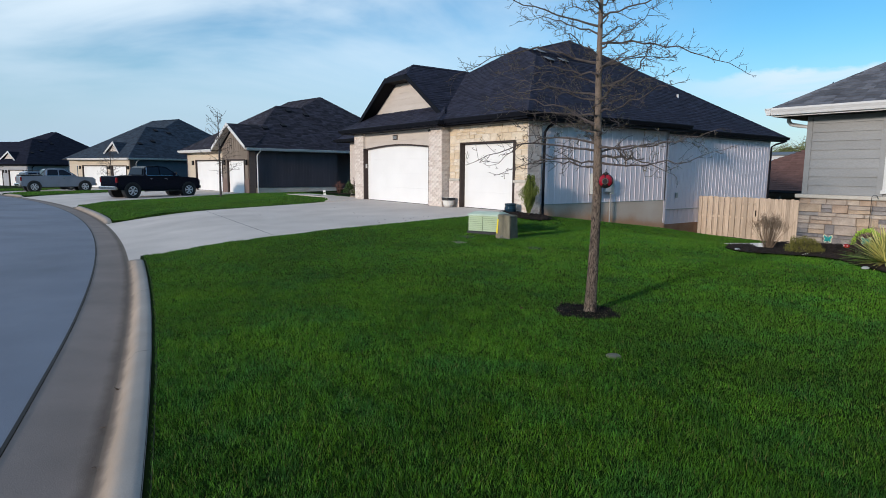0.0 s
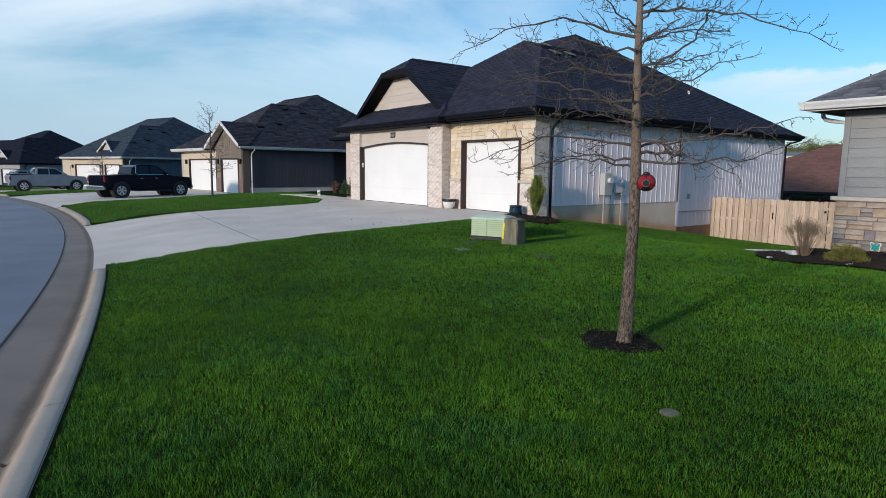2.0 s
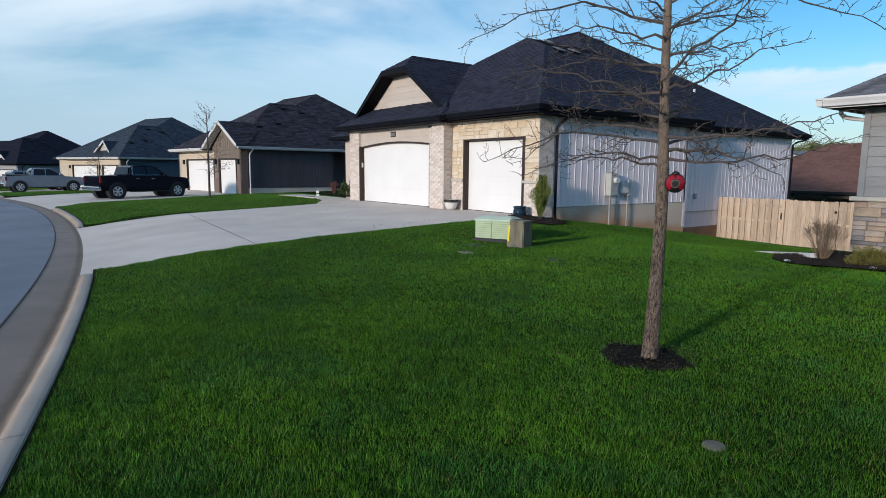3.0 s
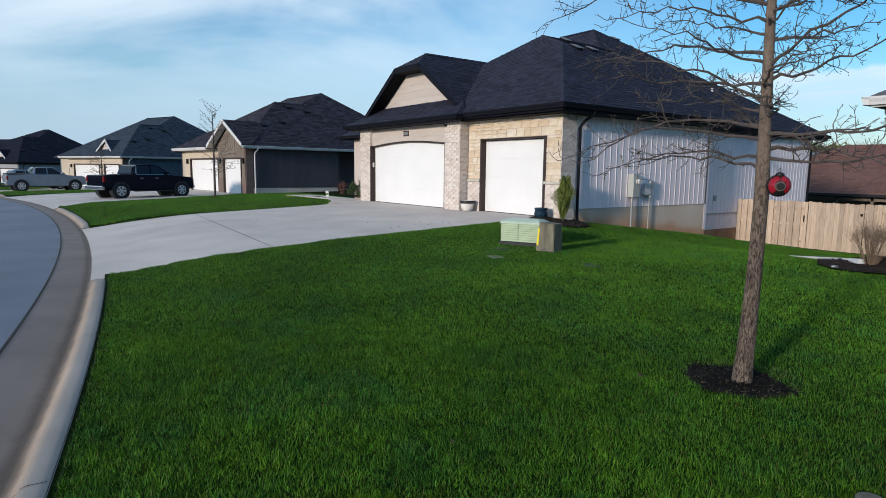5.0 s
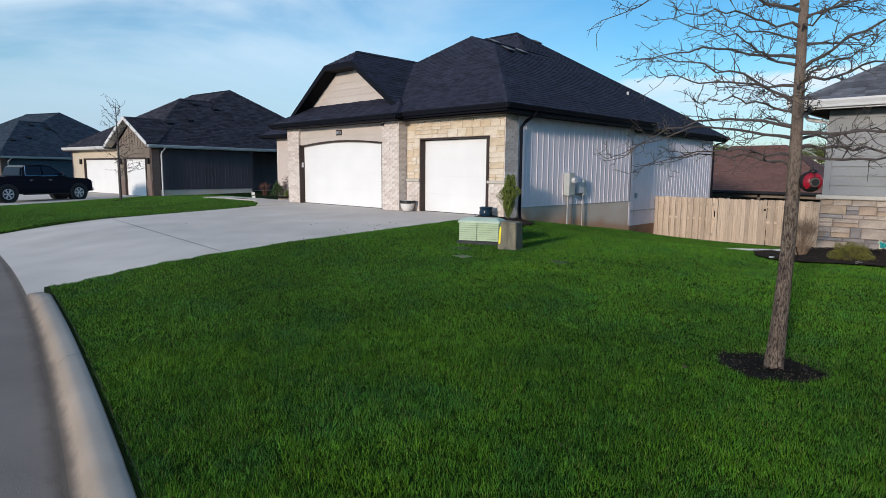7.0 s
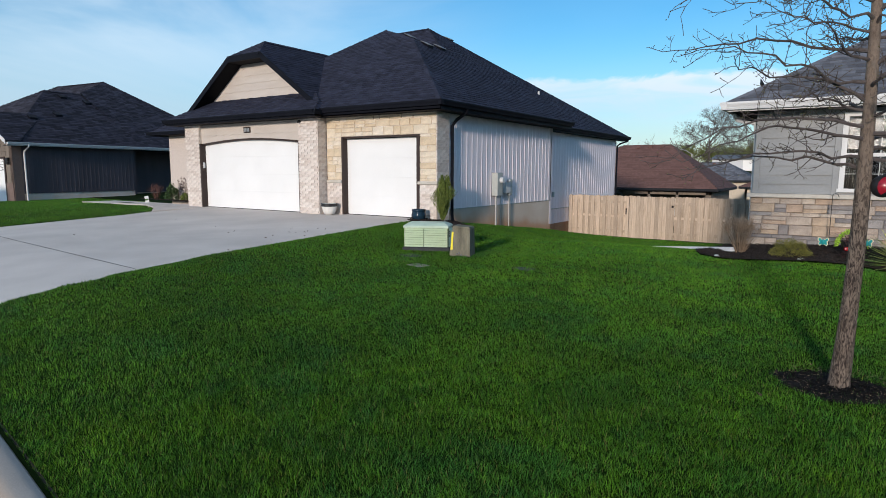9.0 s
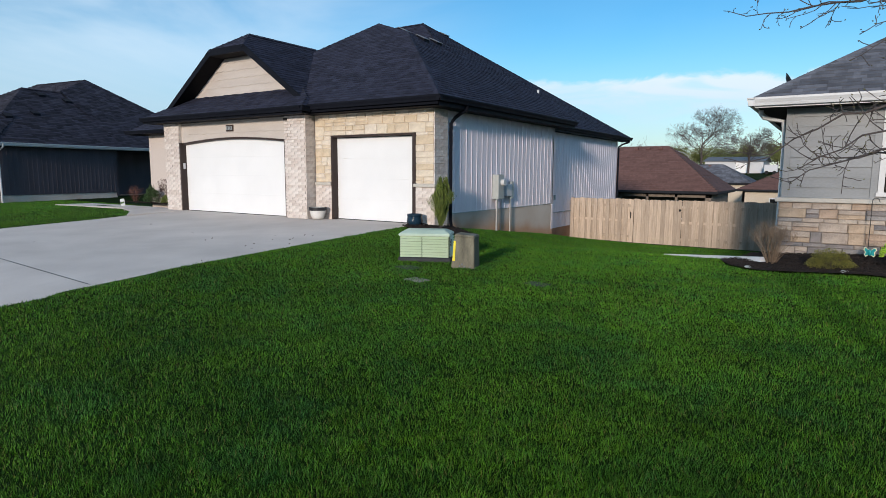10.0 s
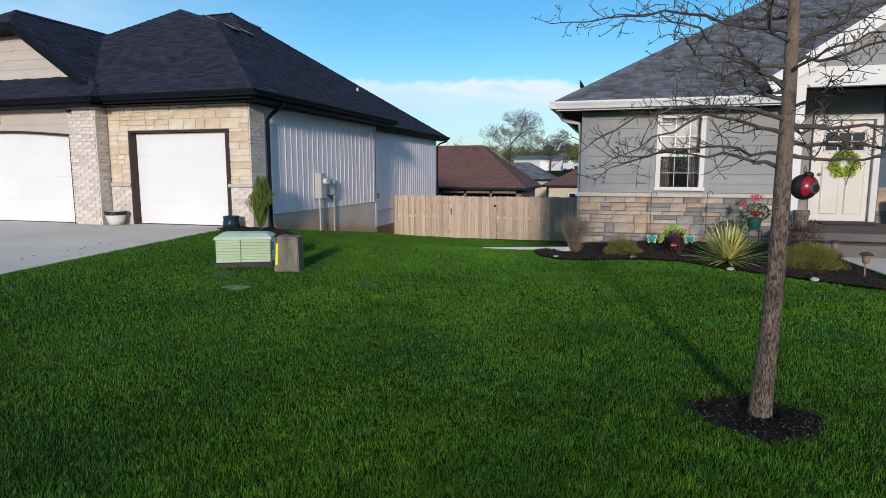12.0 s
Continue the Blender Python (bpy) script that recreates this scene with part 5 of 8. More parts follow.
tube(bm, [(9.86, 0.82, 2.42), (9.86, 0.83, 2.33), (9.90, 0.86, 2.27), (10.02, 0.93, 2.24), (10.22, 1.0, 2.20), (10.25, 1.02, 1.9), (10.25, 1.02, -0.2)], 0.04, 8)
part("downpipe", bm, M["white"], sage)
# satellite dish on the roof edge
sage.matrix_basis = SAGE
dish = part("dish_mast", bx(10.14, 10.17, 2.2, 2.23, 2.6, 2.95), M["dark"], sage)
bm = bmesh.new()
lathe(bm, [(0.02, 0.0), (0.14, 0.03), (0.24, 0.09), (0.245, 0.10), (0.13, 0.05), (0.02, 0.02)], (0, 0, 0), 20)
bmesh.ops.transform(bm, matrix=pose(10.15, 2.2, 3.02, 60, 0, 94) @ Matrix.Scale(0.85, 4), verts=bm.verts)
part("dish", bm, M["dark"], dish)


# ---------------------------------------------------------------- fence
fence = thing("fence", "weathered cedar privacy fence with alternating dog-eared boards and a gate", "fence")
F_Y, F_X0, F_X1 = 10.7, 2.47, 10.25
for k in range(4):
    x = F_X0 + 0.08 + k * (F_X1 - F_X0 - 0.16) / 3
    zb = lawn_z(x, F_Y)
    part("post", rb(x - 0.045, x + 0.045, F_Y - 0.02, F_Y + 0.07, zb - 0.1, 0.30, r=0.006), M["wood"], fence)
for z in (0.05, -0.50, -1.10):
    part("rail", rb(F_X0, F_X1, F_Y - 0.005, F_Y + 0.03, z - 0.045, z + 0.045, r=0.004), M["wood"], fence)
x, k = F_X0, 0
while x < F_X1:
    gate = 4.85 < x < 6.6
    front = gate or k % 2 == 0
    zb, top = lawn_z(x, F_Y) - 0.03, 0.30 + rng.uniform(-0.02, 0.02)
    y = F_Y - 0.027 if front else F_Y + 0.036
    bm = bmesh.new()
    w = 0.138
    slab(bm, [(x, y, zb), (x + w, y, zb), (x + w, y, top - 0.03), (x + w - 0.03, y, top), (x + 0.03, y, top), (x, y, top - 0.03)], (0, 0.019, 0))
    part("board", bm, M["wood"], fence)
    x += 0.142 if gate else 0.118
    k += 1
part("gate_latch", rb(4.83, 4.87, F_Y - 0.06, F_Y - 0.028, -0.42, -0.18, r=0.005), M["iron"], fence)
part("hinge", rb(6.55, 6.62, F_Y - 0.05, F_Y - 0.028, -0.1, -0.02, r=0.004), M["iron"], fence)


# ---------------------------------------------------------------- yard boxes
gen = thing("generator", "pale green louvred standby generator on a dark pad", "generator")
part("pad", rb(-0.04, 1.16, -0.03, 0.66, -0.06, 0.09, r=0.02), M["gen_base"], gen)
part("body", rb(0, 1.12, 0.015, 0.62, 0.09, 0.47, r=0.02, seg=2), M["gen_shade"], gen, "green case darkened for the shade in the gaps between louvres")
bm = bmesh.new()
lo = [bm.verts.new(q) for q in ((-0.02, -0.035, 0.455), (1.14, -0.035, 0.455), (1.14, 0.64, 0.455), (-0.02, 0.64, 0.455))]
mid_ = [bm.verts.new(q) for q in ((-0.02, -0.035, 0.492), (1.14, -0.035, 0.492), (1.14, 0.64, 0.492), (-0.02, 0.64, 0.492))]
hi = [bm.verts.new(q) for q in ((0.10, 0.16, 0.55), (1.00, 0.12, 0.55), (1.00, 0.50, 0.55), (0.10, 0.50, 0.55))]
for p, q in ((lo, mid_), (mid_, hi)):
    for k in range(4):
        bm.faces.new((p[k], p[(k + 1) % 4], q[(k + 1) % 4], q[k]))
bm.faces.new(hi)
bm.faces.new(lo[::-1])
bmesh.ops.bevel(bm, geom=list(bm.edges), offset=0.012, segments=2, affect="EDGES")
part("lid", bm, M["gen_lid"], gen, "rounded bluish pale green lid")
for i in range(8):
    z = 0.100 + i * 0.0445
    for x0, x1 in ((0.02, 0.50), (0.52, 1.10)):
        bm = bmesh.new()
        slab(bm, [(x0, -0.030, z), (x1, -0.030, z), (x1, 0.014, z + 0.034), (x0, 0.014, z + 0.034)], (0, 0.008, 0.006))
        part("louvre", bm, M["gen_green"], gen)
    bm = bmesh.new()
    slab(bm, [(1.150, 0.05, z), (1.150, 0.58, z), (1.12, 0.58, z + 0.034), (1.12, 0.05, z + 0.034)], (-0.008, 0, 0.006))
    part("louvre", bm, M["gen_green"], gen)
part("handle", rb(1.13, 1.155, 0.10, 0.14, 0.28, 0.40, r=0.006), M["dark"], gen)
gen.matrix_basis = pose(5.04, -3.77, -0.275, 0, 0, 25) @ Matrix.Diagonal((0.76, 0.84, 1, 1))

ped = thing("utility_pedestal", "faded olive fibreglass utility pedestal with a yellow warning strip", "utility box")
bm = bmesh.new()
v = box(bm, -0.24, 0.24, -0.22, 0.24, 0, 0.53)
for p in v[4:]:
    p.co.x *= 0.74 if p.co.x > 0 else 0.90
    p.co.y *= 0.88
bmesh.ops.bevel(bm, geom=list({e for p in v for e in p.link_edges}), offset=0.02, segments=2, affect="EDGES")
part("body", bm, M["khaki"], ped)
bm = bmesh.new()
v = box(bm, -0.230, 0.192, -0.212, 0.222, 0.495, 0.548)
bmesh.ops.bevel(bm, geom=list({e for p in v for e in p.link_edges}), offset=0.022, segments=3, affect="EDGES")
part("cap", bm, M["khaki"], ped)
bm = bmesh.new()
slab(bm, [(-0.215, -0.2235, 0.12), (-0.165, -0.2235, 0.12), (-0.18, -0.2, 0.44), (-0.225, -0.2, 0.44)], (0, -0.004, 0))
part("warning_strip", bm, M["yellow"], ped)
bm = bmesh.new()
for k, (x, z) in enumerate(((-0.06, 0.05), (-0.01, 0.08), (0.04, 0.05), (0.15, 0.04))):
    tube(bm, [(x, -0.215, z), (x, -0.240, z)], 0.016, 10)
part("bolt_row", bm, M["vent_grey"], ped)
ped.matrix_basis = pose(6.27, -3.64, -0.275, 0, 4.0, 16) @ Matrix.Diagonal((0.80, 0.82, 1.0, 1))

for x, y, w, d, mt, lab in ((5.55, -4.20, 0.42, 0.30, "gen_base", "green plastic irrigation valve lid set in the lawn"), (6.30, -5.02, 0.34, 0.24, "gutter", "grey concrete meter lid set in the lawn"), (7.85, -4.36, 0.36, 0.24, "gen_base", "dark plastic valve lid set in the lawn"), (13.18, -8.72, 0.13, 0.13, "khaki", "small grey round valve lid in the lawn")):
    bm = bmesh.new()
    if w < 0.2:
        lathe(bm, [(0.065, -0.05), (0.065, 0.02), (0.055, 0.028), (0.0001, 0.03)], (0, 0, 0), 18)
    else:
        rbox(bm, -w / 2, w / 2, -d / 2, d / 2, -0.05, 0.03, r=0.012)
    o = solid("valve_lid", bm, M[mt], lab, "valve lid")
    o.matrix_basis = pose(x, y, lawn_z(x, y) - (0.012 if w < 0.2 else 0.02), 0, 0, -12)


def pot(name, x, y, z, r, h, mt, label, soil=True, rim="dark"):
    root = thing(name, label, "plant pot")
    bm = bmesh.new()
    belly = [(r * 0.66, 0), (r * 0.70, h * 0.05), (r * 0.95, h * 0.22), (r * 1.06, h * 0.42), (r * 1.07, h * 0.56), (r * 1.01, h * 0.60), (r * 1.05, h * 0.64), (r * 1.0, h * 0.72), (r * 0.94, h * 0.76), (r * 1.02, h * 0.84), (r * 1.05, h * 0.95), (r * 1.0, h), (r * 0.90, h * 0.98), (r * 0.88, h * 0.85), (0.001, h * 0.84)]
    lathe(bm, belly if not rim else [(r * 0.62, 0), (r * 0.86, h * 0.3), (r * 0.97, h * 0.65), (r * 1.0, h * 0.9), (r * 1.04, h), (r * 0.94, h), (r * 0.9, h * 0.85), (0.001, h * 0.84)], (0, 0, 0), 24)
    part("pot", bm, M[mt], root, smooth=True)
    if rim:
        bm = bmesh.new()
        lathe(bm, [(r * 1.01, h * 0.72), (r * 1.07, h * 0.74), (r * 1.08, h * 1.0), (r * 0.95, h * 1.0), (r * 0.93, h * 0.9), (r * 1.0, h * 0.8)], (0, 0, 0), 24)
        part("rim", bm, M[rim], root)
    bm = bmesh.new()
    lathe(bm, [(r * 0.9, h * 0.80), (r * 0.9, h * 0.86), (0.001, h * 0.89)], (0, 0, 0), 16)
    part("soil", bm, M["mulch"], root)
    root.matrix_basis = pose(x, y, z)
    return root


pot("plant_pot", 2.95, -0.46, -0.03, 0.175, 0.31, "pot_blue", "dark blue glazed rounded ceramic pot beside the garage door", rim="")
pot("plant_pot", -0.27, -0.40, 0.0, 0.215, 0.32, "pot_white", "white ceramic pot with a dark rim by the garage", rim="dark")


# ---------------------------------------------------------------- planting beds
def bed(name, poly, label, h=0.05, lift=0.035, chip=1.0, material="mulch"):
    """A mulch bed: a heaped sheet inside a plan polygon, with loose chips on it."""
    def inside(x, y):
        c = False
        for (ax, ay), (bx_, by) in zip(poly, poly[1:] + poly[:1]):
            if (ay > y) != (by > y) and x < (bx_ - ax) * (y - ay) / (by - ay) + ax:
                c = not c
        return c
    x0, x1 = min(p[0] for p in poly), max(p[0] for p in poly)
    y0, y1 = min(p[1] for p in poly), max(p[1] for p in poly)
    root = thing(name, label, "mulch bed", kind="structure")
    bm = bmesh.new()
    top = [bm.verts.new((x, y, lawn_z(x, y) + lift)) for x, y in poly]
    low = [bm.verts.new((x, y, lawn_z(x, y) - 0.06)) for x, y in poly]
    f = bm.faces.new(top)
    for i in range(len(poly)):
        bm.faces.new((low[i], low[(i + 1) % len(poly)], top[(i + 1) % len(poly)], top[i]))
    tri = bmesh.ops.triangulate(bm, faces=[f])["faces"]
    bmesh.ops.subdivide_edges(bm, edges=list({e for g in tri for e in g.edges}), cuts=5, use_grid_fill=True)
    for v in bm.verts:
        if v not in low:
            v.co.z = lawn_z(v.co.x, v.co.y) + lift
    part("mulch_sheet", bm, M[material], root)
    verts, faces = [], []
    n = int((x1 - x0) * (y1 - y0) * 420 / chip ** 1.6)
    for _ in range(n):
        x, y = rng.uniform(x0, x1), rng.uniform(y0, y1)
        if not inside(x, y):
            continue
        z = lawn_z(x, y) + lift + rng.random() * h * 0.5
        a, l, w = rng.uniform(0, 6.28), chip * rng.uniform(0.02, 0.07), chip * rng.uniform(0.006, 0.018)
        c, s = math.cos(a), math.sin(a)
        i = len(verts)
        t = chip * rng.uniform(-0.02, 0.02)
        for u, v in ((-l, -w), (l, -w), (l, w), (-l, w)):
            verts.append((x + u * c - v * s, y + u * s + v * c, z + u * t / l))
        verts.append((x, y, z + 0.012 * chip))
        faces += [(i, i + 1, i + 4), (i + 1, i + 2, i + 4), (i + 2, i + 3, i + 4), (i + 3, i, i + 4)]
    tagged(raw("mulch_chip", verts, faces, M[material], root), kind="stuff")
    return root


BED = [(9.85, 1.36), (9.70, 0.45), (9.52, -0.05), (9.72, -0.55), (10.2, -0.82), (10.9, -0.86), (11.6, -0.96), (12.1, -1.2), (12.66, -1.80), (13.44, -2.34), (14.0, -2.72), (14.55, -3.1), (14.62, -1.5), (14.55, -0.1), (13.98, 0.1), (13.95, 1.36)]
bed("mulch_bed", BED, "dark brown mulch bed with shrubs along the sage house", chip=0.7)
BED2 = [(2.80, -0.12), (2.78, -0.75), (3.2, -0.95), (3.9, -0.9), (4.25, -0.5), (4.1, 0.2), (3.5, 0.5), (3.3, 0.45), (3.3, -0.12)]
bed("mulch_bed", BED2, "small dark mulch bed at the garage corner")
BED3 = [(-12.3, 1.7), (-12.3, 0.75), (-9.0, 0.62), (-7.1, 0.62), (-7.1, 1.46), (-11.22, 1.46), (-11.22, 1.7)]
bed("mulch_bed", BED3, "narrow raised mulch bed along the entry wall", lift=0.17)
RING = [(11.97 + 0.385 * (1 + 0.10 * math.sin(3 * a) + 0.05 * math.sin(7 * a)) * math.cos(a), -7.66 + 0.33 * (1 + 0.08 * math.cos(4 * a)) * math.sin(a)) for a in [2 * math.pi * k / 28 for k in range(28)]]
bed("mulch_ring", RING, "black mulch ring round the young tree trunk", h=0.03, lift=0.008, chip=0.42, material="mulch_black")
bed("mulch_ring", [(-18.0 + 0.35 * math.cos(a), -3.05 + 0.35 * math.sin(a)) for a in [2 * math.pi * k / 12 for k in range(12)]], "dark mulch ring round a thin street tree", h=0.03)

bm = bmesh.new()
slab(bm, [(14.75, 0.14, -0.22), (14.95, -3.2, -0.24), (15.6, -6.0, -0.27), (16.9, -6.0, -0.27), (16.3, -3.0, -0.24), (16.2, 0.14, -0.22)], (0, 0, -0.2))
solid("porch_walk", bm, M["concrete"], "pale concrete walk to the porch step", "walkway", kind="structure")
bm = bmesh.new()
slab(bm, [(7.94, 2.53, -0.69), (10.15, -0.04, -0.285), (10.24, 0.05, -0.285), (8.03, 2.60, -0.69)], (0, 0, 0.085))
solid("drain_extension", bm, M["bright_white"], "flat white roll-out downspout extension on the grass", "drain pipe")


def leaf_cloud(n, size, shape, seed, lean=0.0, wide=(0.2, 0.4)):
    """Many small folded leaves inside a shape given by shape(u, v, w) -> point, outline kept uneven."""
    r = random.Random(seed)
    verts, faces = [], []
    for _ in range(n):
        p, out = shape(r)
        p, out = Vector(p), Vector(out).normalized()
        d = (out + Vector((r.gauss(0, 0.6), r.gauss(0, 0.6), r.gauss(0, 0.6) + lean))).normalized()
        s = d.cross(Vector((r.gauss(0, 1), r.gauss(0, 1), r.gauss(0, 1)))).normalized()
        l, w = size * r.uniform(0.6, 1.4), size * r.uniform(*wide)
        i = len(verts)
        verts += [p - d * l * 0.5, p + s * w, p + d * l * 0.5, p - s * w]
        faces += [(i, i + 1, i + 2, i + 3)]
    return verts, faces


def dome(rx, ry, h, hollow=0.45, rough=0.22, seed=0):
    def f(r):
        a, e = r.uniform(0, 2 * math.pi), math.asin(r.random() ** 0.8)
        k = 1 + rough * noise.noise(Vector((math.cos(a) * 2.2 + seed, math.sin(a) * 2.2, e * 2.5))) * 1.6
        q = (hollow + (1 - hollow) * r.random() ** 0.5) * k
        d = (math.cos(a) * math.cos(e), math.sin(a) * math.cos(e), math.sin(e))
        return (d[0] * rx * q, d[1] * ry * q, d[2] * h * q + 0.02), d
    return f


def stems(bm, n, spread, h, r0, seed, fork=2):
    r = random.Random(seed)
    for _ in range(n):
        a, t = r.uniform(0, 2 * math.pi), r.random() ** 0.6
        tip = Vector((math.cos(a) * spread * t, math.sin(a) * spread * t, h * r.uniform(0.7, 1.0) * (1 - 0.25 * t * t)))
        base = Vector((tip.x * 0.15, tip.y * 0.15, 0))
        mid = base.lerp(tip, 0.5) + Vector((r.gauss(0, 0.02), r.gauss(0, 0.02), 0.05 * h))
        tube(bm, [base, mid, tip], [r0, r0 * 0.7, r0 * 0.35], 4, cap=False)
        for _ in range(fork):
            f = r.uniform(0.4, 0.9)
            s = mid.lerp(tip, f)
            e = s + Vector((r.gauss(0, 0.07), r.gauss(0, 0.07), r.uniform(0.05, 0.16)))
            tube(bm, [s, e], [r0 * 0.5, r0 * 0.25], 3, cap=False)


def shrub(x, y, rx, ry, h, leaf, label, n=1600, size=0.035, seed=1, stem_mat="twig", category="shrub", group=""):
    root = thing("shrub", label, category, group)
    bm = bmesh.new()
    stems(bm, 14, min(rx, ry) * 0.8, h * 0.85, 0.006, seed)
    part("stem", bm, M[stem_mat], root)
    tagged(raw("foliage", *leaf_cloud(n, size, dome(rx, ry, h, seed=seed), seed), M[leaf], root), kind="stuff")
    root.matrix_basis = pose(x, y, lawn_z(x, y) + 0.02)
    return root


# dry upright bush
root = thing("bush", "bare tan multi-stemmed bush in the mulch bed", "bush")
bm = bmesh.new()
stems(bm, 85, 0.36, 0.70, 0.0042, 5, fork=7)
tagged(part("stem", bm, M["stalk"], root), kind="stuff")
root.matrix_basis = pose(10.32, 0.02, lawn_z(10.3, 0.0) + 0.02) @ Matrix.Scale(1.10, 4)
shrub(11.19, -0.42, 0.34, 0.25, 0.30, "leaf_shrub", "low golden-green shrub in the mulch bed", 7000, 0.018, 7)
shrub(13.92, -1.55, 0.46, 0.40, 0.38, "leaf_shrub", "broad golden-green low juniper shrub by the walk", 14000, 0.019, 8)
shrub(14.06, -0.25, 0.44, 0.36, 0.70, "leaf_maroon", "dark maroon barberry shrub beside the porch", 2600, 0.03, 9)
shrub(12.14, -0.52, 0.21, 0.16, 0.32, "leaf_maroon", "small dark maroon shrub in front of the lime planter", 520, 0.022, 14)
shrub(13.15, 0.75, 0.42, 0.3, 0.62, "leaf_dark", "loose dark green shrub against the stone wall", 900, 0.035, 10)
for x, y, rx, h, leaf, lab, count, size, seed in ((-10.5, 1.08, 0.33, 0.62, "leaf_dark", "dense dark green shrub by the entry wall", 2600, 0.04, 12), (-9.45, 1.0, 0.26, 0.30, "leaf_juniper", "yellow-green low shrub by the entry wall", 900, 0.04, 13), (-9.75, 1.1, 0.30, 0.95, "leaf_maroon", "tall sparse brown-leaved shrub by the entry wall", 420, 0.05, 16)):
    shrub(x, y, rx, rx * 0.8, h, leaf, lab, count, size, seed).matrix_basis = pose(x, y, lawn_z(x, y) + 0.17)
root = thing("bush", "bare reddish multi-stemmed bush by the entry wall", "bush")
bm = bmesh.new()
stems(bm, 40, 0.30, 0.66, 0.0055, 15, fork=6)
tagged(part("stem", bm, M["red_twig"], root), kind="stuff")
root.matrix_basis = pose(-11.75, 1.15, lawn_z(-11.75, 1.15) + 0.15)
# upright evergreen at the garage corner
root = thing("evergreen_shrub", "narrow upright yellow-green evergreen at the garage corner", "shrub")
bm = bmesh.new()
stems(bm, 9, 0.10, 0.95, 0.007, 21)
tube(bm, [(0, 0, -0.02), (0.01, 0, 0.5), (0, 0.01, 1.0)], [0.016, 0.011, 0.004], 6)
part("stem", bm, M["twig"], root)


def column(r):
    z = r.random() ** 0.85
    a, q = r.uniform(0, 6.283), r.random() ** 0.5
    w = 0.05 + 0.15 * smooth(z / 0.55) * (1 - 0.55 * smooth((z - 0.62) / 0.38))
    w *= 1 + 0.85 * noise.noise(Vector((math.cos(a) * 2.2, math.sin(a) * 2.2, z * 4)))
    return (math.cos(a) * w * q + 0.03 * z, math.sin(a) * w * q, 0.12 + z * (0.98 + 0.10 * math.sin(a * 3))), (math.cos(a) * 0.45, math.sin(a) * 0.45, 2.0)


tagged(raw("foliage", *leaf_cloud(9000, 0.085, column, 31, 1.3, (0.035, 0.07)), M["leaf_juniper"], root), kind="stuff")
root.matrix_basis = pose(3.62, -0.36, -0.06)
# yucca
root = thing("yucca", "variegated yellow and green spiky yucca", "yucca")
r = random.Random(41)
for kind_, mt in (("leaf_blade", "yucca_mid"), ("leaf_edge", "yucca_edge")):
    r = random.Random(41)
    verts, faces = [], []
    for k in range(210):
        a, e = r.uniform(0, 6.283), math.radians(2 + 80 * r.random() ** 1.5)
        l, droop = r.uniform(0.5, 0.78), r.uniform(0.0, 0.12)
        d = Vector((math.cos(a) * math.cos(e), math.sin(a) * math.cos(e), math.sin(e)))
        s = Vector((-math.sin(a), math.cos(a), 0))
        w = r.uniform(0.015, 0.024)
        pts = [Vector((0, 0, 0.10)) + d * (l * t) - Vector((0, 0, droop * t * t)) for t in (0.05, 0.35, 0.7, 1.0)]
        ws = [w, w, w * 0.7, 0.001]
        if kind_ == "leaf_blade":
            i = len(verts)
            for p, q in zip(pts, ws):
                verts += [p - s * q * 0.7, p + s * q * 0.7]
            faces += [(i + 2 * j, i + 2 * j + 1, i + 2 * j + 3, i + 2 * j + 2) for j in range(3)]
        else:
            for sg in (-1, 1):
                i = len(verts)
                for p, q in zip(pts, ws):
                    verts += [p + s * sg * q * 0.7, p + s * sg * q + Vector((0, 0, 0.003))]
                faces += [(i + 2 * j, i + 2 * j + 1, i + 2 * j + 3, i + 2 * j + 2) for j in range(3)]
    tagged(raw(kind_, verts, faces, M[mt], root), kind="stuff")
root.matrix_basis = pose(12.80, -1.35, lawn_z(12.8, -1.35) - 0.02) @ Matrix.Diagonal((1.0, 1.0, 0.94, 1))
# pot with lime trailing foliage and maroon stems
root = thing("planter", "pot with arching lime foliage and maroon stems in the bed", "planter")
bm = bmesh.new()
lathe(bm, [(0.10, 0), (0.15, 0.12), (0.17, 0.22), (0.15, 0.22), (0.14, 0.19), (0.001, 0.19)], (0, 0.1, 0), 20)
part("pot", bm, M["dark"], root)
bm = bmesh.new()
stems(bm, 40, 0.17, 0.36, 0.005, 51, fork=4)
part("stem", bm, M["leaf_maroon"], root)


def arc_shape(r):
    t = r.random()
    a = math.pi * (0.02 + 0.96 * t)
    return (-0.22 * math.cos(a) + r.gauss(0, 0.014), 0.1 + r.gauss(0, 0.02), 0.10 + 0.30 * math.sin(a) + r.gauss(0, 0.013)), (-math.cos(a), 0, math.sin(a))


tagged(raw("foliage", *leaf_cloud(700, 0.05, arc_shape, 52), M["lime"], root), kind="stuff")
root.matrix_basis = pose(12.09, -0.12, lawn_z(12.07, -0.12) + 0.07)
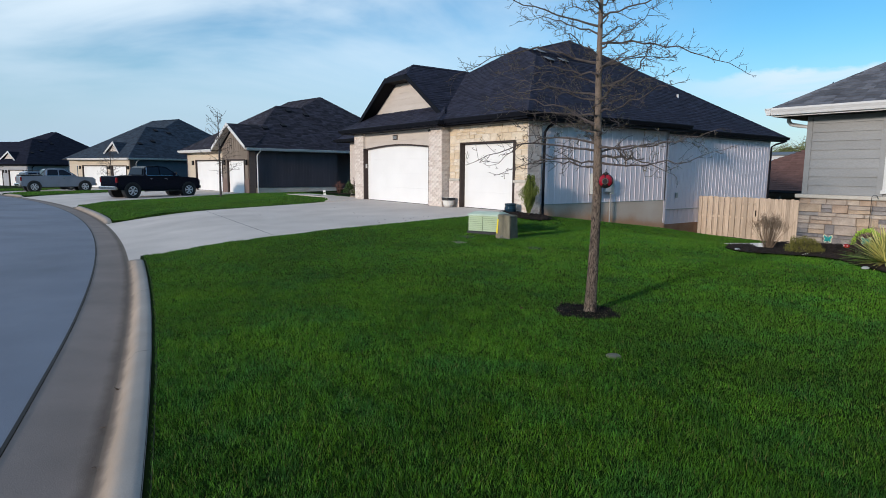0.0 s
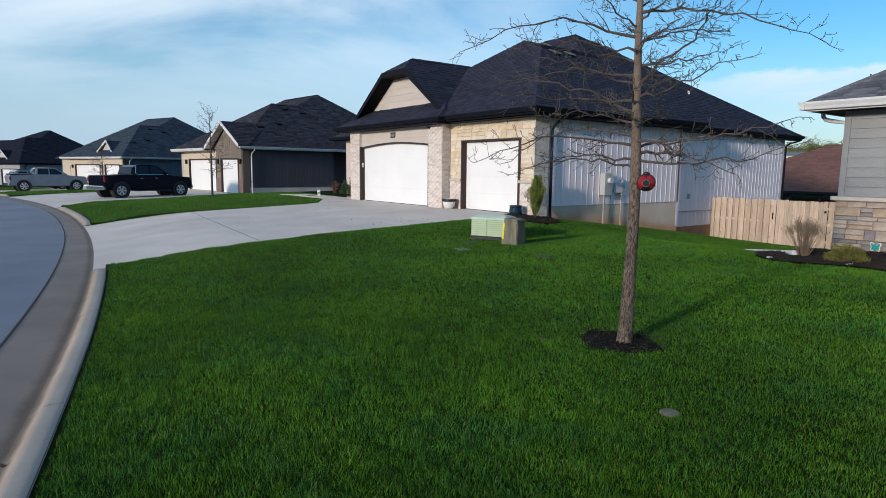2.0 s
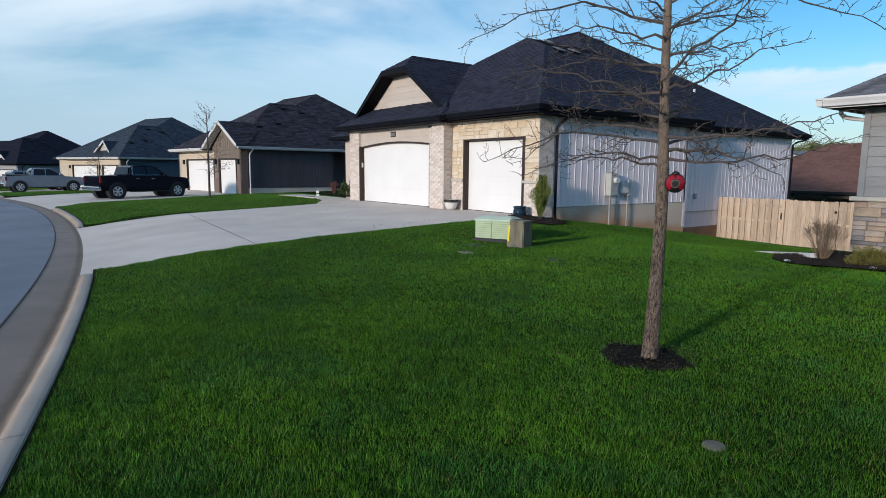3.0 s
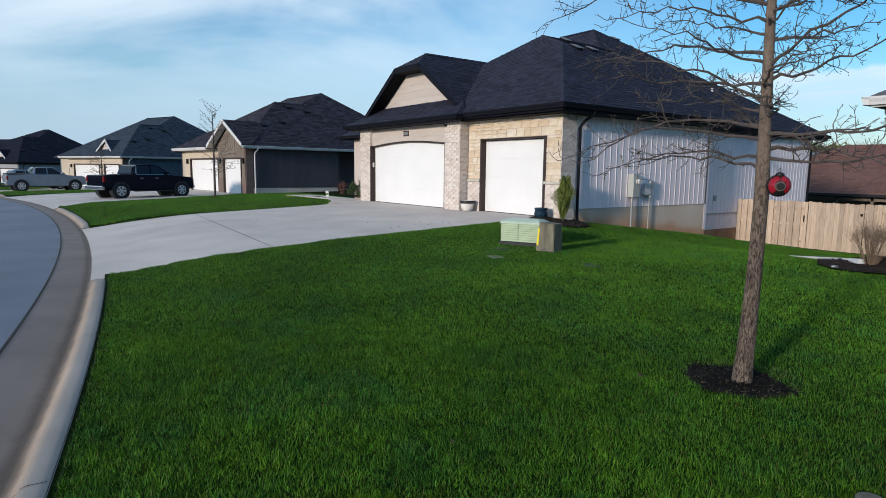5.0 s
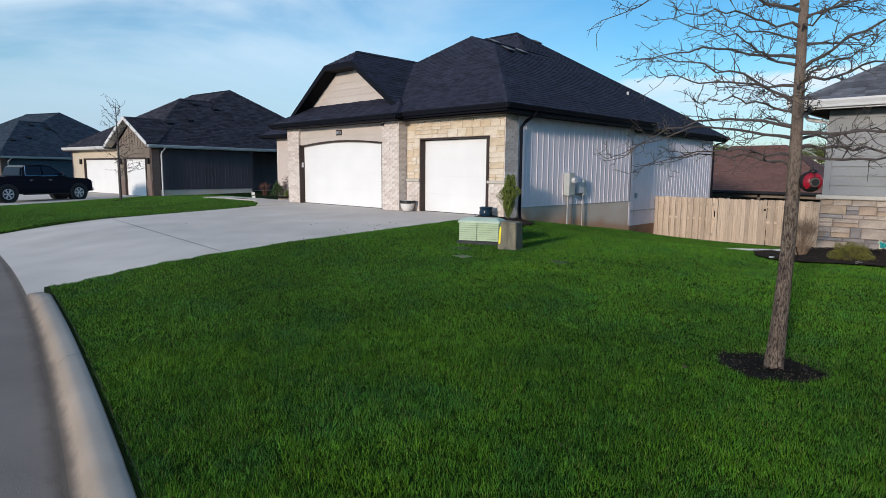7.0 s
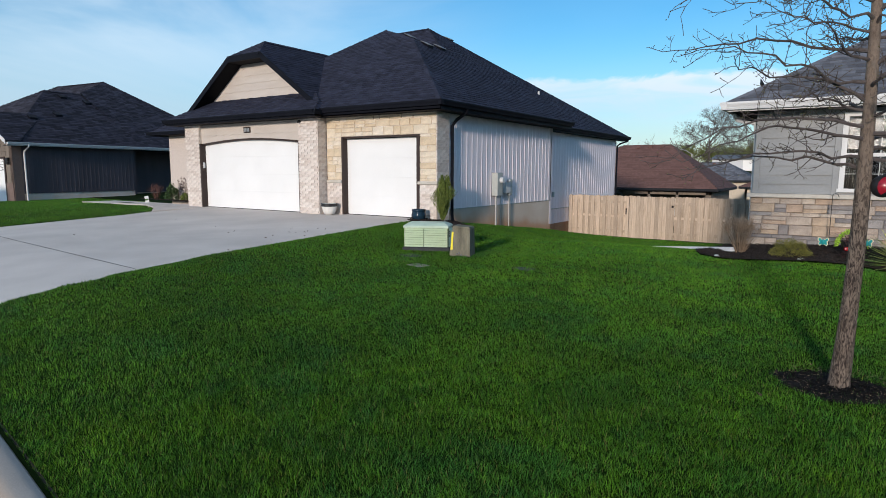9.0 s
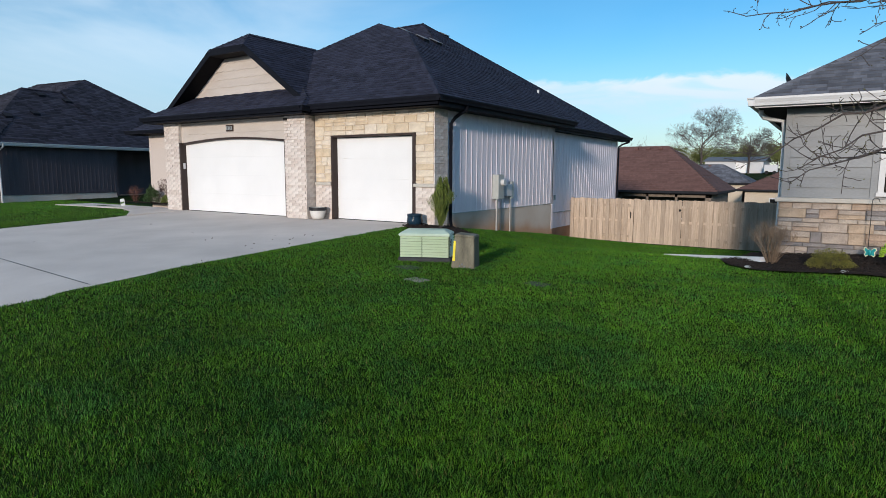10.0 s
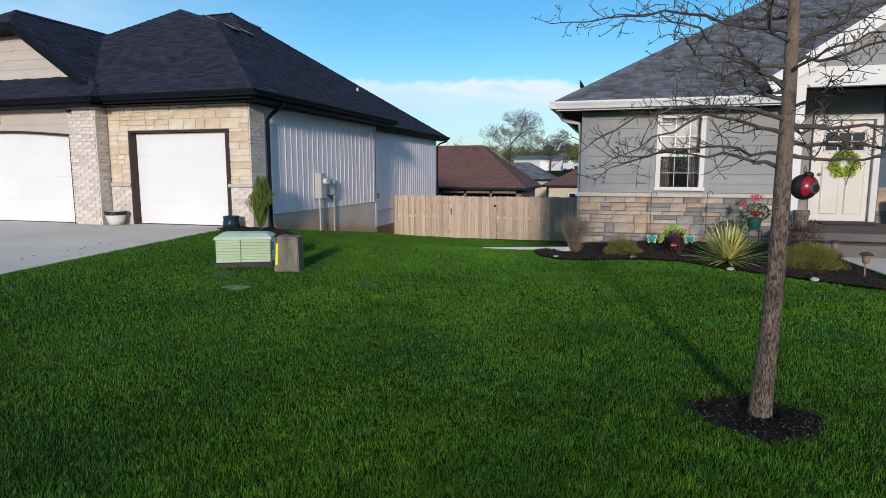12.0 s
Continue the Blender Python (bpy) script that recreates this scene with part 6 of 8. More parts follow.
# butterfly stakes
for x, y in ((11.71, -0.67), (12.32, -0.70)):
    root = thing("garden_stake", "teal butterfly ornament on a thin stake", "garden ornament", "butterfly stakes")
    bm = bmesh.new()
    tube(bm, [(0, 0, -0.05), (0, 0, 0.24)], 0.005, 6)
    part("stake", bm, M["iron"], root)
    for s in (-1, 1):
        bm = bmesh.new()
        slab(bm, [(0.012 * s, 0, 0.20), (0.06 * s, 0, 0.16), (0.085 * s, 0, 0.20), (0.07 * s, 0, 0.245), (0.10 * s, 0, 0.285), (0.085 * s, 0, 0.335), (0.05 * s, 0, 0.325), (0.012 * s, 0, 0.28)], (0, 0.012, 0))
        wing = part("wing", bm, M["cream_petal"], root, "cream-edged wing")
        bm = bmesh.new()
        slab(bm, [(0.012 * s, -0.006, 0.212), (0.055 * s, -0.006, 0.178), (0.072 * s, -0.006, 0.203), (0.058 * s, -0.006, 0.245), (0.084 * s, -0.006, 0.285), (0.074 * s, -0.006, 0.318), (0.048 * s, -0.006, 0.310), (0.012 * s, -0.006, 0.27)], (0, 0.005, 0))
        part("wing_panel", bm, M["teal"], wing, "teal enamel panel")
    bm = bmesh.new()
    ball(bm, (0, -0.02, 0.245), 0.036, 14, 10, (0.8, 0.5, 1.6))
    part("body", bm, M["teal"], root, smooth=True)
    root.matrix_basis = pose(x - 0.03, y, lawn_z(x, y) + 0.12, 0, 0, -8) @ Matrix.Scale(0.86, 4)
root = thing("ladybug_stake", "small red ladybug ornament in the bed", "garden ornament")
bm = bmesh.new()
ball(bm, (0, 0, 0.14), 0.045, 14, 10, (1.2, 0.8, 0.8))
part("body", bm, M["red"], root, smooth=True)
bm = bmesh.new()
tube(bm, [(0, 0, -0.05), (0, 0, 0.12)], 0.005, 6)
part("stake", bm, M["iron"], root)
for s in (-1, 1):
    bm = bmesh.new()
    ball(bm, (0.025 * s, -0.035, 0.145), 0.009, 8, 6)
    part("eye", bm, M["white"], root)
root.matrix_basis = pose(12.03, -0.78, lawn_z(12.03, -0.78) + 0.09)
# shepherd's hooks
for x, s in ((11.73, 1), (12.77, 1)):
    root = thing("shepherd_hook", "thin black iron shepherd's hook in the mulch", "garden hook", "shepherd's hooks")
    bm = bmesh.new()
    pts = [(0, 0, -0.1), (0, 0, 0.95)] + [(s * (0.05 - 0.05 * math.cos(a)), 0, 0.95 + 0.055 * math.sin(a)) for a in [math.pi * k / 6 for k in range(1, 7)]] + [(s * 0.115, 0, 0.935)]
    tube(bm, pts, 0.006, 6)
    part("rod", bm, M["iron"], root)
    root.matrix_basis = pose(x, 1.10, lawn_z(x, 1.1) + 0.07)
# flower stand
root = thing("flower_stand", "green pot of pink, red and cream flowers on an iron stand", "flower pot")
bm = bmesh.new()
for sx, sy in ((-1, -1), (1, -1), (1, 1), (-1, 1)):
    tube(bm, [(0.11 * sx, 0.11 * sy, 0), (0.11 * sx, 0.11 * sy, 0.34)], 0.006, 6)
tube(bm, [(0.12 * math.cos(a), 0.12 * math.sin(a), 0.33) for a in [2 * math.pi * k / 16 for k in range(17)]], 0.006, 6)
part("stand", bm, M["iron"], root)
bm = bmesh.new()
lathe(bm, [(0.085, 0.34), (0.11, 0.44), (0.125, 0.52), (0.125, 0.55), (0.11, 0.55), (0.001, 0.52)], (0, 0, 0), 20)
part("pot", bm, M["pot_teal"], root, "dark teal pot")
for cx, cz, rr, mt in ((0.02, 0.92, 0.13, "pink"), (-0.20, 0.80, 0.06, "pink"), (0.02, 0.63, 0.09, "red"), (-0.20, 0.72, 0.06, "cream_petal"), (0.24, 0.74, 0.06, "cream_petal")):
    def petals(r, cx=cx, cz=cz, rr=rr):
        d = Vector((r.gauss(0, 1), r.gauss(0, 1), r.gauss(0, 1))).normalized()
        d *= r.random() ** 0.4
        return (cx + d.x * rr, d.y * rr * 0.8, cz + d.z * rr * 0.6), d
    tagged(raw("flower", *leaf_cloud(190, 0.034, petals, int(cz * 100)), M[mt], root), kind="stuff")


def foliage(r):
    d = Vector((r.gauss(0, 1), r.gauss(0, 1), r.gauss(0, 1))).normalized()
    return (d.x * 0.24, d.y * 0.18, 0.66 + d.z * 0.16), d


tagged(raw("foliage", *leaf_cloud(350, 0.05, foliage, 77), M["leaf_dark"], root), kind="stuff")
root.matrix_basis = pose(13.56, 0.72, lawn_z(13.56, 0.72) + 0.02) @ Matrix.Scale(1.04, 4)
# solar lights
for x, y in ((14.40, -2.20), (14.46, -0.75)):
    root = thing("path_light", "small bronze solar path light on a stake", "garden light", "path lights")
    bm = bmesh.new()
    tube(bm, [(0, 0, -0.08), (0, 0, 0.22)], 0.010, 8)
    part("stake", bm, M["stalk"], root)
    bm = bmesh.new()
    lathe(bm, [(0.03, 0.22), (0.045, 0.25), (0.05, 0.33), (0.045, 0.34)], (0, 0, 0), 14)
    part("lantern", bm, M["copper"], root, "worn copper-brown lantern body")
    bm = bmesh.new()
    lathe(bm, [(0.085, 0.335), (0.088, 0.345), (0.05, 0.375), (0.001, 0.38)], (0, 0, 0), 16)
    part("cap", bm, M["gen_base"], root)
    root.matrix_basis = pose(x, y, lawn_z(x, y) + 0.02)
for x, y in ((12.74, -1.98), (13.70, -2.55), (11.38, -0.80), (10.03, -0.66)):
    bm = bmesh.new()
    lathe(bm, [(0.05, 0.0), (0.055, 0.012), (0.04, 0.026), (0.001, 0.03)], (0, 0, 0), 14)
    o = solid("ground_light", bm, M["meter"], "small pale disc light at the bed edge", "garden light", "disc lights")
    o.matrix_basis = pose(x, y, lawn_z(x, y) + 0.035, rng.uniform(-12, 12), rng.uniform(-12, 12), 0)
# porch things
root = thing("wreath", "round lime green wreath on the front door", "wreath")


def ring_shape(r):
    a = r.uniform(0, 6.283)
    q = 0.185 + r.gauss(0, 0.045)
    return (q * math.cos(a), r.gauss(0, 0.025), q * math.sin(a)), (math.cos(a), -0.5, math.sin(a))


tagged(raw("foliage", *leaf_cloud(1500, 0.05, ring_shape, 61), M["wreath"], root), kind="stuff")
bm = bmesh.new()
tube(bm, [(0.2 * math.cos(a), 0, 0.2 * math.sin(a)) for a in [2 * math.pi * k / 24 for k in range(25)]], 0.02, 8)
part("hoop", bm, M["leaf_dark"], root)
root.matrix_basis = SAGE @ pose(15.38, 2.24, 1.39)
front_pot = pot("porch_planter", 14.12, 0.12, 0.20, 0.12, 0.36, "khaki", "dark green planter on the porch edge", rim="khaki")
door_pot = pot("porch_planter", 16.35, 1.75, 0.20, 0.20, 0.5, "gen_base", "tall dark planter beside the front door", rim="gen_base")
bm = bmesh.new()
rbox(bm, 14.9, 15.8, 1.55, 2.1, 0.205, 0.222, r=0.006)
door_mat = solid("door_mat", bm, M["gen_base"], "dark doormat on the porch slab", "doormat")
for ob in (front_pot, door_pot, door_mat):
    ob.matrix_basis = SAGE @ ob.matrix_basis


# ---------------------------------------------------------------- trees
def grow(bm, bud, p, d, length, r0, depth, r, droop=0.0):
    """A crooked spur with shorter spurs on it."""
    pts, rad = [p.copy()], [r0]
    n = 4
    for i in range(n):
        d = (d + Vector((r.gauss(0, 0.24), r.gauss(0, 0.24), r.gauss(0, 0.20) - droop + 0.05))).normalized()
        p = p + d * (length / n)
        pts.append(p.copy())
        rad.append(max(0.0019, r0 * (1 - 0.55 * (i + 1) / n)))
    tube(bm, pts, rad, 4 if r0 < 0.006 else 5, cap=False)
    if depth > 0:
        for i in range(1, n):
            if r.random() < 0.75:
                a = (d * 0.5 + Vector((r.gauss(0, 0.8), r.gauss(0, 0.8), r.gauss(0.1, 0.7)))).normalized()
                grow(bm, bud, pts[i], a, length * r.uniform(0.25, 0.5), rad[i] * 0.8, depth - 1, r)
    bud.append((pts[-1], d))
    if r.random() < 0.6:
        bud.append((pts[2], d))


def limb(bm, bud, base, az, length, z_tip, lift, r0, r, twigs=9):
    """A limb that leaves the trunk at base, arches by lift and ends at z_tip, with alternate side spurs."""
    a = math.radians(az)
    out = Vector((math.cos(a), math.sin(a), 0))
    side = Vector((-out.y, out.x, 0))
    n = 12
    w1, w2 = r.gauss(0, 0.07), r.gauss(0, 0.04)
    pts, rad = [], []
    for i in range(n + 1):
        t = i / n
        z = base.z + (z_tip - base.z) * t + lift * math.sin(math.pi * t) + r.gauss(0, 0.014) * (0 < i < n)
        pts.append(Vector((base.x, base.y, 0)) + out * (length * t) + side * (w1 * math.sin(3.0 * t) + w2 * math.sin(7 * t) + r.gauss(0, 0.016) * (i > 0)) + Vector((0, 0, z)))
        rad.append(max(0.0028, r0 * (1.25 - 0.35 * min(1, t * 8)) * (1 - 0.80 * t)))
    tube(bm, pts, rad, 6, cap=False)
    for k in range(twigs):
        t = 0.12 + 0.88 * (k + r.random() * 0.6) / twigs
        i = min(n - 1, int(t * n))
        p = pts[i].lerp(pts[i + 1], t * n - i)
        sg = 1 if k % 2 else -1
        d = (out * r.uniform(0.1, 0.9) + side * sg * r.uniform(0.2, 1.0) + Vector((0, 0, r.gauss(0.15, 0.6)))).normalized()
        grow(bm, bud, p, d, r.uniform(0.07, 0.27) * min(1.0, length), max(0.0026, rad[i] * 0.42), 1, r)
    grow(bm, bud, pts[-1], (pts[-1] - pts[-2]).normalized(), 0.14, rad[-1], 1, r, 0.05)


def buds_of(bud, r, size=0.009):
    verts, faces = [], []
    for p, d in bud:
        for _ in range(r.choice((0, 0, 1, 1, 2))):
            q = p + Vector((r.gauss(0, size * 0.6), r.gauss(0, size * 0.6), r.gauss(0, size * 0.6)))
            e = (d + Vector((r.gauss(0, 0.6), r.gauss(0, 0.6), r.gauss(0.2, 0.5)))).normalized()
            s = e.cross(Vector((0.3, 0.8, 0.5))).normalized() * size * 0.4
            u = e.cross(s).normalized() * size * 0.4
            i = len(verts)
            verts += [q, q + e * size * 0.5 + s, q + e * size * 0.5 + u, q + e * size * 0.5 - s, q + e * size * 0.5 - u, q + e * size * 1.3]
            faces += [(i, i + 1, i + 2), (i, i + 2, i + 3), (i, i + 3, i + 4), (i, i + 4, i + 1), (i + 5, i + 2, i + 1), (i + 5, i + 3, i + 2), (i + 5, i + 4, i + 3), (i + 5, i + 1, i + 4)]
    return verts, faces


def trunk_axis(h):
    """The slightly crooked line of the trunk at height h."""
    hs = [-0.1, 0.0, 0.7, 1.15, 1.5, 1.9, 2.3, 2.7, 3.5, 4.5]
    return float(np.interp(h, hs, [0, 0, 0.026, 0.037, 0.031, 0.028, 0.020, 0.012, 0.006, 0.012])), float(np.interp(h, hs, [-0.01, -0.01, -0.016, -0.012, -0.018, -0.035, -0.046, -0.048, -0.045, -0.03]))


TREE = Vector((12.0, -7.60, lawn_z(12.0, -7.60)))
tree = thing("young_tree", "young bare-limbed tree with grey-brown bark and small spring buds", "tree")
bm = bmesh.new()
hts = [-0.08, 0.0, 0.06, 0.2, 0.5, 0.9, 1.3, 1.45, 1.6, 1.9, 2.2, 2.6, 3.0, 3.5, 4.0, 4.5]
rads = [0.082, 0.074, 0.069, 0.063, 0.055, 0.050, 0.048, 0.048, 0.044, 0.039, 0.036, 0.031, 0.025, 0.018, 0.011, 0.004]
tube(bm, [(*trunk_axis(h), h) for h in hts], rads, 18)
for v in bm.verts:
    ax, ay = trunk_axis(v.co.z)
    k = 1 + 0.05 * noise.noise(v.co * 22.0)
    v.co.x, v.co.y = ax + (v.co.x - ax) * k, ay + (v.co.y - ay) * k
bmesh.ops.subdivide_edges(bm, edges=bm.edges, cuts=1)
part("trunk", bm, M["bark"], tree, smooth=True)
BOUGHS = [  # height on the trunk, bearing, length, height of the tip, arch, radius
    (1.55, 190, 1.05, 1.58, 0.08, 0.015), (1.64, 202, 1.15, 1.50, 0.10, 0.014), (1.76, 228, 1.40, 1.60, 0.16, 0.016), (1.84, 196, 1.35, 1.60, 0.18, 0.016),
    (1.64, 28, 1.20, 1.76, -0.07, 0.016), (1.80, 18, 1.20, 1.95, -0.06, 0.017), (1.74, 62, 1.10, 1.85, 0.03, 0.014), (1.95, 238, 0.85, 2.00, 0.06, 0.012),
    (2.00, 215, 1.15, 2.35, 0.10, 0.015), (2.14, 232, 1.15, 2.20, 0.00, 0.014), (2.28, 240, 0.95, 2.50, 0.00, 0.013), (2.24, -22, 1.00, 2.75, 0.00, 0.016),
    (2.42, 50, 0.75, 2.57, -0.03, 0.013), (2.34, 176, 1.40, 2.50, 0.06, 0.015), (2.54, 228, 1.05, 2.58, 0.06, 0.013), (2.66, 233, 1.50, 2.54, 0.20, 0.016),
    (2.86, 25, 1.35, 2.50, 0.08, 0.015), (2.62, 75, 1.00, 2.80, 0.03, 0.013), (2.70, 130, 0.90, 2.90, 0.03, 0.012), (3.03, 228, 1.37, 3.40, 0.00, 0.014),
    (2.95, 190, 1.00, 3.30, 0.03, 0.013), (3.10, 40, 1.05, 3.45, 0.00, 0.013), (3.20, 260, 0.85, 3.50, 0.04, 0.012), (3.30, 140, 0.80, 3.60, 0.02, 0.012),
    (3.40, 15, 0.85, 3.80, 0.00, 0.012), (3.50, 235, 0.80, 3.85, 0.00, 0.011), (3.70, 70, 0.65, 4.10, 0.00, 0.010), (3.85, 300, 0.50, 4.20, 0.00, 0.009),
    (4.00, 190, 0.50, 4.35, 0.00, 0.009), (4.15, 30, 0.40, 4.45, 0.00, 0.008), (1.95, 110, 0.85, 2.10, 0.03, 0.013), (2.10, 320, 0.70, 2.30, 0.02, 0.012),
    (1.86, 140, 0.80, 1.95, 0.03, 0.012), (2.40, 100, 0.90, 2.60, 0.02, 0.013), (2.15, 355, 0.90, 2.35, 0.00, 0.014), (1.69, 4, 0.85, 1.52, 0.09, 0.019),
    (1.90, 285, 0.60, 2.05, 0.03, 0.010), (2.05, 160, 0.65, 2.20, 0.02, 0.010), (2.20, 60, 0.60, 2.42, 0.02, 0.010), (2.46, 205, 0.70, 2.62, 0.04, 0.011),
    (2.50, 330, 0.70, 2.78, 0.02, 0.011), (2.60, 20, 0.65, 2.76, 0.03, 0.011), (2.74, 270, 0.70, 2.95, 0.03, 0.011), (2.80, 350, 0.75, 3.05, 0.00, 0.011),
    (2.90, 95, 0.60, 3.15, 0.02, 0.010), (3.00, 310, 0.65, 3.25, 0.02, 0.010), (3.15, 170, 0.70, 3.35, 0.04, 0.010), (3.25, 75, 0.65, 3.50, 0.02, 0.010), (3.35, 330, 0.60, 3.62, 0.0, 0.010),
]
r = random.Random(71)
for z, az, ln, zt, lift, r0 in BOUGHS:
    bm, bud = bmesh.new(), []
    limb(bm, bud, Vector((*trunk_axis(z), z)), az, ln, zt, lift, r0 * 0.86, r, 17)
    lb = part("limb", bm, M["twig"], tree)
    tagged(raw("bud", *buds_of(bud, r), M["bud"], lb), kind="stuff")
tree.matrix_basis = pose(*TREE)
# birdhouse hung on the trunk
bird = thing("birdhouse", "round black and red ladybug birdhouse hung on the tree", "birdhouse")
bm = bmesh.new()
ball(bm, (0, 0.0, 0.0), 0.088, 28, 18, (1.0, 0.92, 0.98))
part("body", bm, M["dark"], bird, smooth=True)
for side in (-1, 1):
    bm = bmesh.new()
    rings = []
    for k in range(8):
        e = math.radians(25 + 4.8 * k)
        rings.append([bm.verts.new((0.0905 * math.sin(e) * math.sin(side * g), -0.0905 * math.cos(e) * 0.95, 0.0905 * math.sin(e) * math.cos(g))) for g in [math.radians(5 + 140 * j / 14) for j in range(15)]])
    for p, q in zip(rings, rings[1:]):
        for j in range(14):
            bm.faces.new((p[j], p[j + 1], q[j + 1], q[j]))
    part("wing", bm, M["crimson"], bird, "glazed crimson wing", smooth=True)
bm = bmesh.new()
tube(bm, [(0.0, -0.060, -0.004), (0.0, -0.086, -0.006), (0.0, -0.092, -0.006)], [0.041, 0.038, 0.034], 20)
part("face_plate", bm, M["bird_ring"], bird, "dark grey entrance ring")
bm = bmesh.new()
tube(bm, [(0.0, -0.080, -0.006), (0.0, -0.0935, -0.006)], 0.029, 16)
part("entrance", bm, M["tar"], bird)
bm = bmesh.new()
tube(bm, [(0.0, 0.0, 0.085), (0.012, 0.0, 0.115), (0.0, 0.0, 0.14), (-0.012, 0.0, 0.115), (0.0, 0.0, 0.085)], 0.003, 5)
part("hanging_loop", bm, M["iron"], bird)
bm = bmesh.new()
ball(bm, (0.0, -0.03, 0.082), 0.030, 18, 12, (1.1, 1.0, 0.7))
part("head", bm, M["dark"], bird, "glossy black head", smooth=True)
bird.matrix_basis = pose(12.145, -7.62, 1.16, 0, 0, 34) @ Matrix.Diagonal((0.88, 0.88, 0.88, 1))


def sapling(x, y, h, label, seed, name="street_tree"):
    root = thing(name, label, "tree", "street trees")
    r = random.Random(seed)
    k_ = 2.4
    h = h / k_
    bm = bmesh.new()
    tube(bm, [(0, 0, -0.1), (0.01, 0, h * 0.3), (-0.01, 0.01, h * 0.6), (0.005, 0, h)], [0.026, 0.022, 0.014, 0.004], 8)
    part("trunk", bm, M["twig"], root)
    bud = []
    for k in range(34):
        t = 0.24 + 0.70 * k / 34
        bm = bmesh.new()
        limb(bm, bud, Vector((0, 0, h * t)), r.uniform(0, 360), 0.42 * (1.15 - t) + 0.05, h * t + 0.12 + 0.12 * t, 0.015, 0.006 * (1.2 - t), r, 9)
        part("limb", bm, M["twig"], root)
    root.matrix_basis = pose(x, y, lawn_z(x, y)) @ Matrix.Diagonal((k_, k_, k_, 1))
    return root


sapling(-18.0, -3.05, 4.7, "thin young bare street tree on the lawn strip", 81)
sapling(-40.8, -5.5, 3.6, "small bare tree beside a far driveway", 82)
sapling(-68.0, -16.0, 3.6, "small bare tree far down the street", 83)
root = thing("yard_sign", "small white and green yard sign at the walk edge", "yard sign")
bm = bmesh.new()
tube(bm, [(0, 0, -0.1), (0, 0, 0.30)], 0.008, 6)
part("stake", bm, M["steel"], root)
part("sign_panel", rb(-0.07, 0.07, -0.016, -0.008, 0.20, 0.42, r=0.003), M["white"], root)
part("green_band", rb(-0.06, 0.06, -0.020, -0.017, 0.27, 0.33, r=0.001), M["leaf_dark"], root, "green printed band")
root.matrix_basis = pose(-7.5, -1.62, lawn_z(-7.5, -1.62), 0, -8, 30)


# fallen leaves on lawn and drive
for k, (x, y) in enumerate(((11.62, -10.01), (11.55, -8.22), (-0.74, -3.81), (0.49, -4.34), (0.37, -4.10), (1.89, -4.45), (1.79, -4.18), (2.34, -4.69), (1.35, -3.26), (1.72, -3.65), (1.90, -3.62), (1.98, -3.43), (1.91, -3.29), (1.81, -2.87), (2.52, -3.94), (2.61, -5.90), (2.03, -2.85), (-2.6, -6.2), (-3.4, -3.2), (11.30, kerb_y(11.30) - 0.24), (12.05, kerb_y(12.05) - 0.27), (12.62, kerb_y(12.62) - 0.26), (13.6, kerb_y(13.6) - 0.25))):
    bm = bmesh.new()
    out = [(0.0, -0.04), (0.016, -0.015), (0.034, -0.008), (0.020, 0.012), (0.012, 0.036), (0.0, 0.03), (-0.014, 0.038), (-0.018, 0.012), (-0.032, -0.004), (-0.014, -0.016)]
    slab(bm, [(0.7 * a, 0.7 * b, 0.010 * math.sin(30 * a + k) + 0.3 * abs(a)) for a, b in out], (0, 0, 0.0012))
    o = solid("dry_leaf", bm, M["dead_leaf"], "small curled dry brown leaf", "fallen leaf", "fallen leaves")
    on_drive = in_drive(x, y) > 0
    rest = drive_z(x, y) + 0.008 if on_drive else road_z(x) - 0.012 if y < kerb_y(x) else lawn_z(x, y) + 0.03
    o.matrix_basis = pose(x, y, rest, rng.uniform(-25, 25), rng.uniform(-25, 25), rng.uniform(0, 360))


